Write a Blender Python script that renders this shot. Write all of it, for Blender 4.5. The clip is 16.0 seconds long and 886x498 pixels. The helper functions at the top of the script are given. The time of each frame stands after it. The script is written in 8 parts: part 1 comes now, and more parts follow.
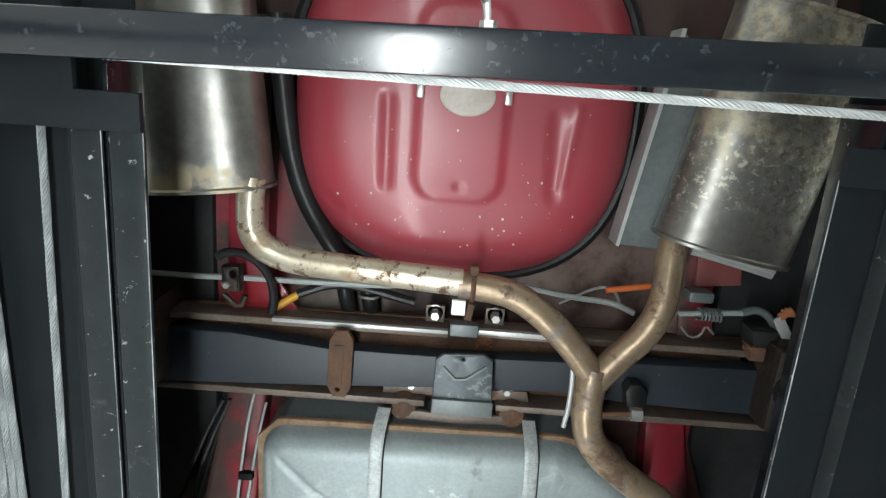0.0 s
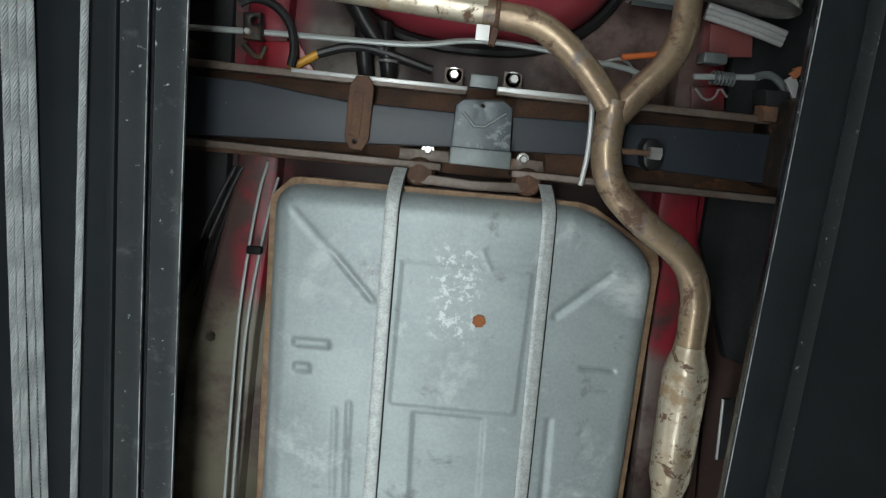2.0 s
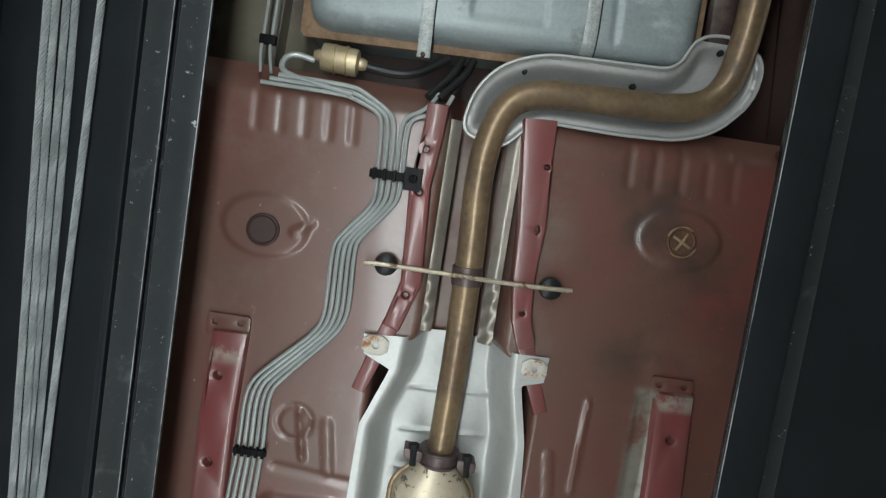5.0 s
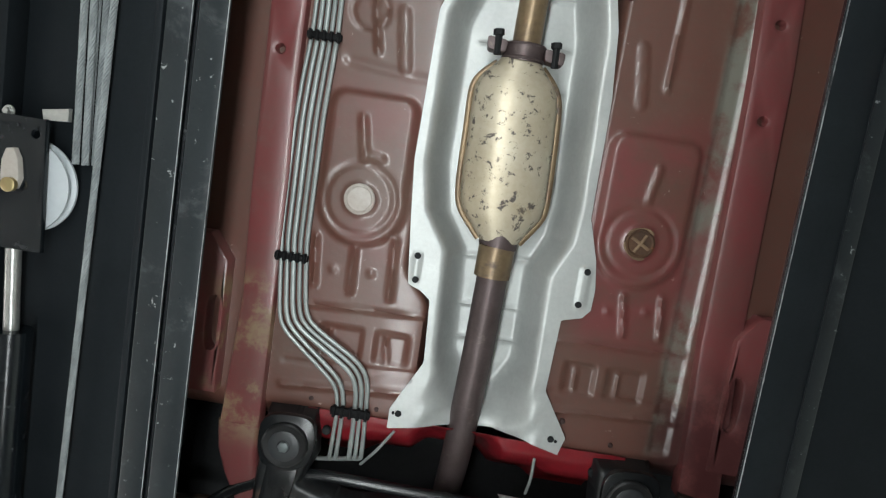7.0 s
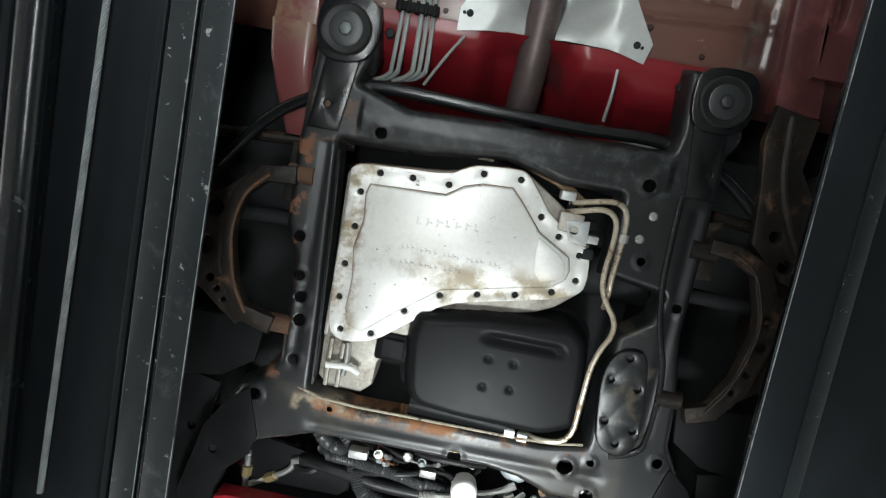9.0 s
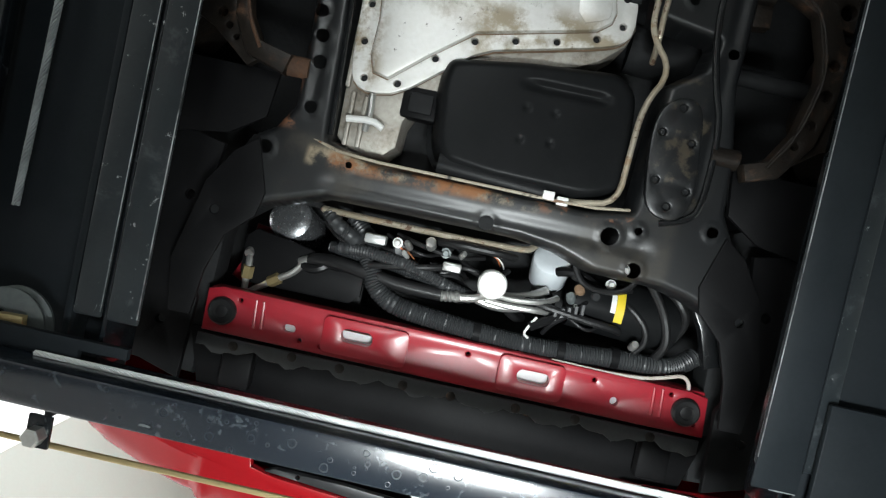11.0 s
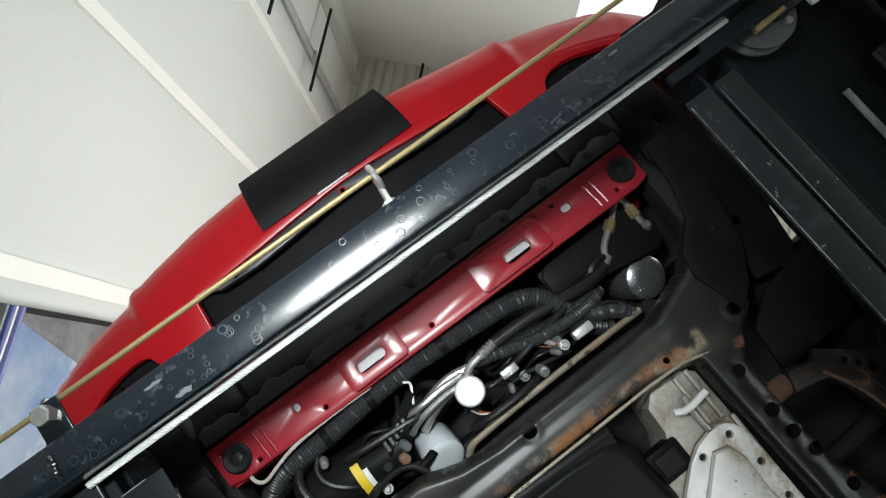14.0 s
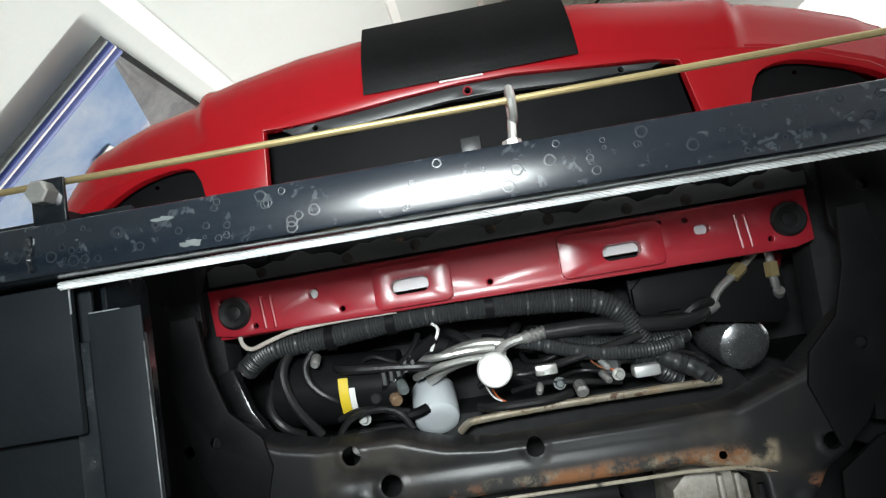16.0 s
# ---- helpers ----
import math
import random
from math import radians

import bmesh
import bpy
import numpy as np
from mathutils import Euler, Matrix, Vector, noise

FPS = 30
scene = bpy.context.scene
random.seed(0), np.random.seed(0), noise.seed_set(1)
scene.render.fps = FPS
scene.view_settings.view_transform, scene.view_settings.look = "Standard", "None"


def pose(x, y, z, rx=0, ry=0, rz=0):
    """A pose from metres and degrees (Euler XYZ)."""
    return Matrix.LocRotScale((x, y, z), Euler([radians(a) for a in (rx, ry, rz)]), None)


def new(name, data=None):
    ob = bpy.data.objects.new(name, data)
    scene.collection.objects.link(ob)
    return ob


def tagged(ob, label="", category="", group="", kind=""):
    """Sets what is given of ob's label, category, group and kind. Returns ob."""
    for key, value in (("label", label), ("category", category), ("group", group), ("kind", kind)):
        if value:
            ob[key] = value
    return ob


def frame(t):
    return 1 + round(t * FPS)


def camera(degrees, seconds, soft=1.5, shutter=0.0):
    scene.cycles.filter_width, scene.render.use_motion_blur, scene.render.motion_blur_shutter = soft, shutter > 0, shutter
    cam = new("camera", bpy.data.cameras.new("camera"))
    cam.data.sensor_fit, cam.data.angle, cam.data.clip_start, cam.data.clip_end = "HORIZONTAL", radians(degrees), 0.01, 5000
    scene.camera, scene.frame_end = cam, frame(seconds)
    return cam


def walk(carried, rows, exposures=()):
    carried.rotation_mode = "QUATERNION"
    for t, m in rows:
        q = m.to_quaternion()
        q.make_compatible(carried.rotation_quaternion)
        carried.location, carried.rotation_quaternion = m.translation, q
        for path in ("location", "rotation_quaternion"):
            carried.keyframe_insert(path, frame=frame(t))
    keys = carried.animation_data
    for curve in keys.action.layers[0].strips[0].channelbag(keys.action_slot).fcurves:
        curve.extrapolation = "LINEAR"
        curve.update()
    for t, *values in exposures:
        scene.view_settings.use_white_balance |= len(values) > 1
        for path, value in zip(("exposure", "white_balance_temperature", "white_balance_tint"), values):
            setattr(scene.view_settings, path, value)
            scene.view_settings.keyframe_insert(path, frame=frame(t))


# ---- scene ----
cam = camera(70.3, 16.0, soft=1.25)
PATH = [
    (0, -0.0544, -0.5099, 1.0034, 165.10, -0.97, -4.19),
    (0.5, -0.0455, -0.3861, 0.9544, 165.32, -0.34, -4.65),
    (1, -0.0443, -0.2581, 0.8953, 164.27, -0.21, -4.89),
    (1.5, -0.0607, -0.1169, 0.8821, 166.50, 0.60, -5.18),
    (2, -0.0807, 0.0320, 0.8825, 169.67, 0.65, -5.83),
    (2.5, -0.0836, 0.1826, 0.8733, 171.05, 1.04, -6.37),
    (3, -0.0829, 0.3568, 0.8797, 172.14, 0.82, -6.64),
    (3.2, -0.0918, 0.4260, 0.8936, 172.33, 0.74, -6.71),
    (5.3, -0.0829, 1.2473, 0.8407, 174.77, 1.06, -8.84),
    (5.5, -0.0815, 1.3279, 0.8398, 174.76, 1.09, -8.88),
    (6, -0.0801, 1.4931, 0.8426, 173.71, 0.95, -8.73),
    (6.5, -0.0907, 1.6638, 0.8492, 172.95, -0.14, -8.78),
    (7, -0.0720, 1.8683, 0.8489, 172.93, -1.79, -8.81),
    (7.5, -0.0705, 2.0920, 0.8452, 173.71, -2.28, -8.90),
    (8, -0.0715, 2.2782, 0.8486, 173.30, -2.91, -9.10),
    (8.5, -0.0543, 2.4617, 0.8483, 173.19, -2.92, -10.16),
    (9, -0.0773, 2.6125, 0.8596, 172.24, -2.22, -10.64),
    (9.5, -0.0528, 2.7631, 0.8764, 173.26, -2.57, -10.91),
    (10, -0.0672, 2.9029, 0.8913, 173.88, -1.49, -11.20),
    (10.2, -0.0724, 2.9628, 0.9011, 174.52, -1.09, -11.02),
    (12.3, 0.0693, 3.3653, 0.9269, 186.05, -5.17, -32.81),
    (12.4, 0.0827, 3.3708, 0.9258, 187.56, -6.25, -37.94),
    (12.5, 0.1004, 3.3690, 0.9320, 189.26, -7.67, -43.69),
    (12.8, 0.1204, 3.3501, 0.9344, 193.15, -9.72, -64.41),
    (13, 0.1327, 3.3308, 0.9368, 195.46, -9.53, -78.35),
    (13.4, 0.1140, 3.2881, 0.9358, 197.87, -6.31, -112.41),
    (13.5, 0.1127, 3.2769, 0.9357, 197.90, -5.43, -119.38),
    (14, 0.0387, 3.2739, 0.9280, 192.42, -2.29, -143.10),
    (14.5, -0.0145, 3.3319, 0.9715, 192.39, -0.72, -156.54),
    (15, -0.0121, 3.3543, 1.0140, 192.43, -0.51, -163.88),
    (15.5, 0.0049, 3.3698, 1.0526, 187.18, -2.24, -168.86),
    (16, 0.0247, 3.3649, 1.0836, 185.11, -4.64, -170.53),
]
walk(cam, [(t, pose(*p)) for t, *p in PATH], [(0, 0.30), (1.5, -0.10), (3.0, -0.42), (6.0, -0.38), (7.0, -0.27), (9.0, -0.37), (10.2, -0.5), (12.3, -1.15), (14.5, -1.22), (16.0, -1.0)])

# ---- light ----
world = bpy.data.worlds.new("world")
scene.world = world
world.use_nodes = True
wn = world.node_tree.nodes
sky = wn.new("ShaderNodeTexSky")
sky.sky_type, sky.sun_disc = "NISHITA", False
sky.sun_elevation, sky.sun_rotation = radians(40), radians(120)
world.node_tree.links.new(sky.outputs[0], wn["Background"].inputs[0])
wn["Background"].inputs[1].default_value = 0.12


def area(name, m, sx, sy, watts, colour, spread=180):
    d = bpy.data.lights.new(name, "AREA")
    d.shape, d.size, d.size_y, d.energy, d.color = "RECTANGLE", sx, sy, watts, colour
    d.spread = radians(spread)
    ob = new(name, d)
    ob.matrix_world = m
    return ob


# strip lamps added in place of the torch carried with the camera; unseen ceiling lamp
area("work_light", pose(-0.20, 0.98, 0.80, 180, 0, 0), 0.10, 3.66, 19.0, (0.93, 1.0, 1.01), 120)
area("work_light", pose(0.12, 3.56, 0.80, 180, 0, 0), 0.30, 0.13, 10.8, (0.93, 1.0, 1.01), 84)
area("ceiling_light", pose(-0.7, 1.2, 5.7, 0, 0, 42), 0.25, 2.4, 740, (0.96, 1.0, 0.97))

# ---- materials ----


def mat(name, a, b=None, rough=0.5, metal=0.0, s1=7.0, s2=70.0, bump=0.1, spot=None, spot2=None, coat=0.0, mix2=0.35, rvar=0.12, spec=0.5):
    """Two colours mixed by broad and fine noise; spots: (colour, scale, threshold, roughness, softness)."""
    m = bpy.data.materials.new(name)
    m.use_nodes = True
    nt = m.node_tree
    N, L = nt.nodes, nt.links
    p = N["Principled BSDF"]
    co = N.new("ShaderNodeTexCoord").outputs["Object"]

    def noise_at(scale, detail=5.0, w=0.0, grit=0.55):
        n = N.new("ShaderNodeTexNoise")
        n.inputs["Scale"].default_value, n.inputs["Detail"].default_value = scale, detail
        n.inputs["Distortion"].default_value = w
        n.inputs["Roughness"].default_value = grit
        L.new(co, n.inputs["Vector"])
        return n.outputs["Fac"]

    def math_node(op, x, y):
        n = N.new("ShaderNodeMath")
        n.operation = op
        for i, v in enumerate((x, y)):
            if isinstance(v, (int, float)):
                n.inputs[i].default_value = v
            else:
                L.new(v, n.inputs[i])
        return n.outputs[0]

    def mixed(fac, x, y):
        n = N.new("ShaderNodeMix")
        n.data_type = "RGBA"
        for sock, v in ((n.inputs["Factor"], fac), (n.inputs["A"], x), (n.inputs["B"], y)):
            if isinstance(v, tuple):
                sock.default_value = (*v, 1)
            elif isinstance(v, (int, float)):
                sock.default_value = v
            else:
                L.new(v, sock)
        return [o for o in n.outputs if o.type == "RGBA"][0]

    def ramp(x, lo, hi):
        n = N.new("ShaderNodeMapRange")
        n.interpolation_type = "SMOOTHSTEP"
        n.inputs["From Min"].default_value, n.inputs["From Max"].default_value = lo, hi
        L.new(x, n.inputs["Value"])
        return n.outputs["Result"]

    broad, fine = noise_at(s1, 6.0, 0.3), noise_at(s2, 6.0)
    b = b or tuple(c * 0.7 for c in a)
    fac = math_node("ADD", math_node("MULTIPLY", ramp(broad, 0.35, 0.68), 1.0 - mix2), math_node("MULTIPLY", ramp(fine, 0.3, 0.7), mix2))
    colour = mixed(fac, a, b)
    r = math_node("ADD", rough - rvar / 2, math_node("MULTIPLY", fine, rvar))
    met = metal
    for k, s in enumerate((spot, spot2)):
        if s:
            sc, scale, at, srough, soft_edge = s
            at = 0.5 + (at - 0.5) * 0.66
            mask = ramp(noise_at(scale, 9.0, 0.3, 0.72), at, at + soft_edge * 1.3)
            colour = mixed(mask, colour, sc)
            keep = math_node("SUBTRACT", 1.0, mask)
            r = math_node("ADD", math_node("MULTIPLY", r, keep), math_node("MULTIPLY", mask, srough))
            if metal:
                met = math_node("MULTIPLY", met, keep)
    L.new(colour, p.inputs["Base Color"])
    L.new(r, p.inputs["Roughness"])
    if isinstance(met, (int, float)):
        p.inputs["Metallic"].default_value = met
    else:
        L.new(met, p.inputs["Metallic"])
    p.inputs["Coat Weight"].default_value = coat
    p.inputs["Specular IOR Level"].default_value = spec
    p.inputs["Coat Roughness"].default_value = 0.12
    if bump:
        n = N.new("ShaderNodeBump")
        n.inputs["Strength"].default_value, n.inputs["Distance"].default_value = bump, 0.004
        L.new(math_node("ADD", fine, math_node("MULTIPLY", broad, 0.6)), n.inputs["Height"])
        L.new(n.outputs[0], p.inputs["Normal"])
    return m




def stain(m, colour, lo, hi, edge, scale, at, soft, rough=0.6, amount=1.0):
    """Adds a stain or a patch of painted-in shade to a material: noisy, inside the box from lo to hi in plan, with
    ragged edges.
    """
    nt = m.node_tree
    N, L = nt.nodes, nt.links
    p = N["Principled BSDF"]
    co = N.new("ShaderNodeTexCoord").outputs["Object"]

    def op(kind, a, b=0.0):
        n = N.new("ShaderNodeMath")
        n.operation = kind
        for i, v in enumerate((a, b)):
            if isinstance(v, (int, float)):
                n.inputs[i].default_value = v
            else:
                L.new(v, n.inputs[i])
        return n.outputs[0]

    def ramp(x, a, b):
        n = N.new("ShaderNodeMapRange")
        n.interpolation_type = "SMOOTHSTEP"
        n.inputs["From Min"].default_value, n.inputs["From Max"].default_value = a, b
        L.new(x, n.inputs["Value"])
        return n.outputs["Result"]

    def noise_at(sc):
        n = N.new("ShaderNodeTexNoise")
        n.inputs["Scale"].default_value, n.inputs["Detail"].default_value, n.inputs["Roughness"].default_value = sc, 9.0, 0.68
        L.new(co, n.inputs["Vector"])
        return n.outputs["Fac"]

    xyz = N.new("ShaderNodeSeparateXYZ")
    L.new(co, xyz.inputs[0])
    wob = op("MULTIPLY", op("SUBTRACT", noise_at(scale * 0.7), 0.5), edge * 2.2)
    mask = None
    for k in (0, 1):
        v = op("ADD", xyz.outputs[k], wob)
        f = op("MULTIPLY", ramp(v, lo[k] - edge, lo[k] + edge), op("SUBTRACT", 1.0, ramp(v, hi[k] - edge, hi[k] + edge)))
        mask = f if mask is None else op("MULTIPLY", mask, f)
    mask = op("MULTIPLY", op("MULTIPLY", mask, ramp(noise_at(scale), at, at + soft)), amount)
    for name, value in (("Base Color", (*colour, 1)), ("Roughness", rough)):
        sock = p.inputs[name]
        old = sock.links[0].from_socket if sock.links else None
        n = N.new("ShaderNodeMix")
        n.data_type = "RGBA" if name == "Base Color" else "FLOAT"
        ins = [i for i in n.inputs if i.enabled]
        L.new(mask, ins[0])
        if old:
            L.new(old, ins[1])
        else:
            ins[1].default_value = sock.default_value
        ins[2].default_value = value
        L.new([o for o in n.outputs if o.enabled][0], sock)
    return m


M_PAN = mat("dusty_red_underseal", (0.138, 0.053, 0.040), (0.110, 0.060, 0.045), 0.40, 0, 3.2, 90, 0.08, ((0.165, 0.115, 0.088), 2.2, 0.54, 0.5, 0.25), ((0.45, 0.36, 0.3), 38, 0.74, 0.6, 0.03), coat=0.25)
stain(M_PAN, (0.20, 0.205, 0.17), (0.366, 1.44), (0.414, 2.36), 0.010, 8, 0.36, 0.16, 0.4, 0.85)
stain(M_PAN, (0.19, 0.040, 0.042), (0.17, 1.72), (0.42, 2.16), 0.05, 5, 0.36, 0.25, 0.38, 0.75)
stain(M_PAN, (0.17, 0.045, 0.042), (-0.37, 1.74), (-0.14, 2.06), 0.05, 5, 0.42, 0.25, 0.38, 0.6)
stain(M_PAN, (0.17, 0.040, 0.038), (0.42, 1.0), (0.66, 1.5), 0.06, 4, 0.40, 0.25, 0.38, 0.7)
# the dim right front corner of the pan, painted in as a darker patch
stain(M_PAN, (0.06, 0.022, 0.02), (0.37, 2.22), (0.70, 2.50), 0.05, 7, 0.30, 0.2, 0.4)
# right rear of the pan toned a darker red-brown
stain(M_PAN, (0.075, 0.045, 0.036), (0.20, 0.95), (0.62, 1.45), 0.10, 6, 0.46, 0.20, 0.35)
stain(M_PAN, (0.21, 0.165, 0.14), (-0.62, 0.95), (-0.15, 1.75), 0.12, 4, 0.46, 0.25, 0.35, 0.4)
stain(M_PAN, (0.17, 0.13, 0.105), (-0.16, 1.0), (0.17, 1.6), 0.05, 6, 0.40, 0.25, 0.35, 0.8)
M_RED = mat("underbody_red_paint", (0.185, 0.045, 0.046), (0.15, 0.062, 0.055), 0.36, 0, 6, 120, 0.05, ((0.17, 0.105, 0.085), 4, 0.54, 0.5, 0.2), coat=0.3)
stain(M_RED, (0.22, 0.145, 0.085), (-0.50, 2.12), (-0.37, 2.45), 0.03, 11, 0.48, 0.12, 0.6)
stain(M_RED, (0.27, 0.21, 0.18), (-0.48, 1.42), (-0.38, 1.50), 0.012, 16, 0.46, 0.12, 0.6)
stain(M_RED, (0.24, 0.20, 0.17), (0.39, 1.42), (0.48, 1.47), 0.010, 18, 0.46, 0.12, 0.6)
# same shade put into the red of the right rail and sill
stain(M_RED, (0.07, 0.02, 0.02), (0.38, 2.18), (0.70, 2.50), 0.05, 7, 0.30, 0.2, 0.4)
M_TUB = mat("pinkish_red_paint", (0.30, 0.033, 0.050), (0.25, 0.040, 0.052), 0.42, 0, 4, 90, 0.05, ((0.24, 0.10, 0.10), 6, 0.60, 0.5, 0.2), ((0.6, 0.45, 0.42), 60, 0.76, 0.6, 0.02), coat=0.12)
M_BUMPER = mat("red_bumper_paint", (0.37, 0.006, 0.011), (0.34, 0.006, 0.011), 0.26, 0, 5, 200, 0.01, rvar=0.05, spec=0.32)
M_TANK = mat("dull_galvanised_steel", (0.30, 0.345, 0.345), (0.21, 0.245, 0.255), 0.48, 0.25, 5, 140, 0.10, ((0.44, 0.48, 0.48), 5, 0.54, 0.55, 0.16), ((0.15, 0.165, 0.165), 11, 0.62, 0.5, 0.10))
M_STRAP = mat("zinc_strap", (0.40, 0.43, 0.425), (0.23, 0.25, 0.245), 0.45, 0.25, 60, 260, 0.12, mix2=0.6)
M_RUSTY = mat("rusted_steel", (0.12, 0.062, 0.036), (0.06, 0.038, 0.028), 0.75, 0.1, 18, 160, 0.35, ((0.30, 0.11, 0.04), 22, 0.60, 0.85, 0.12), spec=0.3)
M_CHANNEL = mat("worn_brown_channel_steel", (0.15, 0.125, 0.105), (0.085, 0.06, 0.045), 0.5, 0.3, 13, 140, 0.2, ((0.15, 0.07, 0.035), 10, 0.56, 0.8, 0.1))
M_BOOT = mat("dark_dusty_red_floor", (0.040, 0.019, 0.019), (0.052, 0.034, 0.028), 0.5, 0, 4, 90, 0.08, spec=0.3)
for lo, hi in (((-0.47, 0.08), (-0.36, 0.42)), ((0.37, 0.06), (0.53, 0.46)), ((-0.46, -0.34), (-0.35, -0.07)), ((0.40, -0.24), (0.53, -0.09))):
    stain(M_BOOT, (0.20, 0.016, 0.026), lo, hi, 0.03, 5, 0.40, 0.18, 0.35)
stain(M_BOOT, (0.125, 0.112, 0.082), (-0.62, 0.40), (-0.30, 1.0), 0.05, 5, 0.34, 0.25, 0.35)
stain(M_BOOT, (0.15, 0.115, 0.10), (0.33, 0.45), (0.46, 0.92), 0.03, 7, 0.40, 0.2, 0.4)
stain(M_TANK, (0.60, 0.63, 0.63), (-0.055, 0.235), (0.025, 0.41), 0.02, 60, 0.50, 0.10, 0.5, 0.7)
stain(M_BOOT, (0.15, 0.105, 0.092), (0.10, -0.24), (0.42, -0.02), 0.03, 6, 0.36, 0.2, 0.45)
stain(M_BOOT, (0.17, 0.145, 0.12), (-0.36, -0.17), (-0.16, -0.03), 0.02, 7, 0.34, 0.2, 0.45)
stain(M_BOOT, (0.22, 0.022, 0.034), (-0.52, -0.27), (-0.36, -0.03), 0.03, 6, 0.42, 0.15, 0.4)
M_SHEET_DARK = mat("dull_grey_sheet", (0.15, 0.17, 0.17), (0.10, 0.115, 0.115), 0.45, 0.3, 11, 110, 0.08)
M_LIP = mat("chipped_black_lip_paint", (0.021, 0.026, 0.029), (0.015, 0.019, 0.0215), 0.30, 0, 14, 160, 0.06, ((0.34, 0.35, 0.35), 55, 0.695, 0.6, 0.03), ((0.05, 0.056, 0.06), 12, 0.58, 0.5, 0.1), spec=0.35)
M_RUST = mat("orange_rust", (0.30, 0.10, 0.03), (0.16, 0.06, 0.03), 0.85, 0, 40, 200, 0.4)
M_PALEPLUG = mat("dirty_pale_plug", (0.50, 0.46, 0.42), (0.40, 0.34, 0.30), 0.5, 0, 25, 160, 0.1)
M_CREAMRUST = mat("brown_cream_seam", (0.26, 0.17, 0.10), (0.14, 0.08, 0.045), 0.7, 0, 25, 160, 0.3)
M_PIPE = mat("heat_tinted_exhaust_steel", (0.30, 0.225, 0.145), (0.19, 0.135, 0.092), 0.33, 0.55, 9, 120, 0.15, ((0.15, 0.12, 0.105), 22, 0.54, 0.55, 0.08), ((0.085, 0.045, 0.027), 17, 0.53, 0.75, 0.08))
M_PIPE_PALE = mat("pale_stained_exhaust_steel", (0.47, 0.425, 0.345), (0.34, 0.285, 0.20), 0.32, 0.5, 10, 100, 0.15, ((0.11, 0.062, 0.036), 34, 0.56, 0.75, 0.05), ((0.27, 0.19, 0.11), 11, 0.53, 0.55, 0.10))
M_PIPE_DARK = mat("dark_scaled_pipe", (0.115, 0.085, 0.085), (0.085, 0.062, 0.06), 0.45, 0.5, 14, 130, 0.12, ((0.15, 0.115, 0.10), 20, 0.6, 0.5, 0.1))
M_BRONZE = mat("bronze_tinted_pipe", (0.26, 0.185, 0.105), (0.135, 0.092, 0.062), 0.36, 0.5, 8, 90, 0.1, ((0.095, 0.066, 0.05), 20, 0.56, 0.6, 0.12), ((0.17, 0.085, 0.04), 11, 0.62, 0.7, 0.12))
M_CAT = mat("golden_stained_steel", (0.54, 0.48, 0.37), (0.44, 0.37, 0.26), 0.38, 0.35, 7, 90, 0.08, ((0.085, 0.07, 0.06), 48, 0.585, 0.6, 0.04), ((0.33, 0.24, 0.12), 5, 0.60, 0.4, 0.14))
M_MUFFLER = mat("stained_muffler_steel", (0.27, 0.265, 0.25), (0.15, 0.145, 0.13), 0.34, 0.8, 7, 60, 0.10, ((0.15, 0.125, 0.075), 13, 0.62, 0.65, 0.2))
stain(M_MUFFLER, (0.42, 0.37, 0.27), (0.20, -0.80), (0.70, -0.43), 0.035, 28, 0.42, 0.20, 0.5, 0.8)
stain(M_MUFFLER, (0.13, 0.10, 0.065), (0.42, -0.80), (0.70, -0.26), 0.05, 62, 0.47, 0.14, 0.6, 0.8)
stain(M_MUFFLER, (0.48, 0.46, 0.38), (0.25, -0.48), (0.60, -0.34), 0.04, 80, 0.54, 0.08, 0.5)
stain(M_MUFFLER, (0.34, 0.29, 0.20), (-0.60, -0.35), (-0.36, -0.30), 0.012, 20, 0.44, 0.12, 0.6)
M_ALU = mat("heat_shield_aluminium", (0.50, 0.515, 0.50), (0.42, 0.43, 0.42), 0.42, 0.3, 10, 120, 0.10, ((0.5, 0.48, 0.44), 18, 0.66, 0.55, 0.1))
M_SHEET = mat("grey_aluminised_sheet", (0.50, 0.51, 0.50), (0.38, 0.39, 0.385), 0.42, 0.45, 11, 110, 0.08)
M_GEARPAN = mat("cast_and_pressed_aluminium", (0.76, 0.755, 0.735), (0.66, 0.65, 0.615), 0.42, 0.3, 7, 120, 0.10, ((0.36, 0.33, 0.27), 9, 0.60, 0.55, 0.16), ((0.10, 0.09, 0.075), 46, 0.70, 0.6, 0.03))
stain(M_GEARPAN, (0.30, 0.24, 0.16), (-0.30, 2.60), (-0.235, 3.0), 0.014, 14, 0.44, 0.16, 0.5)
stain(M_GEARPAN, (0.33, 0.28, 0.20), (-0.10, 2.79), (0.20, 2.88), 0.02, 12, 0.44, 0.16, 0.5)
stain(M_GEARPAN, (0.34, 0.30, 0.24), (-0.25, 2.66), (0.14, 2.95), 0.03, 9, 0.52, 0.20, 0.5, 0.6)
M_CAST = mat("oily_cast_aluminium", (0.42, 0.40, 0.36), (0.24, 0.21, 0.17), 0.5, 0.4, 16, 140, 0.3, ((0.09, 0.075, 0.06), 16, 0.6, 0.5, 0.1))
M_BLACK = mat("black_frame_paint", (0.010, 0.011, 0.012), (0.006, 0.0065, 0.007), 0.24, 0, 12, 150, 0.07, ((0.06, 0.05, 0.04), 9, 0.70, 0.6, 0.12), spec=0.5)
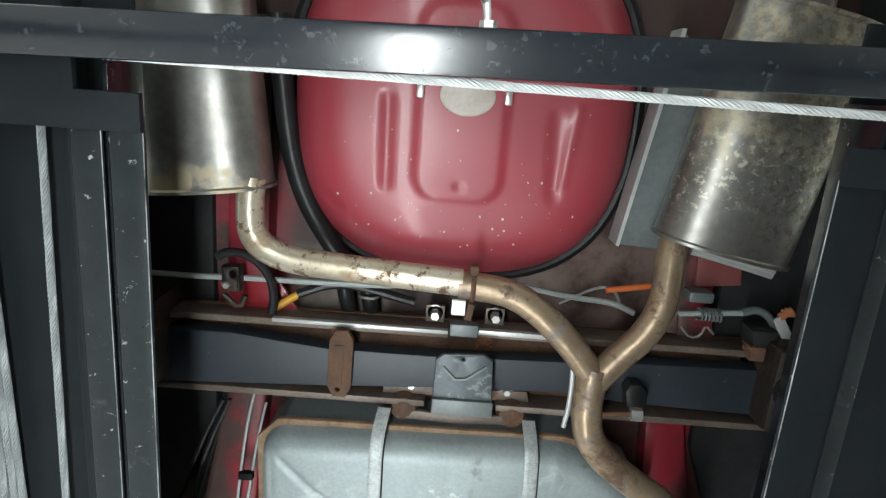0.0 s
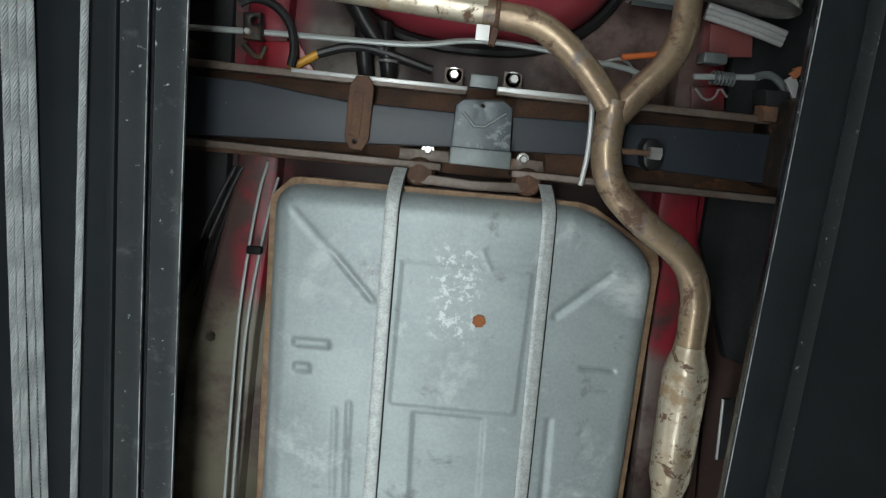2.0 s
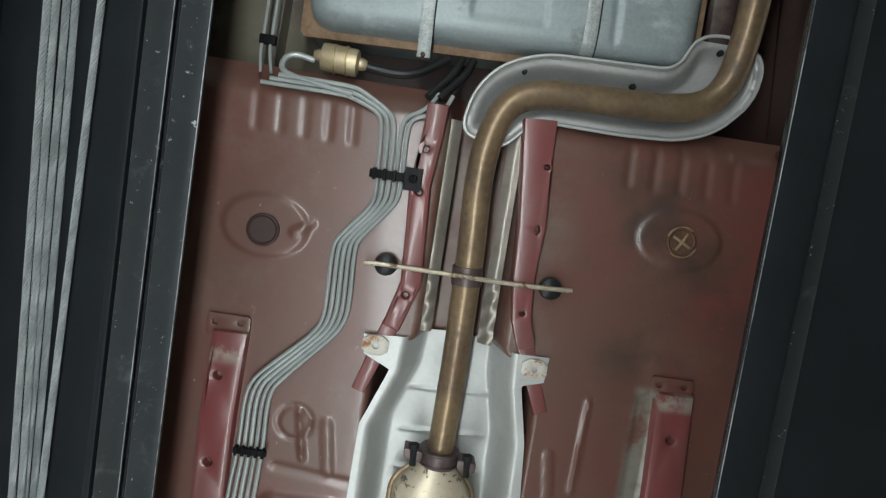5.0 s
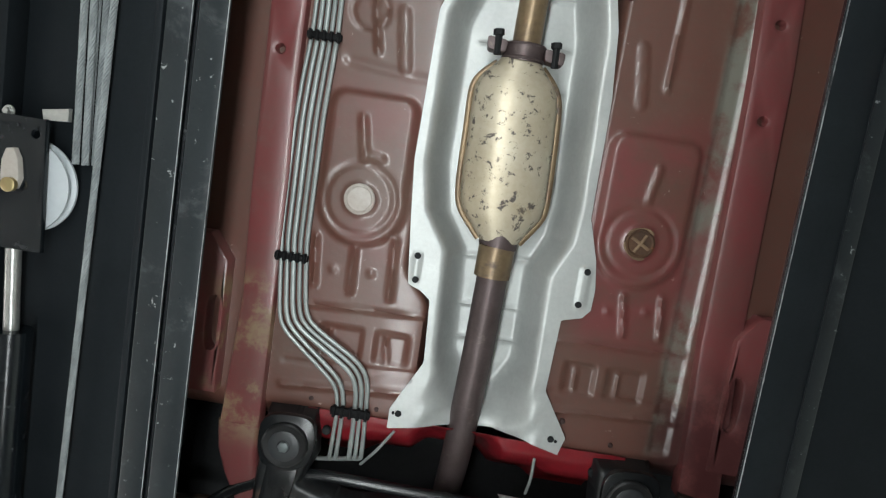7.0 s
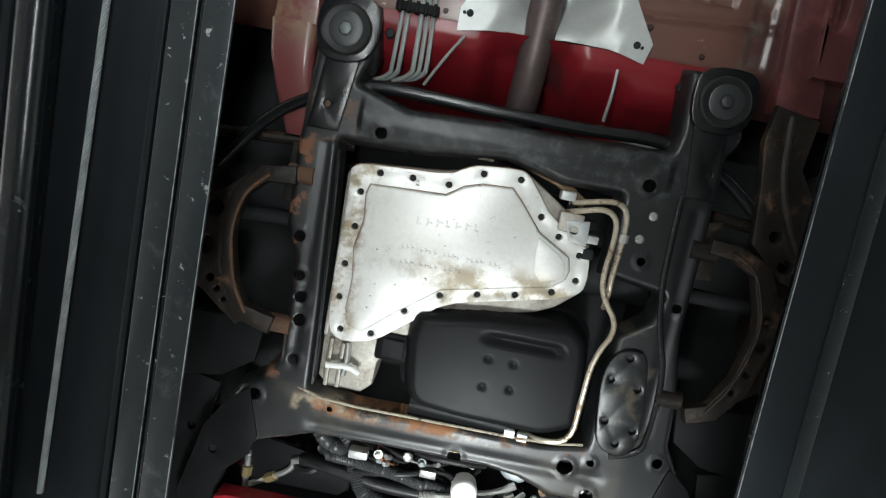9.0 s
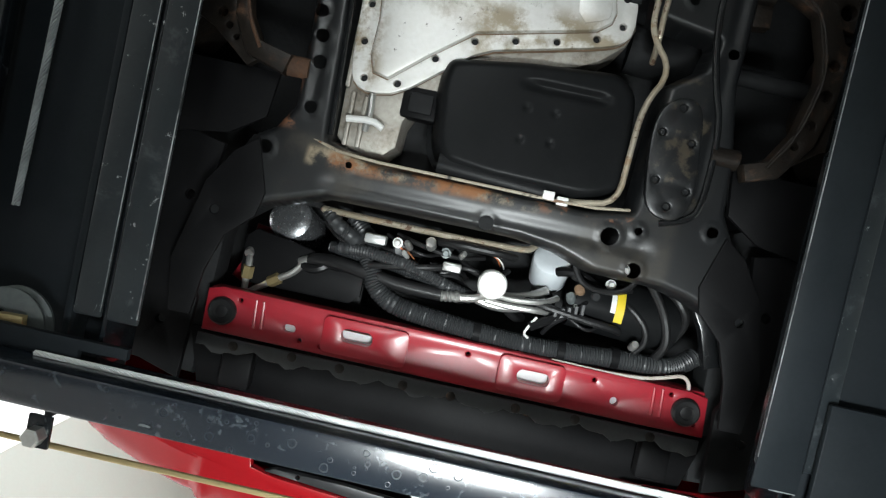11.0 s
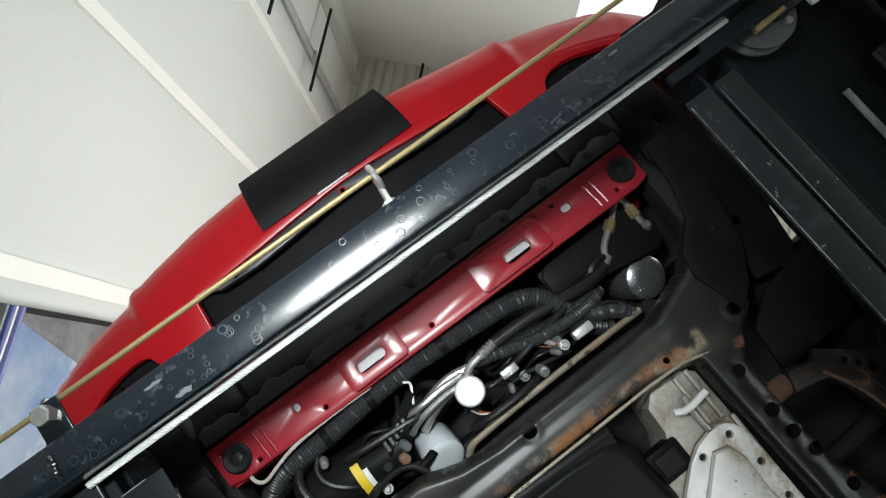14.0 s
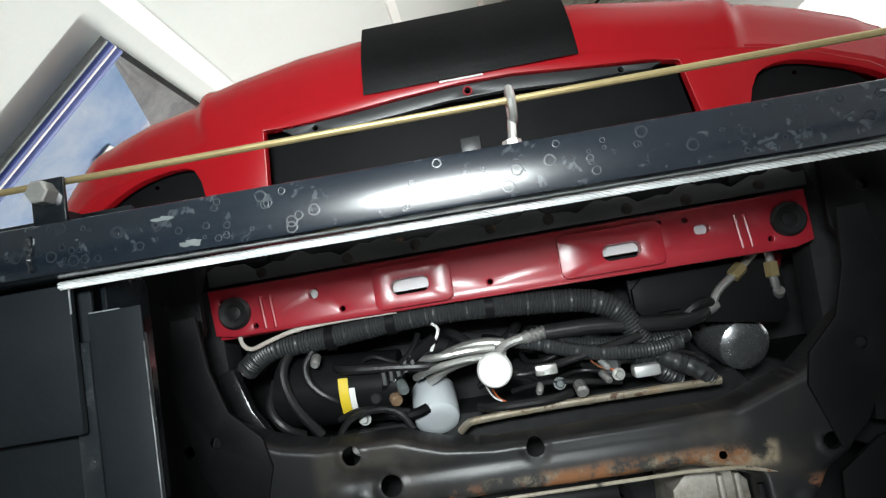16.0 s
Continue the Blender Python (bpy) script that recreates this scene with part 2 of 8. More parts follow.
M_SUB = mat("stained_black_frame", (0.010, 0.011, 0.012), (0.009, 0.0095, 0.010), 0.37, 0, 12, 150, 0.04, ((0.035, 0.029, 0.022), 7, 0.62, 0.5, 0.16), spec=0.5, rvar=0.06)
stain(M_SUB, (0.034, 0.030, 0.024), (-0.36, 3.08), (0.32, 3.20), 0.012, 9, 0.42, 0.25, 0.42)
stain(M_SUB, (0.27, 0.22, 0.15), (-0.32, 3.092), (0.08, 3.124), 0.007, 14, 0.44, 0.14, 0.4)
stain(M_SUB, (0.22, 0.092, 0.034), (-0.28, 3.098), (0.0, 3.124), 0.008, 16, 0.40, 0.12, 0.75)
stain(M_SUB, (0.17, 0.07, 0.03), (-0.05, 3.10), (0.25, 3.122), 0.006, 30, 0.54, 0.08, 0.75, 0.6)
stain(M_SUB, (0.16, 0.068, 0.032), (-0.41, 2.58), (-0.352, 3.07), 0.008, 17, 0.50, 0.05, 0.75)
stain(M_SUB, (0.10, 0.055, 0.034), (-0.37, 2.44), (-0.29, 2.62), 0.01, 17, 0.50, 0.08, 0.7)
stain(M_SUB, (0.05, 0.042, 0.03), (0.25, 2.85), (0.34, 3.06), 0.012, 24, 0.52, 0.10, 0.4)
stain(M_SUB, (0.06, 0.066, 0.07), (-0.32, 2.53), (0.30, 2.62), 0.02, 46, 0.45, 0.25, 0.42, 0.8)
M_BEAM = mat("glossy_beam_paint", (0.005, 0.0085, 0.014), (0.008, 0.0125, 0.019), 0.23, 0, 9, 120, 0.0, ((0.034, 0.042, 0.050), 55, 0.60, 0.26, 0.05), ((0.30, 0.31, 0.31), 24, 0.84, 0.6, 0.02), spec=1.0, rvar=0.02)
M_GLOSSRAIL = mat("mirror_black_paint", (0.006, 0.0065, 0.007), (0.008, 0.0085, 0.009), 0.10, 0, 9, 120, 0.0, ((0.3, 0.3, 0.3), 9, 0.80, 0.5, 0.03), spec=0.8)
# the clean red again, made darker with the recess's shade in the colour
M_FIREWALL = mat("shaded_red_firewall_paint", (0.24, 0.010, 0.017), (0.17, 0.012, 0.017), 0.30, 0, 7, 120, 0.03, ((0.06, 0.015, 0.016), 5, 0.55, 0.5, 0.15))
M_GREYPLASTIC = mat("grey_black_plastic", (0.032, 0.034, 0.036), (0.022, 0.0235, 0.025), 0.4, 0, 12, 150, 0.05)
M_CRADLE_WORN = mat("rust_stained_black_frame", (0.40, 0.36, 0.28), (0.26, 0.22, 0.16), 0.42, 0, 14, 150, 0.2, ((0.17, 0.065, 0.025), 16, 0.52, 0.8, 0.08), ((0.03, 0.028, 0.025), 26, 0.60, 0.5, 0.05))
M_ARM = mat("brown_grimy_forging", (0.020, 0.0155, 0.012), (0.010, 0.0085, 0.0075), 0.45, 0.1, 14, 130, 0.3, ((0.085, 0.046, 0.027), 18, 0.54, 0.7, 0.12), spec=0.25)
M_OILPAN = mat("black_pan_paint", (0.007, 0.0075, 0.008), (0.010, 0.0105, 0.011), 0.36, 0, 9, 90, 0.03, spec=0.075)
M_RUBBER = mat("black_rubber", (0.010, 0.010, 0.0105), (0.016, 0.016, 0.0165), 0.36, 0, 14, 150, 0.12, spec=0.26)
M_PLASTIC = mat("black_plastic", (0.006, 0.006, 0.0065), (0.009, 0.009, 0.0095), 0.48, 0, 12, 200, 0.05, spec=0.07)
# for grimy parts, and for sheets and discs that stand for shade
M_DARK = mat("grime_and_shade_dark", (0.021, 0.022, 0.023), (0.013, 0.0135, 0.014), 0.6, 0, 9, 90, 0.2, spec=0.12)
M_SPRING = mat("dark_blue_grey_composite", (0.020, 0.026, 0.034), (0.014, 0.018, 0.024), 0.46, 0, 5, 100, 0.04, ((0.3, 0.3, 0.28), 44, 0.78, 0.6, 0.02), spec=0.45)
M_LINE = mat("grey_coated_line", (0.38, 0.41, 0.40), (0.30, 0.33, 0.32), 0.38, 0.35, 12, 150, 0.05)
M_STEEL = mat("bright_steel", (0.62, 0.62, 0.60), (0.46, 0.46, 0.44), 0.30, 0.8, 20, 160, 0.06)
M_BRASS = mat("yellow_zinc_rod", (0.48, 0.38, 0.19), (0.38, 0.30, 0.15), 0.36, 0.7, 10, 150, 0.05)
M_BRASSY = mat("dull_brass_filter_shell", (0.44, 0.36, 0.23), (0.32, 0.25, 0.15), 0.36, 0.5, 14, 120, 0.08, ((0.15, 0.10, 0.06), 26, 0.62, 0.6, 0.1))
M_ROPE_DULL = mat("dull_grey_wire_rope", (0.36, 0.39, 0.395), (0.24, 0.265, 0.27), 0.5, 0.2, 30, 200, 0.1)
M_FOIL = mat("dusty_silver_foil", (0.32, 0.295, 0.255), (0.22, 0.195, 0.165), 0.38, 0.5, 9, 90, 0.05)
M_TAB = mat("rust_flecked_pale_tab", (0.52, 0.50, 0.45), (0.40, 0.37, 0.31), 0.5, 0.2, 20, 140, 0.1, ((0.30, 0.12, 0.035), 34, 0.53, 0.8, 0.06))
M_ROPE = mat("galvanised_wire_rope", (0.76, 0.785, 0.785), (0.60, 0.625, 0.625), 0.5, 0.2, 30, 200, 0.1)
M_LIFT = mat("black_lift_paint", (0.0045, 0.0065, 0.0085), (0.007, 0.0095, 0.012), 0.20, 0, 14, 160, 0.05, ((0.40, 0.40, 0.38), 33, 0.755, 0.6, 0.015), ((0.03, 0.033, 0.036), 26, 0.66, 0.5, 0.06), spec=0.5)
M_LIFT_DULL = mat("dull_black_lift_paint", (0.0115, 0.0145, 0.017), (0.0155, 0.019, 0.022), 0.45, 0, 10, 150, 0.06, spec=0.12)
M_EDGE = mat("edge_glint_and_rub", (0.55, 0.57, 0.58), (0.05, 0.055, 0.06), 0.35, 0.3, 9, 60, 0.0, ((0.012, 0.014, 0.016), 5, 0.50, 0.4, 0.12))
M_WHITE = mat("white_plastic", (0.80, 0.80, 0.78), (0.74, 0.74, 0.72), 0.40, 0, 12, 150, 0.02)
M_FILTER = mat("white_filter_paint", (0.62, 0.66, 0.69), (0.56, 0.60, 0.63), 0.35, 0, 12, 150, 0.02)
M_YELLOW = mat("yellow_label", (0.75, 0.55, 0.03), (0.68, 0.5, 0.03), 0.45, 0, 12, 150, 0.0)
M_ORANGE = mat("orange_sheath", (0.55, 0.13, 0.03), (0.45, 0.1, 0.03), 0.5, 0, 12, 150, 0.05)
M_WALL = mat("off_white_wall_paint", (0.66, 0.695, 0.67), (0.62, 0.655, 0.63), 0.75, 0, 1.2, 60, 0.03)
M_CEIL = mat("grey_white_roof_sheet", (0.50, 0.545, 0.475), (0.42, 0.46, 0.40), 0.7, 0, 2, 60, 0.05)
M_TRIM = mat("white_trim_paint", (0.86, 0.86, 0.83), (0.82, 0.82, 0.79), 0.6, 0, 3, 60, 0.02)
M_FLOOR = mat("worn_concrete", (0.27, 0.27, 0.265), (0.20, 0.20, 0.197), 0.7, 0, 1.5, 40, 0.15, ((0.045, 0.044, 0.043), 3, 0.60, 0.5, 0.1))
M_TYRE = mat("tyre_rubber", (0.025, 0.025, 0.026), (0.035, 0.034, 0.033), 0.7, 0, 14, 120, 0.2)
M_BLUE = mat("blue_banner_edge", (0.03, 0.05, 0.22), (0.04, 0.07, 0.28), 0.5, 0, 8, 100, 0.0)
M_BANNER = mat("blue_white_printed_cloth", (0.62, 0.70, 0.82), (0.30, 0.46, 0.70), 0.7, 0, 3.5, 30, 0.05, ((0.78, 0.82, 0.88), 4, 0.52, 0.7, 0.08), mix2=0.15)
M_GREYCLOTH = mat("grey_printed_cloth", (0.45, 0.45, 0.45), (0.25, 0.25, 0.26), 0.7, 0, 5, 30, 0.05)

# ---- mesh builders ----
PARENT_INV = {}


def thing(name, loc, label, category, group="", kind=""):
    e = new(name)
    e.location = loc
    e.empty_display_size = 0.1
    PARENT_INV[e.name] = Matrix.Translation(-Vector(loc))
    return tagged(e, label, category, group, kind)


def part(name, geo, material, parent=None, label="", smooth=35):
    """Links a bmesh, or a tuple of vertices and faces, as one mesh object."""
    me = bpy.data.meshes.new(name)
    if isinstance(geo, tuple):
        me.from_pydata(geo[0], [], geo[1])
    else:
        bmesh.ops.recalc_face_normals(geo, faces=geo.faces)
        geo.to_mesh(me)
        geo.free()
    if smooth:
        me.polygons.foreach_set("use_smooth", [True] * len(me.polygons))
        me.set_sharp_from_angle(angle=radians(smooth))
    me.materials.append(material)
    ob = new(name, me)
    if parent is not None:
        ob.parent = parent
        if parent.name in PARENT_INV:
            ob.matrix_parent_inverse = PARENT_INV[parent.name]
    if label:
        ob["label"] = label
    return ob


def box(lo, hi, bevel=0.002, bm=None, seg=2):
    bm = bm or bmesh.new()
    made = bmesh.ops.create_cube(bm, size=1)["verts"]
    for v in made:
        v.co = [lo[i] + (v.co[i] + 0.5) * (hi[i] - lo[i]) for i in range(3)]
    if bevel:
        es = list({e for v in made for e in v.link_edges})
        bmesh.ops.bevel(bm, geom=es, offset=bevel, segments=seg, affect="EDGES", profile=0.5)
    return bm


def chaikin(pts, n=3):
    pts = [Vector(p) for p in pts]
    for _ in range(n):
        out = [pts[0]]
        for a, b in zip(pts, pts[1:]):
            out += [a.lerp(b, 0.25), a.lerp(b, 0.75)]
        pts = out + [pts[-1]]
    return pts


def resample(pts, step):
    ps, out = chaikin(pts, 3), []
    for a, b in zip(ps, ps[1:]):
        n = max(1, int((b - a).length / step))
        out += [a.lerp(b, i / n) for i in range(n)]
    return out + [ps[-1]]


def cornered(pts, r=0.02):
    """Points with short runs at the bends, so that smoothing keeps the straights straight."""
    ps = [Vector(p) for p in pts]
    out = [ps[0]]
    for a, b, c in zip(ps, ps[1:], ps[2:]):
        out += [b + (a - b).normalized() * min(r, (a - b).length * 0.45), b + (c - b).normalized() * min(r, (c - b).length * 0.45)]
    return out + [ps[-1]]


def tube(pts, r, seg=12, n=3, bm=None, flat=1.0):
    """A round bar along a smoothed line. r: a number or a function of the way along from 0 to 1."""
    bm = bm or bmesh.new()
    ps = chaikin(pts, n) if n else [Vector(p) for p in pts]
    ps = [p for i, p in enumerate(ps) if i == 0 or (p - ps[i - 1]).length > 1e-5]
    total = sum((b - a).length for a, b in zip(ps, ps[1:]))
    rings, way, up = [], 0.0, None
    for i, p in enumerate(ps):
        d = (ps[min(i + 1, len(ps) - 1)] - ps[max(i - 1, 0)]).normalized()
        if up is None:
            up = Vector((0, 0, 1)) if abs(d.z) < 0.9 else Vector((0, 1, 0))
        side = d.cross(up).normalized()
        up = side.cross(d).normalized()
        if i:
            way += (p - ps[i - 1]).length
        rad = r(way / total) if callable(r) else r
        rings.append([bm.verts.new(p + rad * (math.cos(t) * side + math.sin(t) * flat * up)) for t in (2 * math.pi * k / seg for k in range(seg))])
    for a, b in zip(rings, rings[1:]):
        for k in range(seg):
            bm.faces.new((a[k], a[(k + 1) % seg], b[(k + 1) % seg], b[k]))
    bm.faces.new(rings[0][::-1])
    bm.faces.new(rings[-1])
    return bm


def turned(profile, m, seg=24, bm=None):
    """A shape turned about z from (radius, height) pairs, then placed by m."""
    bm = bm or bmesh.new()
    rings = []
    for r, h in profile:
        rings.append([bm.verts.new(m @ Vector((r * math.cos(t), r * math.sin(t), h))) for t in (2 * math.pi * k / seg for k in range(seg))])
    for a, b in zip(rings, rings[1:]):
        for k in range(seg):
            bm.faces.new((a[k], a[(k + 1) % seg], b[(k + 1) % seg], b[k]))
    bm.faces.new(rings[0][::-1])
    bm.faces.new(rings[-1])
    return bm


def disc_down(x, y, z, r, h, bevel=0.15, seg=20, bm=None):
    """A short round piece that hangs from z + h down to z."""
    return turned([(r, h), (r, h * bevel), (r * (1 - bevel), 0)], pose(x, y, z), seg, bm)


def ring_pts(x, y, r, seg=14, ry=None, turn=0.0):
    c, s = math.cos(turn), math.sin(turn)
    return [(x + c * r * math.cos(t) - s * (ry or r) * math.sin(t), y + s * r * math.cos(t) + c * (ry or r) * math.sin(t)) for t in (2 * math.pi * k / seg for k in range(seg))]


def rounded(outline, n=2):
    """Corners of a closed outline cut round."""
    for _ in range(n):
        out = []
        for i, a in enumerate(outline):
            b = outline[(i + 1) % len(outline)]
            k = min(0.25, 0.02 / max(math.dist(a, b), 1e-6))
            out += [(a[0] + (b[0] - a[0]) * k, a[1] + (b[1] - a[1]) * k), (b[0] + (a[0] - b[0]) * k, b[1] + (a[1] - b[1]) * k)]
        outline = out
    return outline


def fillet(outline, r=0.04, n=6):
    """A closed outline with its corners rounded by curves that begin r from the corner."""
    out = []
    for i, c in enumerate(outline):
        a, b = outline[i - 1], outline[(i + 1) % len(outline)]
        ka, kb = (min(0.49, r / max(math.dist(c, q), 1e-6)) for q in (a, b))
        p = (c[0] + (a[0] - c[0]) * ka, c[1] + (a[1] - c[1]) * ka)
        q = (c[0] + (b[0] - c[0]) * kb, c[1] + (b[1] - c[1]) * kb)
        for k in range(n + 1):
            t = k / n
            out.append(tuple((1 - t) ** 2 * p[j] + 2 * t * (1 - t) * c[j] + t * t * q[j] for j in (0, 1)))
    return out


def plate(outline, z0, z1, holes=(), bevel=0.0015, bm=None):
    """A flat piece between the heights z0 and z1 with holes through it."""
    bm = bm or bmesh.new()
    tmp = bmesh.new()
    edges = []
    for loop in (outline, *holes):
        vs = [tmp.verts.new((x, y, z0)) for x, y in loop]
        edges += [tmp.edges.new((vs[i - 1], vs[i])) for i in range(len(vs))]
    bmesh.ops.triangle_fill(tmp, use_beauty=True, use_dissolve=False, edges=edges)
    rim = [e for e in tmp.edges if len(e.link_faces) == 1]
    ext = bmesh.ops.extrude_face_region(tmp, geom=list(tmp.faces))
    bmesh.ops.translate(tmp, vec=(0, 0, z1 - z0), verts=[g for g in ext["geom"] if isinstance(g, bmesh.types.BMVert)])
    if bevel:
        low = [e for e in tmp.edges if all(abs(v.co.z - z0) < 1e-6 for v in e.verts) and any(abs(f.normal.z) < 0.5 for f in e.link_faces)]
        bmesh.ops.recalc_face_normals(tmp, faces=tmp.faces)
        tmp.normal_update()
        low = [e for e in tmp.edges if all(abs(v.co.z - z0) < 1e-6 for v in e.verts) and len(e.link_faces) == 2 and any(abs(f.normal.z) < 0.5 for f in e.link_faces)]
        bmesh.ops.bevel(tmp, geom=low, offset=bevel, segments=2, affect="EDGES", profile=0.5, clamp_overlap=True)
    me = bpy.data.meshes.new("tmp")
    tmp.to_mesh(me)
    tmp.free()
    bm.from_mesh(me)
    bpy.data.meshes.remove(me)
    return bm


def ribbon(line, widths, z0, z1, holes=(), bevel=0.004, bm=None):
    """A plate of changing width along a line in plan."""
    ps = [Vector(p) for p in line]
    left, right = [], []
    for i, p in enumerate(ps):
        d = (ps[min(i + 1, len(ps) - 1)] - ps[max(i - 1, 0)]).normalized()
        n = Vector((-d.y, d.x))
        w = widths if isinstance(widths, (int, float)) else widths[i]
        left.append(tuple(p + n * w / 2))
        right.append(tuple(p - n * w / 2))
    return plate(left + right[::-1], z0, z1, holes, bevel, bm)


def sstep(x):
    x = np.clip(x, 0, 1)
    return x * x * (3 - 2 * x)


def seg_dist(X, Y, ax, ay, bx, by):
    dx, dy = bx - ax, by - ay
    t = np.clip(((X - ax) * dx + (Y - ay) * dy) / max(dx * dx + dy * dy, 1e-9), 0, 1)
    return np.hypot(X - ax - t * dx, Y - ay - t * dy)


def bead(X, Y, ax, ay, bx, by, w, h):
    return h * sstep(1 - seg_dist(X, Y, ax, ay, bx, by) / w)


def rect_in(X, Y, x0, x1, y0, y1, r, soft_edge):
    """1 inside a rounded rectangle, falling to 0 over soft_edge at its rim."""
    qx = np.abs(X - (x0 + x1) / 2) - (x1 - x0) / 2 + r
    qy = np.abs(Y - (y0 + y1) / 2) - (y1 - y0) / 2 + r
    d = np.hypot(np.maximum(qx, 0), np.maximum(qy, 0)) + np.minimum(np.maximum(qx, qy), 0) - r
    return sstep(-d / soft_edge)


def poly_in(X, Y, poly):
    """Signed distance to a polygon, positive inside."""
    inside, dist = np.zeros(X.shape, bool), np.full(X.shape, 9.0)
    for (ax, ay), (bx, by) in zip(poly, poly[1:] + poly[:1]):
        dist = np.minimum(dist, seg_dist(X, Y, ax, ay, bx, by))
        if ay != by:
            inside ^= ((ay > Y) != (by > Y)) & (X < (bx - ax) * (Y - ay) / (by - ay) + ax)
    return np.where(inside, dist, -dist)


def sheet(x0, x1, y0, y1, step, height, keep=None, thick=0.003):
    """A pressed sheet: heights over a grid, two skins with a rim; keep: signed distance that says which cells stay."""
    nx, ny = int((x1 - x0) / step) + 1, int((y1 - y0) / step) + 1
    X, Y = np.meshgrid(np.linspace(x0, x1, nx), np.linspace(y0, y1, ny))
    if keep is not None:
        # pull the rim's grid points onto the outline
        D = keep(X, Y)
        e = step * 0.5
        gx, gy = (keep(X + e, Y) - keep(X - e, Y)) / (2 * e), (keep(X, Y + e) - keep(X, Y - e)) / (2 * e)
        near = np.abs(D) < step * 0.75
        X, Y = np.where(near, X - D * gx, X), np.where(near, Y - D * gy, Y)
        ok = (D > -step * 0.75)
    else:
        ok = np.ones(X.shape, bool)
    Z = height(X, Y)
    cell = ok[:-1, :-1] & ok[1:, :-1] & ok[:-1, 1:] & ok[1:, 1:]
    idx = np.arange(nx * ny).reshape(ny, nx)
    quads = np.stack([idx[:-1, :-1], idx[1:, :-1], idx[1:, 1:], idx[:-1, 1:]], -1)[cell]
    used = np.unique(quads)
    remap = np.full(nx * ny, -1)
    remap[used] = np.arange(len(used))
    quads = remap[quads]
    v = np.stack([X.ravel(), Y.ravel(), Z.ravel()], 1)[used]
    faces = quads.tolist()
    if thick:
        n = len(v)
        top = v + np.array([0, 0, thick])
        count = {}
        for q in faces:
            for a, b in zip(q, q[1:] + q[:1]):
                count[(a, b)] = 1
        rim = [(a, b) for a, b in count if (b, a) not in count]
        faces = faces + [[n + i for i in q[::-1]] for q in quads.tolist()] + [[b, a, n + a, n + b] for a, b in rim]
        v = np.concatenate([v, top])
    return (v.tolist(), faces)


def lofted(sections, seg=28, power=2.4):
    """Sections of (y, x, z, half width, half height) along y."""
    bm, rings = bmesh.new(), []
    for y, x, z, a, b in sections:
        ring = []
        for k in range(seg):
            t = 2 * math.pi * k / seg
            c, s = math.cos(t), math.sin(t)
            ring.append(bm.verts.new((x + a * math.copysign(abs(c) ** (2 / power), c), y, z + b * math.copysign(abs(s) ** (2 / power), s))))
        rings.append(ring)
    for p, q in zip(rings, rings[1:]):
        for k in range(seg):
            bm.faces.new((p[k], p[(k + 1) % seg], q[(k + 1) % seg], q[k]))
    bm.faces.new(rings[0][::-1])
    bm.faces.new(rings[-1])
    return bm


def blotch(x, y, rx, ry, seed, turn=0.0, n=36):
    """An irregular stain's outline."""
    rg = random.Random(seed)
    ph = [(k, rg.uniform(0, 6.3), rg.uniform(0.4, 1.0) * 0.42 / k ** 0.8) for k in range(2, 12)]
    out = []
    for i in range(n):
        t = 2 * math.pi * i / n
        r = max(0.25, 1 + sum(a * math.sin(k * t + p) for k, p, a in ph))
        u, v = rx * r * math.cos(t), ry * r * math.sin(t)
        out.append((x + u * math.cos(turn) - v * math.sin(turn), y + u * math.sin(turn) + v * math.cos(turn)))
    return out


def rrect(x0, x1, y0, y1, r, n=6):
    """A rectangle's outline with round corners."""
    out = []
    for cx, cy, a in ((x1 - r, y1 - r, 0), (x0 + r, y1 - r, 1), (x0 + r, y0 + r, 2), (x1 - r, y0 + r, 3)):
        out += [(cx + r * math.cos((a + k / n) * math.pi / 2), cy + r * math.sin((a + k / n) * math.pi / 2)) for k in range(n + 1)]
    return out


def bolt_down(x, y, z, r=0.008, h=0.01, bm=None):
    """A hexagon head with a washer that looks down."""
    bm = turned([(r * 1.5, h * 1.3), (r * 1.5, h)], pose(x, y, z), 16, bm)
    return turned([(r, h), (r, h * 0.2), (r * 0.8, 0)], pose(x, y, z), 6, bm)

# ---- the workshop ----
RA, RB, RK = Vector((0.745, -0.667)), Vector((-0.667, -0.745)), Vector((-0.936, 6.155))


def room(s, t):
    p = RK + RA * s + RB * t
    return p.x, p.y


def quad_prism(corners, z0, z1, bevel=0.0):
    return plate(corners, z0, z1, (), bevel)


def room_block(s0, s1, t0, t1):
    return [room(s0, t0), room(s1, t0), room(s1, t1), room(s0, t1)]


ROOF = 6.0
tagged(part("floor", quad_prism(room_block(-0.3, 9.3, -0.3, 8.3), -0.2, 0.0), M_FLOOR), "worn grey concrete workshop floor with dark stains", "floor", kind="structure")
tagged(part("wall_a", quad_prism(room_block(-0.2, 9.2, -0.2, 0.0), 0, ROOF), M_WALL), "tall off-white painted workshop wall with panel strips", "wall", kind="structure")
wall_b = part("wall_b", quad_prism(room_block(-0.03, 0.0, 0.0, 1.76), 3.72, ROOF), M_WALL)
tagged(wall_b, "off-white painted wall panel above a bright open doorway", "wall", kind="structure")
tagged(part("wall_c", quad_prism(room_block(-0.2, 0.0, 5.4, 8.2), 0, ROOF), M_WALL), "off-white painted wall past the open doorway", "wall", kind="structure")
tagged(part("wall_d", quad_prism(room_block(9.0, 9.2, 0.0, 8.0), 0, ROOF), M_WALL), "plain off-white workshop wall", "wall", kind="structure")
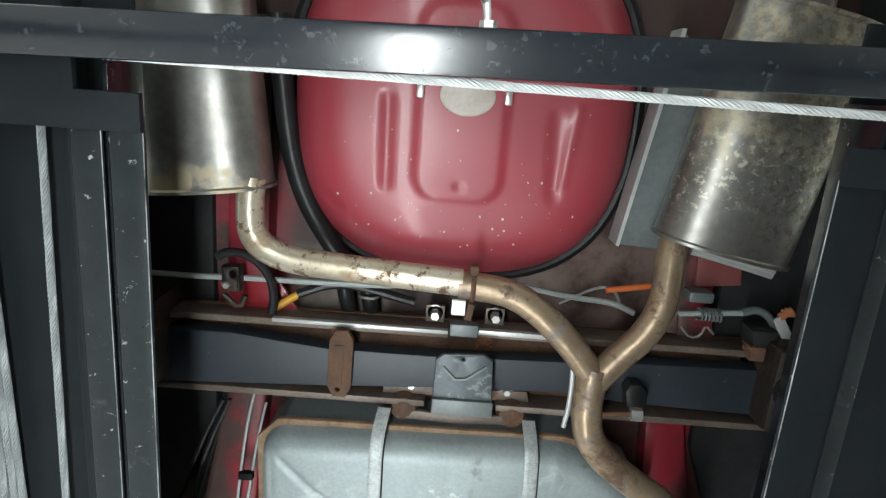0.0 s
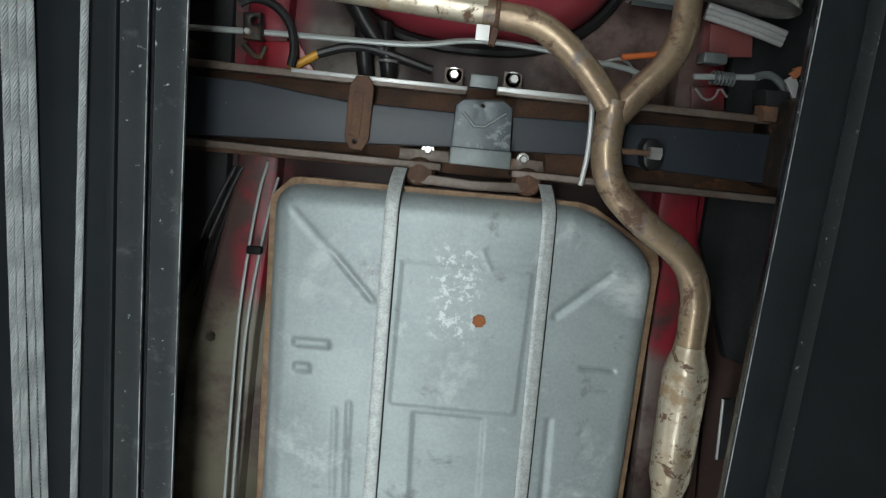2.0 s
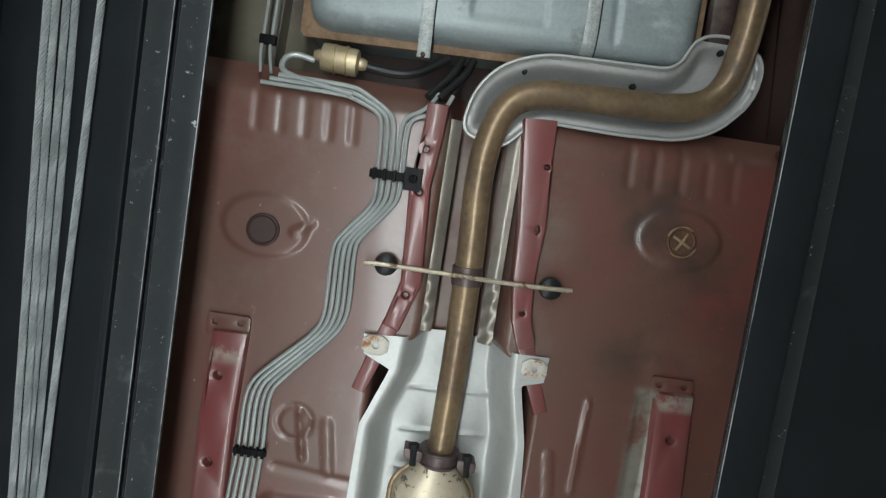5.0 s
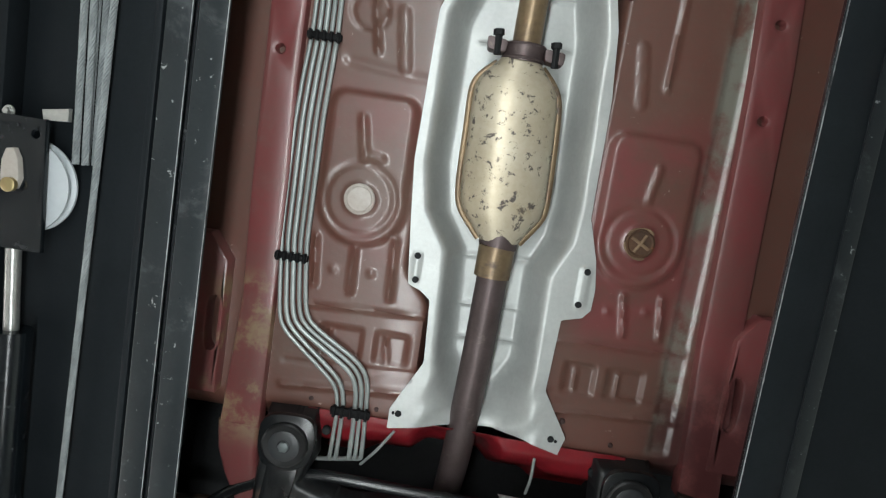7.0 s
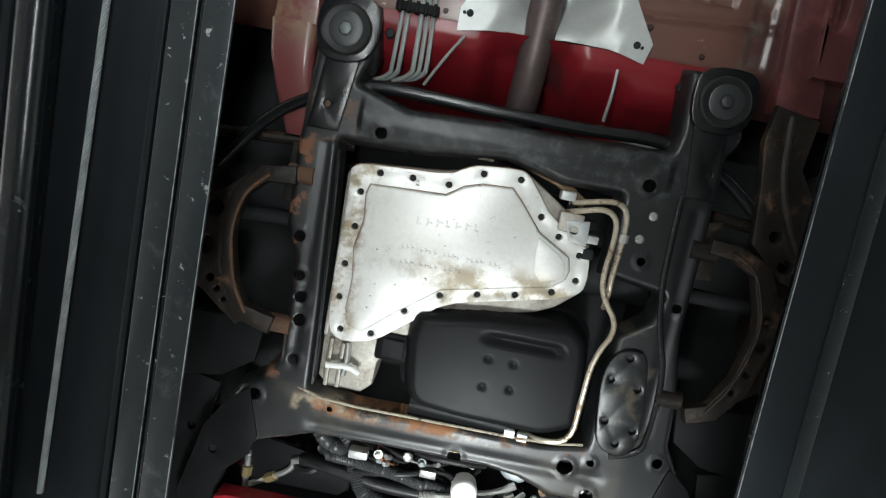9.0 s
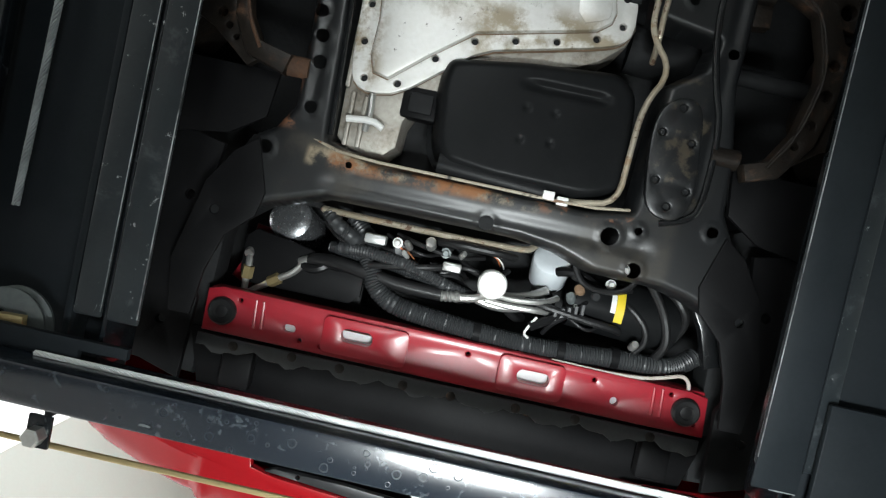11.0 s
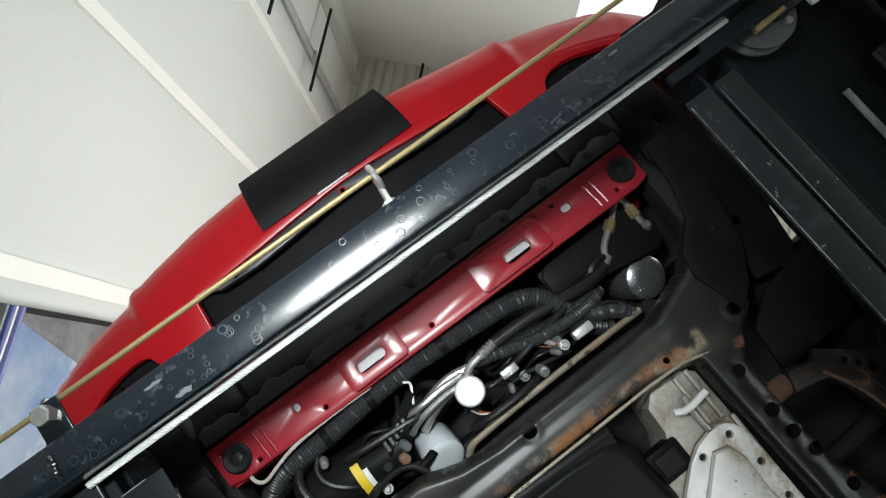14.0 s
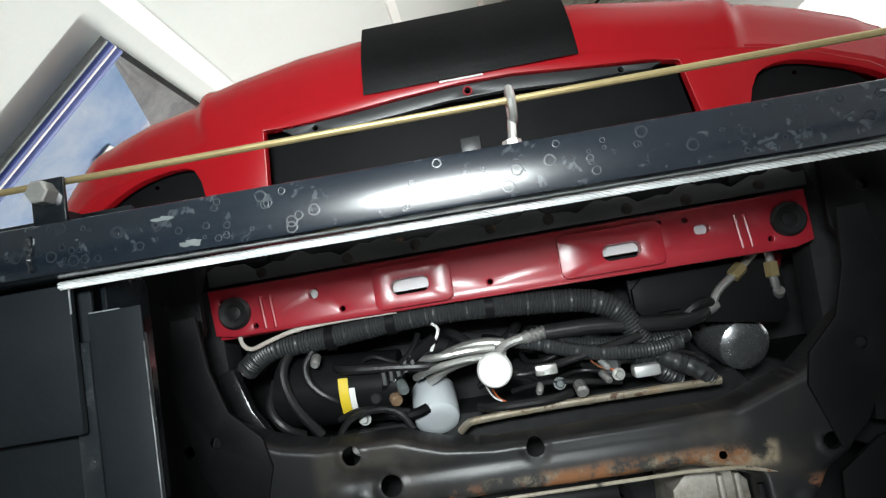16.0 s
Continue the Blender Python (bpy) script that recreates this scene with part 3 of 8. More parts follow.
tagged(part("wall_e", quad_prism(room_block(-0.2, 9.2, 8.0, 8.2), 0, ROOF), M_WALL), "plain off-white workshop wall at the back", "wall", kind="structure")


def roof_sheet():
    """Fluted roof sheet; the flutes run away from wall b."""
    bm = bmesh.new()
    rows = []
    k = -0.3
    while k < 8.3:
        for dt, dz in ((0.0, 0.0), (0.058, 0.0), (0.066, 0.022), (0.088, 0.022)):
            rows.append((k + dt, ROOF + dz))
        k += 0.096
    vs = [[bm.verts.new((*room(s, t), z)) for s in (-0.3, 9.3)] for t, z in rows]
    vt = [[bm.verts.new((*room(s, t), ROOF + 0.12)) for s in (-0.3, 9.3)] for t in (rows[0][0], rows[-1][0])]
    for a, b in zip(vs, vs[1:]):
        bm.faces.new((a[0], a[1], b[1], b[0]))
    bm.faces.new((vt[0][0], vt[1][0], vt[1][1], vt[0][1]))
    return bm


tagged(part("ceiling", roof_sheet(), M_CEIL, smooth=0), "grey-white fluted metal roof sheet high above", "ceiling", kind="structure")
for s, w in ((1.662, 0.055), (2.565, 0.07), (0.93, 0.05)):
    tagged(part("trim", quad_prism(room_block(s - w / 2, s + w / 2, 0.0, 0.02), 0, ROOF), M_TRIM), "narrow white vertical strip over a wall joint", "trim", kind="structure")
column = part("trim", plate([room(s, t) for s, t in ((0.20, 0.0), (0.20, 0.05), (0.245, 0.05), (0.245, 0.075), (0.285, 0.075), (0.285, 0.0))], 0, ROOF), M_CEIL)
tagged(column, "grey steel corner column at the wall joint", "trim", kind="structure")
part("head_plate", quad_prism(room_block(0.0, 0.95, 0.0, 0.30), ROOF - 0.03, ROOF - 0.012), M_SHEET, column, "flat grey steel plate under the roof")
part("head_flange", box((-0.15, -0.006, -0.05), (0.15, 0.006, 0.0), 0.002), M_DARK, column)
column.children[-1].matrix_world = Matrix.Translation((*room(0.14, 0.305), ROOF - 0.02)) @ pose(0, 0, 0, 0, 0, -41.8)
conduit = part("conduit", tube([(*room(0.70, 0.05), 0.0), (*room(0.70, 0.05), ROOF - 0.02)], 0.018, 10, 0), M_SHEET)
tagged(conduit, "thin grey conduit running up the wall by the corner", "conduit", kind="structure")
part("conduit_pipe", tube([(*room(0.66, 0.04), 0.0), (*room(0.66, 0.04), ROOF - 0.02)], 0.011, 10, 0), M_SHEET, conduit)
for z in (4.80, 3.9):
    part("cross_rod", tube([(*room(0.32, 0.085), z - 0.01), (*room(0.94, 0.085), z)], 0.011, 8, 0), M_DARK, conduit, "dark steel cross rod")
for z, sx in ((4.75, 0.70), (3.85, 0.70)):
    part("conduit_clip", box((-0.03, -0.012, -0.012), (0.03, 0.012, 0.012), 0.003), M_SHEET, conduit).matrix_world = Matrix.Translation((*room(sx, 0.07), z)) @ pose(0, 0, 0, 0, 0, -41.8)
for t in (0.587, 0.945):
    tagged(part("roof_rod", tube([(*room(-0.0, t), ROOF - 0.04), (*room(1.5, t), ROOF - 0.04)], 0.012, 8, 0), M_DARK), "dark steel rod under the roof sheet", "roof rod", kind="structure")


def banner():
    e = thing("banner", (*room(2.68, 0.05), 2.85), "blue and white printed cloth banner hung on the wall", "banner")
    s0, s1, z0, z1 = 2.69, 4.9, 2.86, 4.7
    n = 28
    for nm, m, grey in (("cloth", M_BANNER, False), ("cloth", M_GREYCLOTH, True)):
        bm = bmesh.new()
        grid = []
        for j in range(n + 1):
            f = j / n
            split = s0 + 0.02 + (0.36 * (z1 - z0)) * f
            a, b = (s0, split) if grey else (split, s1)
            grid.append([bm.verts.new((*room(a + (b - a) * i / n, 0.05 + 0.010 * math.sin(9 * (a + (b - a) * i / n)) + 0.006 * math.sin(9 * f + i * 0.3)), z0 + (z1 - z0) * f)) for i in range(n + 1)])
        for i in range(n):
            for j in range(n):
                bm.faces.new((grid[j][i], grid[j][i + 1], grid[j + 1][i + 1], grid[j + 1][i]))
        bmesh.ops.solidify(bm, geom=list(bm.faces), thickness=0.003)
        part(nm, bm, m, e)
    for z, r, m, nm in ((z0 - 0.065, 0.013, M_SHEET_DARK, "edge_bar"), (z0 - 0.040, 0.016, M_BLUE, "edge_bar"), (z0 - 0.018, 0.009, M_WHITE, "edge_bar"), (z0 + 0.004, 0.016, mat("slate_blue_hem", (0.14, 0.18, 0.42), (0.11, 0.15, 0.38), 0.5), "hem")):
        part(nm, tube([(*room(s0 - 0.012, 0.055), z), (*room(s1, 0.055), z)], r, 12, 0), m, e)
    part("hem", tube([(*room(s0 - 0.004, 0.05), z0), (*room(s0 - 0.004, 0.05), z1)], 0.010, 8, 0), M_DARK, e, "dark side hem")
    part("print_bar", quad_prism(room_block(2.97, 3.05, 0.072, 0.076), 3.10, 3.26), M_WHITE, e)
    for k in range(4):
        c = 3.22 + 0.24 * k
        part("print_bar", quad_prism(room_block(c, c + 0.16, 0.074, 0.080), 3.34, 3.52), M_WHITE, e)


banner()


def daylight_backdrop():
    """Plain white daylight outside the open doorway."""
    m = bpy.data.materials.new("white_daylight")
    m.use_nodes = True
    p = m.node_tree.nodes["Principled BSDF"]
    p.inputs["Base Color"].default_value = (0.8, 0.8, 0.8, 1)
    p.inputs["Emission Color"].default_value = (1.0, 1.0, 0.98, 1)
    p.inputs["Emission Strength"].default_value = 2.2
    tagged(part("backdrop", quad_prism(room_block(-1.3, -1.25, -1.0, 8.2), -0.1, 7.5), m), "plain white daylight outside the doorway", "backdrop", kind="structure")


daylight_backdrop()


def overhead_rail():
    """A glossy black bar bent to fit the camera's views, in place of a carried lamp."""
    line = [(-1.70, 2.2), (-1.72, 3.2), (-1.89, 3.90), (-1.77, 4.25), (-1.55, 4.75), (-1.22, 5.60)]
    ps = resample([(x, y, 2.9) for x, y in line], 0.2)
    e = thing("overhead_rail", (-1.75, 3.9, 0), "bent glossy black bar with white scuffs, standing in for a carried lamp", "rail")
    bm, rings = bmesh.new(), []
    for i, p in enumerate(ps):
        d = (ps[min(i + 1, len(ps) - 1)] - ps[max(i - 1, 0)]).normalized()
        n = Vector((-d.y, d.x, 0))
        ring = []
        for k in range(24):
            t = 2 * math.pi * k / 24
            c, q = math.cos(t), math.sin(t)
            ring.append(bm.verts.new(p + n * (0.17 + 0.17 * math.copysign(abs(c) ** 0.6, c)) + Vector((0, 0, 0.10 + 0.10 * math.copysign(abs(q) ** 0.6, q)))))
        rings.append(ring)
    for a, b in zip(rings, rings[1:]):
        for k in range(24):
            bm.faces.new((a[k], a[(k + 1) % 24], b[(k + 1) % 24], b[k]))
    bm.faces.new(rings[0][::-1])
    bm.faces.new(rings[-1])
    part("rail_bar", bm, M_GLOSSRAIL, e)
    for x, y in ((-1.87, 2.25), (-1.36, 5.58)):
        part("post", box((x - 0.06, y - 0.06, 0.02), (x + 0.06, y + 0.06, 2.95), 0.01), M_LIFT, e)
        part("foot_plate", box((x - 0.14, y - 0.14, 0.0), (x + 0.14, y + 0.14, 0.022), 0.003), M_LIFT, e)


overhead_rail()

# ---- the lift that carries the car ----
LIFT = thing("car_lift", (0, 1.48, 0), "black four-post drive-on car lift with wire ropes", "car lift")
LZ, TOPZ = 1.76, 1.862
LEAN = -0.0058


def skewed(geo, lean=LEAN):
    """Leans a bmesh sideways along y, to fit the left runway to the camera's view."""
    for v in geo.verts:
        v.co.x += lean * (v.co.y - 1.4)
    return geo


def runway(side, inner, lean=0.0):
    """side: -1 or 1; inner: x of the inner lower edge. An open-bottomed channel with two lips."""
    def b(d0, d1, z0, z1, y0=-0.62, y1=3.57, bevel=0.003):
        x0, x1 = sorted((inner + side * d0, inner + side * d1))
        return skewed(box((x0, y0, z0), (x1, y1, z1), bevel), lean)

    top = part("runway", b(0.052, 0.52, TOPZ - 0.008, TOPZ), M_LIFT_DULL, LIFT, "black steel runway deck seen from below")
    part("lower_lip", b(0.0, 0.044, LZ, LZ + 0.006, -0.44, 3.40), M_LIP, top, "glossy black lip with chipped paint")
    part("lip_channel", b(0.044, 0.051, LZ + 0.006, TOPZ - 0.006, -0.52, 3.47, 0.002), M_LIFT, top)
    part("second_lip", b(0.053, 0.092, LZ + 0.002, LZ + 0.008, -0.44, 3.40), M_LIP, top, "glossy black lip with chipped paint")
    part("outer_web", b(0.512, 0.52, LZ, TOPZ - 0.008), M_LIFT_DULL, top)
    for d, w in ((0.118, 0.012), (0.35, 0.014), (0.41, 0.014)):
        part("stiffener", b(d, d + w, TOPZ - 0.055, TOPZ - 0.008), M_LIFT_DULL, top)
    return top


RUN_L = runway(-1, -0.4295, LEAN)
RUN_R = runway(1, 0.412)
# pale strips painted in as the lips' edge glints, with rubbed paint on the left
part("worn_edge", skewed(box((-0.4301, -0.43, LZ - 0.0046), (-0.4289, 3.39, LZ - 0.0030), 0.0003, None, 1)), M_EDGE, RUN_L, "thin pale strip for the edge's glint and rubbed paint")
part("worn_edge", skewed(box((-0.4831, -0.43, LZ - 0.0004), (-0.4819, 3.39, LZ + 0.0012), 0.0003, None, 1)), M_EDGE, RUN_L, "thin pale strip for the edge's glint and rubbed paint")
part("worn_edge", box((0.4114, -0.43, LZ - 0.0046), (0.4126, 3.39, LZ - 0.0030), 0.0003, None, 1), M_EDGE, RUN_R, "thin pale strip for the edge's glint and rubbed paint")
# broad inner face of the plain runway
part("skirt", box((0.412, -0.44, LZ - 0.004), (0.474, 3.43, LZ - 0.001), 0.001), M_LIFT_DULL, RUN_R)
part("skirt_fold", box((0.474, -0.44, LZ - 0.006), (0.4755, 3.40, LZ + 0.010), 0.0006, None, 1), M_LIFT_DULL, RUN_R, "thin folded edge")
part("skirt", box((0.478, -0.60, LZ + 0.012), (0.93, 3.50, LZ + 0.018), 0.002), M_LIFT_DULL, RUN_R)

# end plates at the runway's ends, with a notch for the rope
for run, s, inner in ((RUN_L, -1, -0.418), (RUN_R, 1, 0.412)):
    lo, hi = -0.520, -0.424
    part("end_plate", plate([(inner, lo + 0.050), (inner + s * 0.076, lo + 0.050), (inner + s * 0.076, lo), (inner + s * 0.5, lo), (inner + s * 0.5, hi), (inner, hi)], LZ - 0.012, LZ - 0.002), M_LIFT_DULL, run)
for run, s, inner, lo in ((RUN_L, -1, -0.441, 3.43),):
    part("end_plate", plate([(inner, lo), (inner + s * 0.5, lo), (inner + s * 0.5, 3.46), (inner + s * 0.066, 3.46), (inner + s * 0.066, 3.445), (inner, 3.445)], LZ - 0.012, LZ - 0.002), M_LIFT_DULL, run)

part("end_plate", box((0.487, 3.30, LZ - 0.012), (0.93, 3.466, LZ - 0.002), 0.002), M_LIFT_DULL, RUN_R)
# two more pale strips, drawn in for highlights on the end edges
part("worn_edge", box((0.4862, 3.432, LZ - 0.0125), (0.4878, 3.466, LZ - 0.0105), 0.0003, None, 1), M_EDGE, RUN_R, "thin pale strip for the edge's glint and rubbed paint")
part("worn_edge", box((0.436, 3.4295, LZ - 0.0046), (0.472, 3.4308, LZ - 0.003), 0.0003, None, 1), M_EDGE, RUN_R, "thin pale strip for the edge's glint and rubbed paint")


def rope(line, r=0.0052, seg=10):
    """A twisted wire rope of six strands round a straight line."""
    bm = bmesh.new()
    a, b = Vector(line[0]), Vector(line[1])
    d = (b - a).normalized()
    u = d.cross(Vector((0.3, 0.1, 1))).normalized()
    v = d.cross(u)
    length = (b - a).length
    n = max(8, int(length / 0.006))
    for k in range(6):
        pts = []
        for i in range(n + 1):
            ang = 2 * math.pi * (k / 6 + length * i / n / 0.045)
            pts.append(a + d * length * i / n + r * 0.66 * (math.cos(ang) * u + math.sin(ang) * v))
        tube(pts, r * 0.315, 5, 0, bm)
    return bm


def slanted(geo, k):
    for v in geo.verts:
        v.co.y += k * v.co.x
    return geo


def cross_beam(y0, y1, sgn, z0, slant=0.0):
    beam = part("cross_beam", slanted(box((-0.98, y0, z0), (0.98, y1, z0 + 0.085), 0.004), slant), M_BEAM, LIFT, "glossy black box-section cross beam with water marks")
    ye = y1 if sgn > 0 else y0
    part("eyebolt", tube([(-0.022, ye - sgn * 0.002, 1.725), (-0.026, ye + sgn * 0.03, 1.727)], 0.0048, 10, 0), M_STEEL, beam, "bright steel eyebolt")
    part("lock_nut", turned([(0.010, 0), (0.010, 0.008)], Matrix.Translation((-0.022, ye, 1.725)) @ pose(0, 0, 0, -90 * sgn, 0, 0), 6), M_STEEL, beam)
    eye = bmesh.new()
    cy = ye + sgn * 0.046
    tube([(-0.028 + 0.004 * 0, cy + 0.017 * math.cos(t), 1.728 + 0.017 * math.sin(t)) for t in (2 * math.pi * k / 24 for k in range(25))], 0.0046, 8, 0, eye)
    part("eye", eye, M_STEEL, beam, "bright steel eye round the rod")
    return beam


BEAM_F = cross_beam(3.466, 3.521, 1, 1.70, 0.010)


def water_marks(y0, z, slant, seed):
    """Dried drop rings on the beam's underside."""
    bm, rd = bmesh.new(), random.Random(seed)
    for _ in range(80):
        x, f = rd.choice((rd.uniform(-0.45, 0.10), rd.uniform(0.18, 0.58))), rd.uniform(0.12, 0.88)
        r = rd.choice((0.0022, 0.003, 0.004, 0.005, 0.0065))
        y = y0 + 0.055 * f + slant * x
        ring = []
        for k in range(12):
            a = math.pi * k / 6
            ring.append([bm.verts.new((x + q * math.cos(a) * (1 + 0.1 * math.sin(3 * a + x * 50)), y + q * math.sin(a), z - h)) for q, h in ((r, 0.00012), (r * 0.86, 0.00022), (r * 0.70, 0.00012))])
        for p, q in zip(ring, ring[1:] + ring[:1]):
            for j in (0, 1):
                bm.faces.new((p[j], p[j + 1], q[j + 1], q[j]))
    return bm


MARKS = part("water_marks", water_marks(3.466, 1.70, 0.010, 5), mat("dried_water_mark", (0.013, 0.018, 0.024), (0.010, 0.014, 0.019), 0.34, 0, 30, 200, 0.0), BEAM_F, "pale dried drop rings on the paint")
MARKS["kind"] = "stuff"
for x, y, rx, ry, k in ((0.318, 3.478, 0.010, 0.004, 3), (0.345, 3.508, 0.011, 0.0025, 4), (-0.38, 3.505, 0.006, 0.002, 8)):
    part("paint_chip", plate(blotch(x, y, rx, ry, k), 1.6993, 1.7005, (), 0), M_SHEET_DARK, BEAM_F, "bare grey patch where paint has chipped")
part("weld_bead", tube([(0.490, 3.476, 1.7005), (0.492, 3.49, 1.699), (0.489, 3.50, 1.6995), (0.491, 3.514, 1.7005)], lambda f: 0.0035 + 0.0012 * math.sin(22 * f), 8, 2), M_LIFT, BEAM_F, "glossy lumpy weld bead")
cross_beam(-0.568, -0.516, -1, 1.70, -0.024)
part("wire_rope", rope(((-0.56, 3.459, 1.742), (0.492, 3.464, 1.742)), 0.0054), M_ROPE, LIFT, "twisted galvanised wire rope along the beam")
part("wire_rope", rope(((-0.508, -0.511, 1.742), (0.60, -0.507, 1.742)), 0.0062), M_ROPE, LIFT, "twisted galvanised wire rope along the beam")
part("lock_rod", tube([(-0.93, 3.568, 1.728), (0.62, 3.576, 1.728)], 0.0040, 10, 0), M_BRASS, LIFT, "yellow zinc-plated locking rod")
part("lock_rod", tube([(-0.93, -0.634, 1.728), (0.93, -0.638, 1.728)], 0.0062, 10, 0), M_BRASS, LIFT, "yellow zinc-plated locking rod")
for x, y in ((0.476, 3.56), (-0.52, 3.553)):
    b = part("clamp_bolt", turned([(0.013, 0.02), (0.013, 0.002), (0.011, 0)], pose(x, y, 1.696), 6), M_STEEL, BEAM_F, "large bright hexagon bolt")
part("bolt_plate", box((0.458, 3.528, 1.715), (0.496, 3.578, 1.721), 0.002), M_LIFT, BEAM_F)
part("bolt_plate", box((-0.537, 3.528, 1.715), (-0.505, 3.572, 1.721), 0.002), M_LIFT, BEAM_F)

# ropes and pulleys inside the hollow runway
for line in (((-0.580, -0.50, 1.82), (-0.618, 1.15, 1.82)), ((-0.618, 1.15, 1.82), (-0.636, 1.95, 1.82)), ((-0.636, 1.95, 1.82), (-0.676, 3.28, 1.82))):
    part("wire_rope", rope(line, 0.0060), M_ROPE_DULL, LIFT, "pale galvanised wire rope")
for x0, x1, x2, z1 in ((-0.706, -0.690, -0.670, 1.82), (-0.695, -0.680, -0.658, 1.825), (-0.684, -0.672, -0.664, 1.838), (-0.673, -0.664, -0.656, 1.848)):
    part("wire_rope", rope(((x0, -0.50, 1.82), (x1, 1.05, z1)), 0.0060), M_ROPE_DULL, LIFT, "pale galvanised wire rope")
    part("wire_rope", rope(((x1, 1.05, z1), (x2, 1.95, z1)), 0.0060), M_ROPE_DULL, LIFT, "pale galvanised wire rope")


def pulley(x, y, z, r, plate_y0, plate_y1, steel):
    m = part("pulley", turned([(r, 0), (r, 0.004), (r - 0.008, 0.008), (r - 0.008, 0.016), (r, 0.020), (r, 0.024)], pose(x, y, z), 40), steel, LIFT, "pale steel rope pulley")
    part("pulley_plate", box((x - 0.22, plate_y0, z - 0.016), (x - 0.002, plate_y1, z - 0.004), 0.003), M_LIFT, m, "black bearing plate with bolts")
    part("axle_key", box((x - 0.075, y - 0.04, z - 0.024), (x - 0.055, y - 0.005, z - 0.0165), 0.002), M_WHITE, m)
    part("axle_bolt", turned([(0.013, 0.012), (0.013, 0.002), (0.010, 0)], pose(x - 0.062, y + 0.005, z - 0.028), 16), M_BRASS, m)
    for dx, yy in ((-0.01, plate_y0 + 0.01), (-0.08, plate_y0 + 0.012), (-0.14, plate_y0 + 0.01)):
        part("plate_bolt", turned([(0.006, 0.008), (0.006, 0.001), (0.005, 0)], pose(x + dx - 0.01, yy - 0.02, z - 0.014), 6), M_STEEL, m)
    return m


PL = part("pulley", turned([(0.073, 0), (0.073, 0.004), (0.062, 0.009), (0.062, 0.016), (0.073, 0.021), (0.073, 0.025)], pose(-0.737, 1.993, 1.798), 56), M_FILTER, LIFT, "pale painted rope pulley")
part("pulley_plate", plate(rounded([(-0.93, 1.888), (-0.696, 1.888), (-0.691, 2.091), (-0.93, 2.091)], 0), 1.783, 1.792, [ring_pts(-0.711, 1.912, 0.0065, 12)], 0.002), M_LIFT, PL, "black bearing plate with a hole")
part("axle_key", plate(rounded([(-0.753, 1.939), (-0.73, 1.935), (-0.722, 1.996), (-0.754, 2.001)], 1), 1.772, 1.7832, (), 0.003), M_PALEPLUG, PL, "cream plastic axle key")
part("axle_bolt", turned([(0.011, 0.010), (0.011, 0.002), (0.008, 0.0)], pose(-0.736, 1.991, 1.763), 16), M_BRASS, PL)
part("rope_guard", plate([(-0.708, 1.874), (-0.666, 1.867), (-0.666, 1.887), (-0.705, 1.89)], 1.788, 1.796, (), 0.002), M_STEEL, PL, "bright steel rope guard")
part("guard_bolt", bolt_down(-0.762, 1.884, 1.786, 0.006, 0.008), M_STEEL, PL)
pulley(-0.635, 3.445, 1.785, 0.055, 3.42, 3.56, M_SHEET_DARK)
part("hydraulic_rod", tube([(-0.745, 2.073, 1.80), (-0.739, 2.233, 1.80)], 0.0115, 16, 0), M_STEEL, LIFT, "polished hydraulic rod")
part("hydraulic_cylinder", tube([(-0.739, 2.223, 1.80), (-0.745, 3.30, 1.80)], 0.030, 20, 0), M_LIFT, LIFT, "black hydraulic cylinder")
part("lock_handle", ribbon([(-0.60, 3.435), (-0.66, 3.438)], 0.028, 1.766, 1.776), M_BRASS, LIFT, "yellow zinc lock plate")
for x in (-0.98, 0.98):
    for y in (-0.56, 3.50):
        p = part("post", box((x - 0.06, y - 0.06, 0.02), (x + 0.06, y + 0.06, 2.25), 0.006), M_LIFT, LIFT, "black square lift post")
        part("foot_plate", box((x - 0.14, y - 0.14, 0.0), (x + 0.14, y + 0.14, 0.022), 0.003), M_LIFT, p)
# ---- the car ----
CAR = thing("car", (0, 1.37, TOPZ), "red saloon car raised on the lift, seen from underneath", "car")


def cp(name, geo, material, label="", smooth=35):
    return part(name, geo, material, CAR, label, smooth)


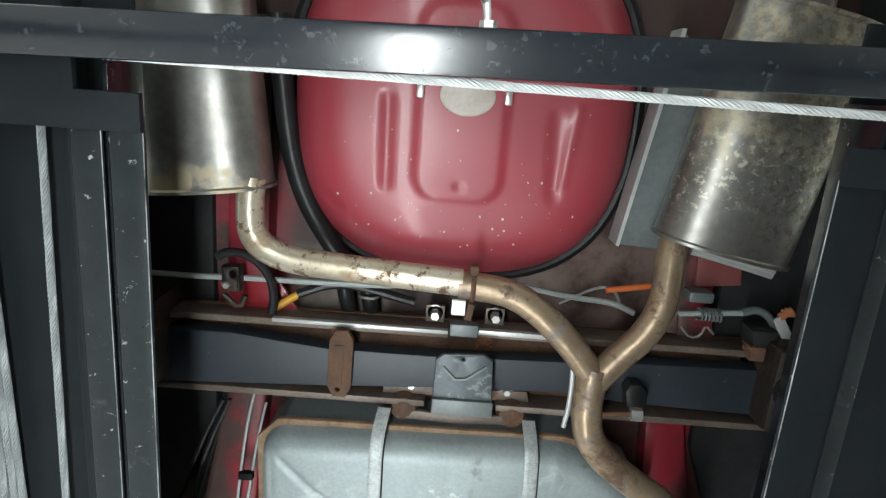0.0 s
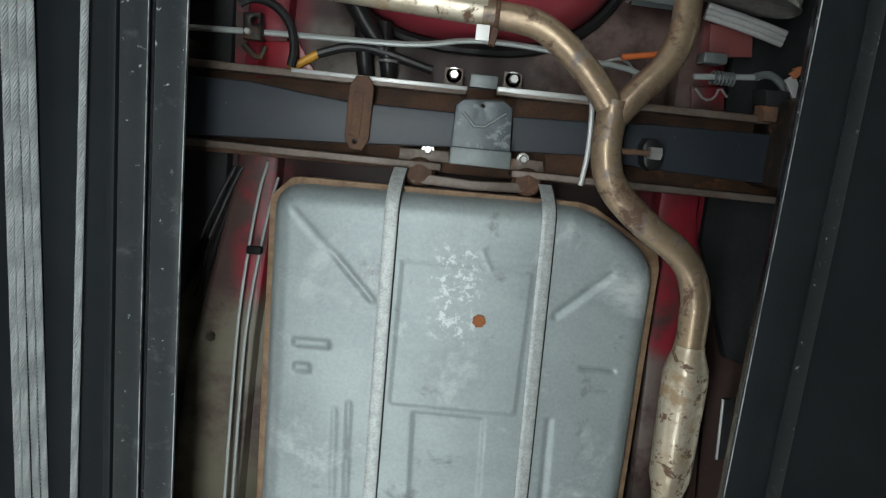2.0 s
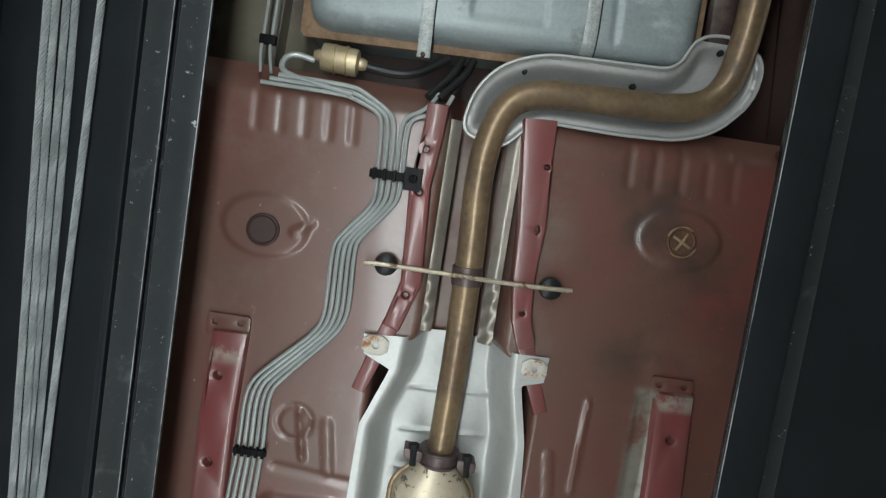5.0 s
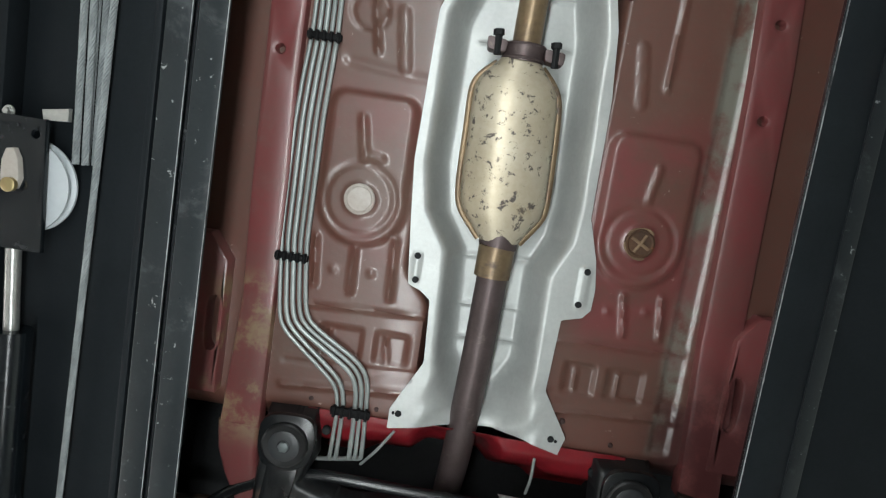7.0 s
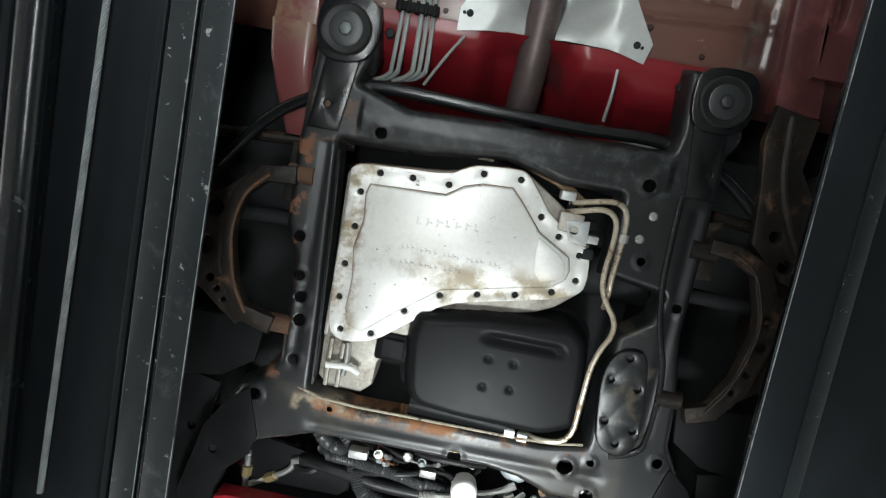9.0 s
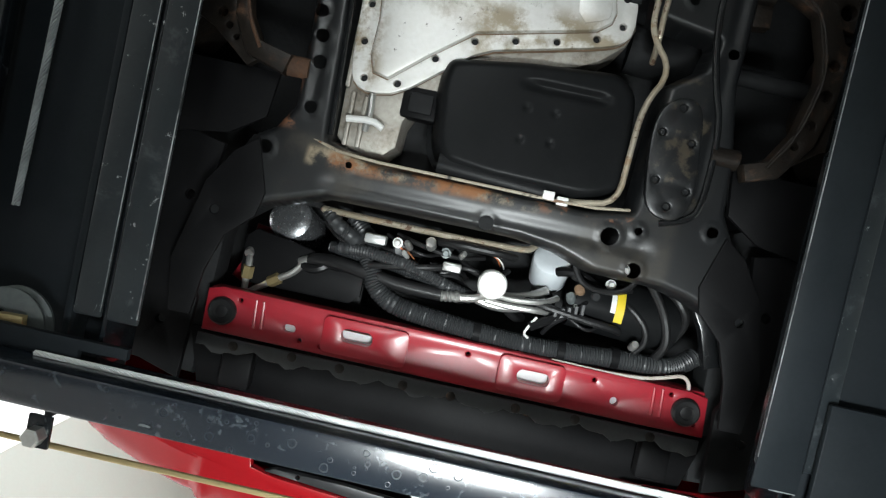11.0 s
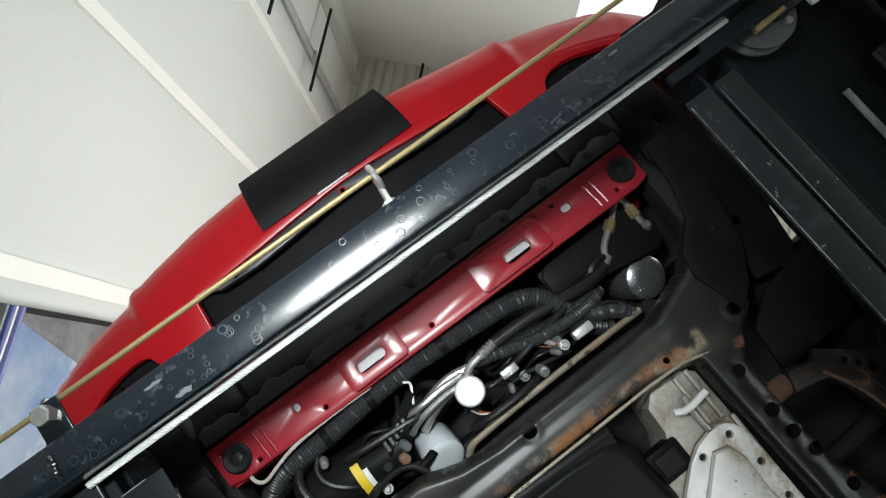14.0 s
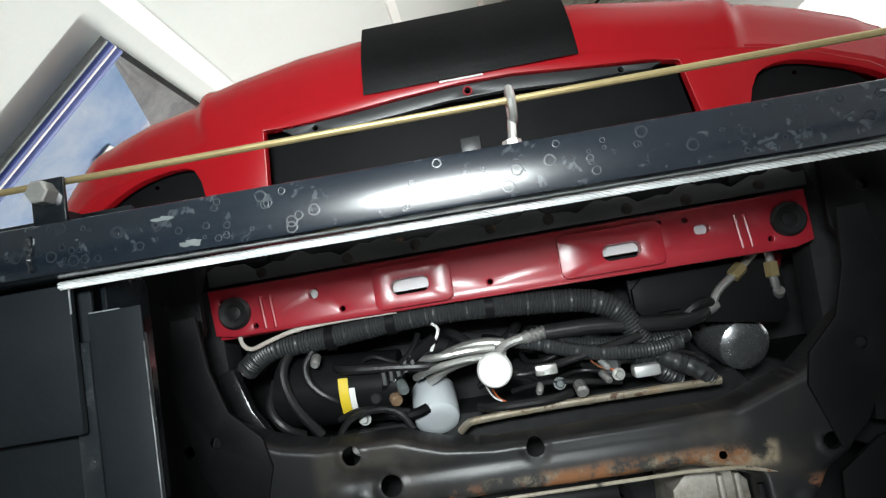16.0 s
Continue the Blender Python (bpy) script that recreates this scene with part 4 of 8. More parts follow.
# --- floor pan ---
def pan_height(X, Y):
    Z = np.full(X.shape, 2.035)
    w = 0.072 + 0.076 * sstep((Y - 1.40) / 0.07) - 0.050 * sstep((Y - 2.06) / 0.08)
    Z += (0.095 + 0.06 * sstep((Y - 1.40) / 0.07)) * sstep((w - np.abs(X - 0.012)) / 0.035 + 0.5)
    Z += 0.20 * sstep((Y - 2.36) / 0.16)
    Z += 0.06 * sstep((1.0 - Y) / 0.09)
    # lowered foot wells
    Z -= 0.010 * np.maximum(rect_in(X, Y, -0.337, -0.164, 1.748, 1.97, 0.035, 0.014), sstep((0.089 - np.hypot(X + 0.250, Y - 1.954)) / 0.014))
    Z -= 0.010 * np.maximum(rect_in(X, Y, 0.186, 0.364, 1.748, 1.97, 0.035, 0.014), sstep((0.089 - np.hypot(X - 0.275, Y - 1.954)) / 0.014))
    Z -= 0.004 * (sstep((0.010 - np.hypot(X + 0.289, Y - 2.090)) / 0.008) + sstep((0.010 - np.hypot(X + 0.215, Y - 2.088)) / 0.008) + sstep((0.010 - np.hypot(X - 0.242, Y - 2.090)) / 0.008) + sstep((0.010 - np.hypot(X - 0.313, Y - 2.080)) / 0.008))
    Z += bead(np.hypot(X + 0.283, Y - 1.607), 0 * X, 0.033, 0, 0.033, 0, 0.006, 0.004)
    for cx, cy, r in ((-0.254, 1.950, 0.066), (0.274, 1.950, 0.064)):
        Z += bead(np.hypot(X - cx, Y - cy), 0 * X, r, 0, r, 0, 0.008, 0.0035)
        Z -= 0.004 * sstep((0.034 - np.hypot(X - cx, Y - cy)) / 0.006)
    for cx, cy, rx, ry in ((-0.385, 1.235, 0.085, 0.062), (0.395, 1.147, 0.085, 0.060)):
        rho = np.hypot((X - cx) / rx, (Y - cy) / ry)
        Z -= 0.005 * sstep((1.0 - rho) / 0.12)
    # ribs
    for ax, ay, bx, by, w, h in (
        (-0.328, 2.03, -0.321, 2.125, 0.009, -0.007), (-0.252, 2.045, -0.250, 2.13, 0.009, -0.007), (-0.178, 2.016, -0.173, 2.131, 0.009, -0.007),
        (0.267, 2.055, 0.279, 2.13, 0.009, -0.007), (0.339, 2.05, 0.348, 2.126, 0.009, -0.007),
        (-0.275, 1.584, -0.259, 1.678, 0.008, -0.006), (-0.221, 1.60, -0.206, 1.70, 0.013, -0.006), (-0.221, 1.60, -0.206, 1.70, 0.006, 0.004),
        (0.277, 1.483, 0.272, 1.668, 0.008, -0.006), (0.217, 1.60, 0.231, 1.70, 0.013, -0.006), (0.217, 1.60, 0.231, 1.70, 0.006, 0.004),
        (-0.268, 1.80, -0.255, 1.875, 0.012, -0.006), (-0.250, 1.865, -0.225, 1.870, 0.012, -0.006), (0.285, 1.81, 0.275, 1.87, 0.010, -0.005),
        (-0.34, 2.165, -0.09, 2.153, 0.009, -0.007), (0.16, 2.160, 0.40, 2.150, 0.009, -0.006),
        (-0.36, 2.332, -0.085, 2.310, 0.010, -0.007), (0.165, 2.300, 0.41, 2.285, 0.010, -0.007), (-0.36, 2.285, -0.09, 2.270, 0.006, 0.003), (0.165, 2.262, 0.40, 2.255, 0.006, 0.003),
        (-0.31, 1.70, -0.16, 1.715, 0.014, 0.004), (-0.33, 1.24, -0.30, 1.22, 0.012, -0.005),
    ):
        Z += bead(X, Y, ax, ay, bx, by, w, h)
    for x in (-0.43, -0.385, -0.34, -0.295, -0.25, 0.275, 0.325, 0.375, 0.425, 0.475):
        Z += bead(X, Y, x, 0.975, x + 0.004, 1.055, 0.014, 0.0028)
    for x0, x1 in ((-0.300, -0.213), (-0.190, -0.122), (0.182, 0.245), (0.265, 0.338)):
        Z += 0.007 * rect_in(X, Y, x0, x1, 2.198, 2.262, 0.005, 0.005)
        Z -= bead(X, Y, x0 + 0.022, 2.205, x0 + 0.026, 2.255, 0.005, 0.005)
    # side valleys beside the rails
    Z += 0.006 * rect_in(X, Y, 0.369, 0.412, 1.45, 2.36, 0.01, 0.008)
    Z += 0.0022 * np.sin(7.0 * X + 3.0) * np.sin(5.0 * Y)
    return Z


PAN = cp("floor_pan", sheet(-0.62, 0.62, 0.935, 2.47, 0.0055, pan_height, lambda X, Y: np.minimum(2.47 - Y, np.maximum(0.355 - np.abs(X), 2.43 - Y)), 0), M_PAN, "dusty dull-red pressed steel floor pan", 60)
for x, y, m, r in ((-0.387, 1.243, M_BOOT, 0.031), (0.396, 1.149, M_RUSTY, 0.029), (-0.254, 1.949, M_PALEPLUG, 0.029), (0.273, 1.950, M_RUSTY, 0.028)):
    bm = turned([(r, 0.012), (r, 0.002), (r - 0.004, 0.0), (r - 0.007, 0.003)], pose(x, y, 2.0135 if y > 1.5 else 2.022), 28)
    part("drain_plug", bm, m, PAN, "round pressed drain plug")

for x, y, z, m in ((0.273, 1.950, 2.012, M_CREAMRUST), (0.396, 1.149, 2.0205, M_CREAMRUST)):
    for a in (0.5, 2.07):
        part("plug_rib", tube([(x - 0.019 * math.cos(a), y - 0.019 * math.sin(a), z + 0.003), (x, y, z), (x + 0.019 * math.cos(a), y + 0.019 * math.sin(a), z + 0.003)], 0.0032, 8, 1), m, PAN, "pale cross pressed into a plug")
for x, y, a0 in ((0.396, 1.149, 0.3), (0.273, 1.950, 1.2), (0.273, 1.950, 3.6), (0.396, 1.149, 3.4)):
    part("sealant_ring", tube([(x + 0.029 * math.cos(a0 + 0.16 * k), y + 0.029 * math.sin(a0 + 0.16 * k), 2.0125 if y > 1.5 else 2.021) for k in range(13)], lambda f: 0.0018 + 0.0009 * math.sin(9 * f), 6, 0), M_CREAMRUST, PAN, "pale sealant round a plug")
for x0, x1, y0, y1 in ((-0.068, -0.046, 0.985, 1.395), (0.046, 0.074, 0.985, 1.405)):
    part("foil_insulation", sheet(x0, x1, y0, y1, 0.0035, lambda X, Y: 2.052 + 0.0016 * np.sin(60 * X + 24 * Y) * np.sin(31 * Y + 3) + 0.005 * sstep((Y - 1.27) / 0.03) * np.sin(150 * X + 70 * Y) * np.sin(80 * Y) + 0.55 * np.maximum(0, 0.062 - np.abs(X)), None, 0.001), M_FOIL, PAN, "silver foil insulation strip beside the pipe", 40)

# solid dark discs stand for the shade inside the pan's small holes
for x, y, r in ((-0.297, 2.352, 0.005), (-0.167, 2.354, 0.005), (0.196, 2.318, 0.006), (0.297, 2.351, 0.005)):
    part("pan_hole", disc_down(x, y, 2.031, r, 0.006, 0.3, 10), M_BOOT, PAN)

# --- frame rails ---
def holes_at(pts, r=0.007):
    return [ring_pts(x, y, r, 10) for x, y in pts]


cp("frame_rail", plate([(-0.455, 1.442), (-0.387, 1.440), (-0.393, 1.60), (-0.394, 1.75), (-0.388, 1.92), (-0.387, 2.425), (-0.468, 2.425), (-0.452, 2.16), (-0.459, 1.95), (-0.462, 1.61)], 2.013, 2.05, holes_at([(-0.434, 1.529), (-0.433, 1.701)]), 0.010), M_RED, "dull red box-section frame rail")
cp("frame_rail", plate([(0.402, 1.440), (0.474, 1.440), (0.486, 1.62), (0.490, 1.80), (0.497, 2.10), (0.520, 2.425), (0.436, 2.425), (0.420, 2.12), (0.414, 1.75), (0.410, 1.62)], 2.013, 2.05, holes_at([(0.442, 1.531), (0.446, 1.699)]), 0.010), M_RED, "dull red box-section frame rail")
cp("tunnel_rail", ribbon([(-0.096, 0.965), (-0.098, 1.02), (-0.108, 1.12), (-0.098, 1.30), (-0.124, 1.39)], [0.040, 0.040, 0.040, 0.040, 0.034], 2.010, 2.06, holes_at([(-0.107, 1.05), (-0.105, 1.325), (-0.108, 1.13)], 0.006), 0.009), M_RED, "glossy red tunnel rail")
cp("tunnel_rail", ribbon([(0.094, 0.965), (0.098, 1.03), (0.110, 1.16), (0.110, 1.26), (0.118, 1.34), (0.136, 1.392)], [0.060, 0.056, 0.050, 0.040, 0.036, 0.034], 2.010, 2.06, holes_at([(0.119, 1.05), (0.117, 1.326)], 0.006) + [ring_pts(0.120, 1.167, 0.005, 10, 0.009)], 0.009), M_RED, "glossy red tunnel rail")
cp("rail_tip", ribbon([(-0.124, 1.385), (-0.145, 1.45), (-0.170, 1.525)], [0.034, 0.032, 0.026], 2.0285, 2.045, (), 0.004), M_RED, "red rail tip tucked behind the shield")
cp("rail_tip", ribbon([(0.136, 1.387), (0.152, 1.43), (0.188, 1.52)], [0.034, 0.032, 0.026], 2.0285, 2.045, (), 0.004), M_RED, "red rail tip tucked behind the shield")
for sx in (-1,):
    cp("rail_nose", lofted([(2.420, sx * 0.430, 2.034, 0.042, 0.020), (2.48, sx * 0.428, 2.040, 0.040, 0.022), (2.54, sx * 0.420, 2.055, 0.034, 0.022), (2.62, sx * 0.405, 2.085, 0.026, 0.020)], 20, 4.0), M_RED, "brown-stained tapering nose of the frame rail")
for s in (-1, 1):
    cp("sill", plate([(s * 0.478, 2.10), (s * 0.515, 2.05), (s * 0.64, 2.05), (s * 0.64, 2.36), (s * 0.478, 2.36)], 1.998, 2.06, [rounded([(s * 0.497 - 0.012, 2.17), (s * 0.497 + 0.012, 2.17), (s * 0.497 + 0.012, 2.275), (s * 0.497 - 0.012, 2.275)])], 0.012), M_RED, "dark red sill end with a long slot")
    # the flange's red is darkened for the dim light far out
    cp("sill", plate([(s * 0.56, 0.95), (s * 0.66, 0.95), (s * 0.66, 2.06), (s * 0.56, 2.06)], 1.99, 2.06, (), 0.012), mat("sill_red_with_shade", (0.070, 0.022, 0.020), (0.055, 0.024, 0.021), 0.42, 0, 5, 100, 0.05), "dull red sill flange with shade in its colour")
    bm = plate(rrect(s * 0.430 - 0.040, s * 0.430 + 0.042, 1.412, 1.455, 0.008), 2.0255, 2.034, [rrect(s * 0.430 - 0.030, s * 0.430 - 0.018, 1.424, 1.434, 0.004), rrect(s * 0.430 + 0.018, s * 0.430 + 0.030, 1.422, 1.432, 0.004)], 0.002)
    cp("rail_bracket", bm, M_PAN)

# --- brake and fuel lines ---
LA = [(-0.195, 1.000), (-0.190, 1.100), (-0.188, 1.165), (-0.254, 1.245), (-0.250, 1.390), (-0.268, 1.425), (-0.368, 1.524), (-0.380, 1.564), (-0.380, 1.659), (-0.388, 1.746), (-0.392, 1.833), (-0.391, 2.035), (-0.378, 2.190), (-0.364, 2.222), (-0.252, 2.311), (-0.241, 2.356), (-0.246, 2.465)]
LB = [(-0.147, 1.000), (-0.144, 1.095), (-0.144, 1.155), (-0.213, 1.240), (-0.207, 1.370), (-0.218, 1.412), (-0.330, 1.536), (-0.336, 1.578), (-0.334, 1.652), (-0.337, 1.727), (-0.341, 1.804), (-0.342, 2.050), (-0.328, 2.183), (-0.304, 2.208), (-0.208, 2.264), (-0.188, 2.300), (-0.183, 2.455)]
for k in range(5):
    wide = (0.0, 0.20, 0.62, 0.81, 1.0)[k]
    mid = []
    for n, (a, b) in enumerate(zip(LA, LB)):
        f = wide if n > 13 else k / 4
        mid.append((a[0] * (1 - f) + b[0] * f, a[1] * (1 - f) + b[1] * f))
    head = [(-0.425 + 0.015 * k, 0.956 + 0.009 * (2 - k)), (-0.262 + 0.006 * k, 0.965 + 0.009 * (1 - k))] if k < 3 else [(-0.072 - 0.026 * (4 - k), 0.945), (-0.086 - 0.031 * (4 - k), 0.980)]
    z = lambda y: 2.022 + 0.05 * max(0.0, (1.0 - y) / 0.06) * 0.3 + 0.02 * max(0.0, (y - 2.42) / 0.06)
    line = [(x, y, z(y)) for x, y in head + mid]
    line.append((line[-1][0] - 0.004, line[-1][1] + 0.018, 2.055))
    line.append((line[-1][0] - 0.035, line[-1][1] + 0.010, 2.07))
    cp("fluid_line", tube(cornered(line, 0.013), (0.0040, 0.0044, 0.0048, 0.0042, 0.0044)[k], 8, 2), M_LINE, "grey coated steel fluid line")
for x0, x1, y, w in ((-0.204, -0.110, 1.108, 0.016), (-0.388, -0.324, 1.668, 0.012), (-0.398, -0.334, 2.076, 0.012), (-0.254, -0.176, 2.362, 0.016)):
    bm = box((x0, y - w / 2, 2.010), (x1, y + w / 2, 2.020), 0.002)
    for i in range(5):
        xx = x0 + (x1 - x0) * (i + 0.5) / 5
        box((xx - 0.003, y - w / 2 - 0.003, 2.007), (xx + 0.003, y + w / 2 + 0.003, 2.021), 0.001, bm, 1)
    cp("line_clip", bm, M_PLASTIC, "dark plastic line clip")
cp("line_bracket", plate([(-0.138, 1.088), (-0.106, 1.088), (-0.106, 1.130), (-0.138, 1.130)], 2.003, 2.009, [ring_pts(-0.122, 1.108, 0.008, 12)], 0.001), M_DARK)

# --- catalytic converter, its shield and the front pipe ---
SHIELD = [(-0.173, 1.411), (-0.081, 1.406), (-0.017, 1.402), (0.121, 1.408), (0.186, 1.407), (0.183, 1.457), (0.141, 1.469), (0.165, 1.58), (0.176, 1.70), (0.178, 1.92), (0.201, 1.994), (0.210, 2.05), (0.209, 2.091), (0.195, 2.108), (0.157, 2.118), (0.152, 2.26), (0.206, 2.348), (0.196, 2.384), (0.13, 2.368), (0.061, 2.362), (-0.032, 2.368), (-0.09, 2.376), (-0.141, 2.385), (-0.141, 2.344), (-0.089, 2.243), (-0.096, 2.12), (-0.115, 2.105), (-0.142, 2.094), (-0.154, 1.975), (-0.164, 1.859), (-0.158, 1.588), (-0.115, 1.474), (-0.168, 1.449)]


def shield_height(X, Y):
    xl = np.interp(Y[:, 0], [1.40, 1.475, 1.59, 1.86, 1.95, 2.02, 2.25, 2.385], [-0.10, -0.105, -0.148, -0.150, -0.135, -0.090, -0.078, -0.095])[:, None]
    xr = np.interp(Y[:, 0], [1.40, 1.475, 1.59, 1.90, 1.97, 2.04, 2.25, 2.385], [0.125, 0.130, 0.155, 0.165, 0.160, 0.128, 0.132, 0.160])[:, None]
    d = np.minimum(X - xl, xr - X)
    Z = 2.026 + 0.088 * (1 - 0.62 * sstep((Y - 2.29) / 0.07)) * sstep((d - 0.004) / (0.045 + 0.060 * sstep((Y - 2.22) / 0.10)))
    for y in (1.525, 1.615, 1.695, 1.79, 1.88, 2.03, 2.13, 2.20):
        Z -= 0.005 * sstep(1 - np.abs(Y - y + 0.05 * (X - 0.01)) / 0.006) * sstep((d - 0.02) / 0.02) * sstep((0.10 - np.abs(X - 0.01)) / 0.02)
    Z -= 0.003 * rect_in(X, Y, -0.140, -0.122, 2.03, 2.09, 0.006, 0.004) + 0.003 * rect_in(X, Y, 0.177, 0.197, 2.01, 2.09, 0.006, 0.004)
    Z += 0.004 * np.sin((X * 0.8 + Y) * 90) * sstep((Y - 2.22) / 0.05) * sstep((d + 0.01) / 0.03) * sstep((0.09 - d) / 0.03) * 0.5
    return Z + 0.0008 * np.sin(40 * X) * np.sin(31 * Y)


HS = cp("heat_shield", sheet(-0.18, 0.216, 1.398, 2.39, 0.0045, shield_height, lambda X, Y: poly_in(X, Y, SHIELD), 0.0015), M_ALU, "bright dished aluminium heat shield", 50)
for x, y in ((-0.129, 2.084), (-0.131, 2.038), (0.189, 2.019), (0.183, 2.083), (-0.123, 2.352), (0.178, 2.354), (0.188, 2.357), (-0.133, 2.352)):
    part("fixing_bolt", disc_down(x, y, 2.021, 0.0065 if (x, y) not in ((0.188, 2.357), (-0.133, 2.352)) else 0.003, 0.006, 0.3, 10), M_DARK, HS)
for x, y, m in ((-0.147, 1.430, M_TAB), (0.160, 1.432, M_TAB)):
    part("mount_tab", plate(rounded([(x - 0.026, y - 0.020), (x + 0.024, y - 0.020), (x + 0.024, y + 0.018), (x - 0.026, y + 0.018)], 1), 2.0185, 2.0215, [ring_pts(x, y, 0.006, 10)], 0.0006), m, HS, "stained shield tab")


CZ = 2.052
CAT = cp("catalytic_converter", lofted([(1.648, 0.003, CZ, 0.034, 0.032), (1.662, 0.002, CZ, 0.044, 0.034), (1.688, 0.001, CZ, 0.067, 0.043), (1.708, 0.002, CZ, 0.077, 0.049), (1.735, 0.004, CZ, 0.080, 0.051), (1.741, 0.004, CZ, 0.080, 0.0500), (1.80, 0.007, CZ, 0.081, 0.0520), (1.845, 0.008, CZ, 0.082, 0.0520), (1.852, 0.008, CZ, 0.082, 0.0508), (1.905, 0.010, CZ, 0.082, 0.0508), (1.912, 0.010, CZ, 0.081, 0.0490), (1.935, 0.012, CZ, 0.077, 0.047), (1.962, 0.014, CZ, 0.057, 0.040), (1.990, 0.016, CZ, 0.037, 0.034)]), M_CAT, "golden heat-stained catalytic converter with dark blotches")
seam = bmesh.new()
for s in (-1, 1):
    tube([(0.003 + s * 0.042, 1.660, CZ), (0.001 + s * 0.070, 1.687, CZ), (0.002 + s * 0.081, 1.708, CZ), (0.004 + s * 0.084, 1.735, CZ), (0.007 + s * 0.085, 1.80, CZ), (0.008 + s * 0.086, 1.85, CZ), (0.010 + s * 0.086, 1.905, CZ), (0.012 + s * 0.081, 1.936, CZ), (0.014 + s * 0.061, 1.963, CZ), (0.016 + s * 0.039, 1.990, CZ)], 0.006, 8, 2, seam, 0.35)
part("side_seam", seam, M_BRONZE, CAT, "bronze pressed seam")
part("pipe_flange", tube([(0.006, 1.624, CZ - 0.002), (0.005, 1.654, CZ)], 0.0385, 28, 0), M_PIPE_DARK, CAT, "dark two-bolt exhaust clamp")
for x, y in ((-0.046, 1.633), (0.060, 1.642)):
    bm = plate(fillet([(x - 0.019, y - 0.012), (x + 0.019, y - 0.008), (x + 0.017, y + 0.014), (x - 0.017, y + 0.010)], 0.006, 3), 2.020, 2.060, (), 0.004)
    part("clamp_lug", bm, M_PIPE_DARK, CAT, "dark clamp lug")
    part("clamp_bolt", tube([(x, y - 0.018, 2.020), (x + 0.002, y + 0.020, 2.022)], 0.0065, 8, 0), M_DARK, CAT)
    part("clamp_nut", tube([(x - 0.001, y - 0.024, 2.020), (x, y - 0.014, 2.020)], 0.010, 6, 0), M_DARK, CAT)
for y in (1.627, 1.651):
    part("clamp_rim", tube([(0.0055 + 0.0385 * math.cos(t), y, CZ - 0.001 + 0.0385 * math.sin(t)) for t in (2 * math.pi * k / 28 for k in range(29))], 0.0028, 6, 0), M_PIPE_DARK, CAT)
PIPE_F = cp("front_pipe", tube([(0.018, 1.98, CZ), (0.015, 2.10, CZ), (0.013, 2.20, CZ), (0.008, 2.33, CZ + 0.004), (0.005, 2.44, CZ + 0.02), (0.002, 2.56, 2.16)], 0.030, 20, 3), M_PIPE_DARK, "dark scaled steel front exhaust pipe")
part("pipe_collar", tube([(0.018, 1.975, CZ), (0.0155, 2.000, CZ)], 0.037, 24, 0), M_PIPE_DARK, PIPE_F)
part("pipe_sleeve", tube([(0.0155, 2.000, CZ), (0.0145, 2.060, CZ)], 0.035, 24, 0), M_BRONZE, PIPE_F, "bronze-tinted pipe sleeve")

# --- centre exhaust pipe, resonator and hanger ---
PIPE_C = cp("centre_pipe", tube([(0.434, 0.62, 1.995), (0.440, 0.70, 2.005), (0.443, 0.76, 2.02), (0.437, 0.84, 2.033), (0.400, 0.892, 2.036), (0.32, 0.908, 2.036), (0.20, 0.910, 2.036), (0.09, 0.914, 2.036), (0.030, 0.940, 2.036), (0.003, 1.015, 2.034), (-0.002, 1.10, 2.03), (0.004, 1.20, 2.03), (0.007, 1.32, 2.035), (0.009, 1.46, 2.045), (0.007, 1.65, CZ)], 0.0265, 20, 3), M_BRONZE, "bronze heat-tinted centre exhaust pipe")
part("pipe_band", tube([(0.004, 1.255, 2.031), (0.006, 1.290, 2.033)], 0.0295, 20, 0), M_PIPE_DARK, PIPE_C, "dark clamp band")
hang = tube([(-0.190, 1.272, 1.998), (-0.150, 1.271, 2.000), (-0.06, 1.272, 2.004), (0.0, 1.272, 2.001), (0.07, 1.273, 2.004), (0.155, 1.271, 2.000), (0.200, 1.268, 1.998)], 0.0045, 8, 2)
part("hanger_rod", hang, M_PIPE_PALE, PIPE_C, "cream-stained steel hanger rod")
for x, y in ((-0.150, 1.273), (0.163, 1.272)):
    part("hanger_rubber", turned([(0.020, 0.03), (0.022, 0.018), (0.020, 0.004), (0.013, 0.0)], pose(x, y, 2.003), 24), M_RUBBER, PIPE_C, "black rubber hanger")
STEM = cp("rear_pipe", tube([(0.222, -0.055, 2.0), (0.219, -0.01, 1.997), (0.217, 0.035, 1.993), (0.234, 0.092, 1.99), (0.300, 0.150, 1.99), (0.386, 0.200, 1.99), (0.420, 0.262, 1.99), (0.424, 0.33, 1.99), (0.424, 0.40, 1.99)], 0.0265, 20, 3), M_PIPE, "brown stained rear exhaust pipe with a fork")
part("resonator", tube([(0.424, 0.365, 1.99), (0.425, 0.390, 1.99), (0.4275, 0.425, 1.992), (0.4320, 0.60, 1.995), (0.434, 0.645, 1.997), (0.436, 0.685, 1.999)], lambda f: 0.028 + (0.0145 - 0.005 * f) * min(1, max(0, min(f - 0.03, 0.97 - f)) / 0.14), 24, 2), M_PIPE_PALE, STEM, "pale stained resonator tube")
part("fork_branch", tube([(-0.378, -0.33, 2.04), (-0.379, -0.285, 2.03), (-0.372, -0.230, 2.02), (-0.318, -0.200, 2.02), (-0.225, -0.194, 2.02), (-0.10, -0.187, 2.02), (-0.015, -0.183, 2.018)], 0.0235, 20, 3), M_PIPE_PALE, STEM, "pale rust-flecked exhaust pipe")
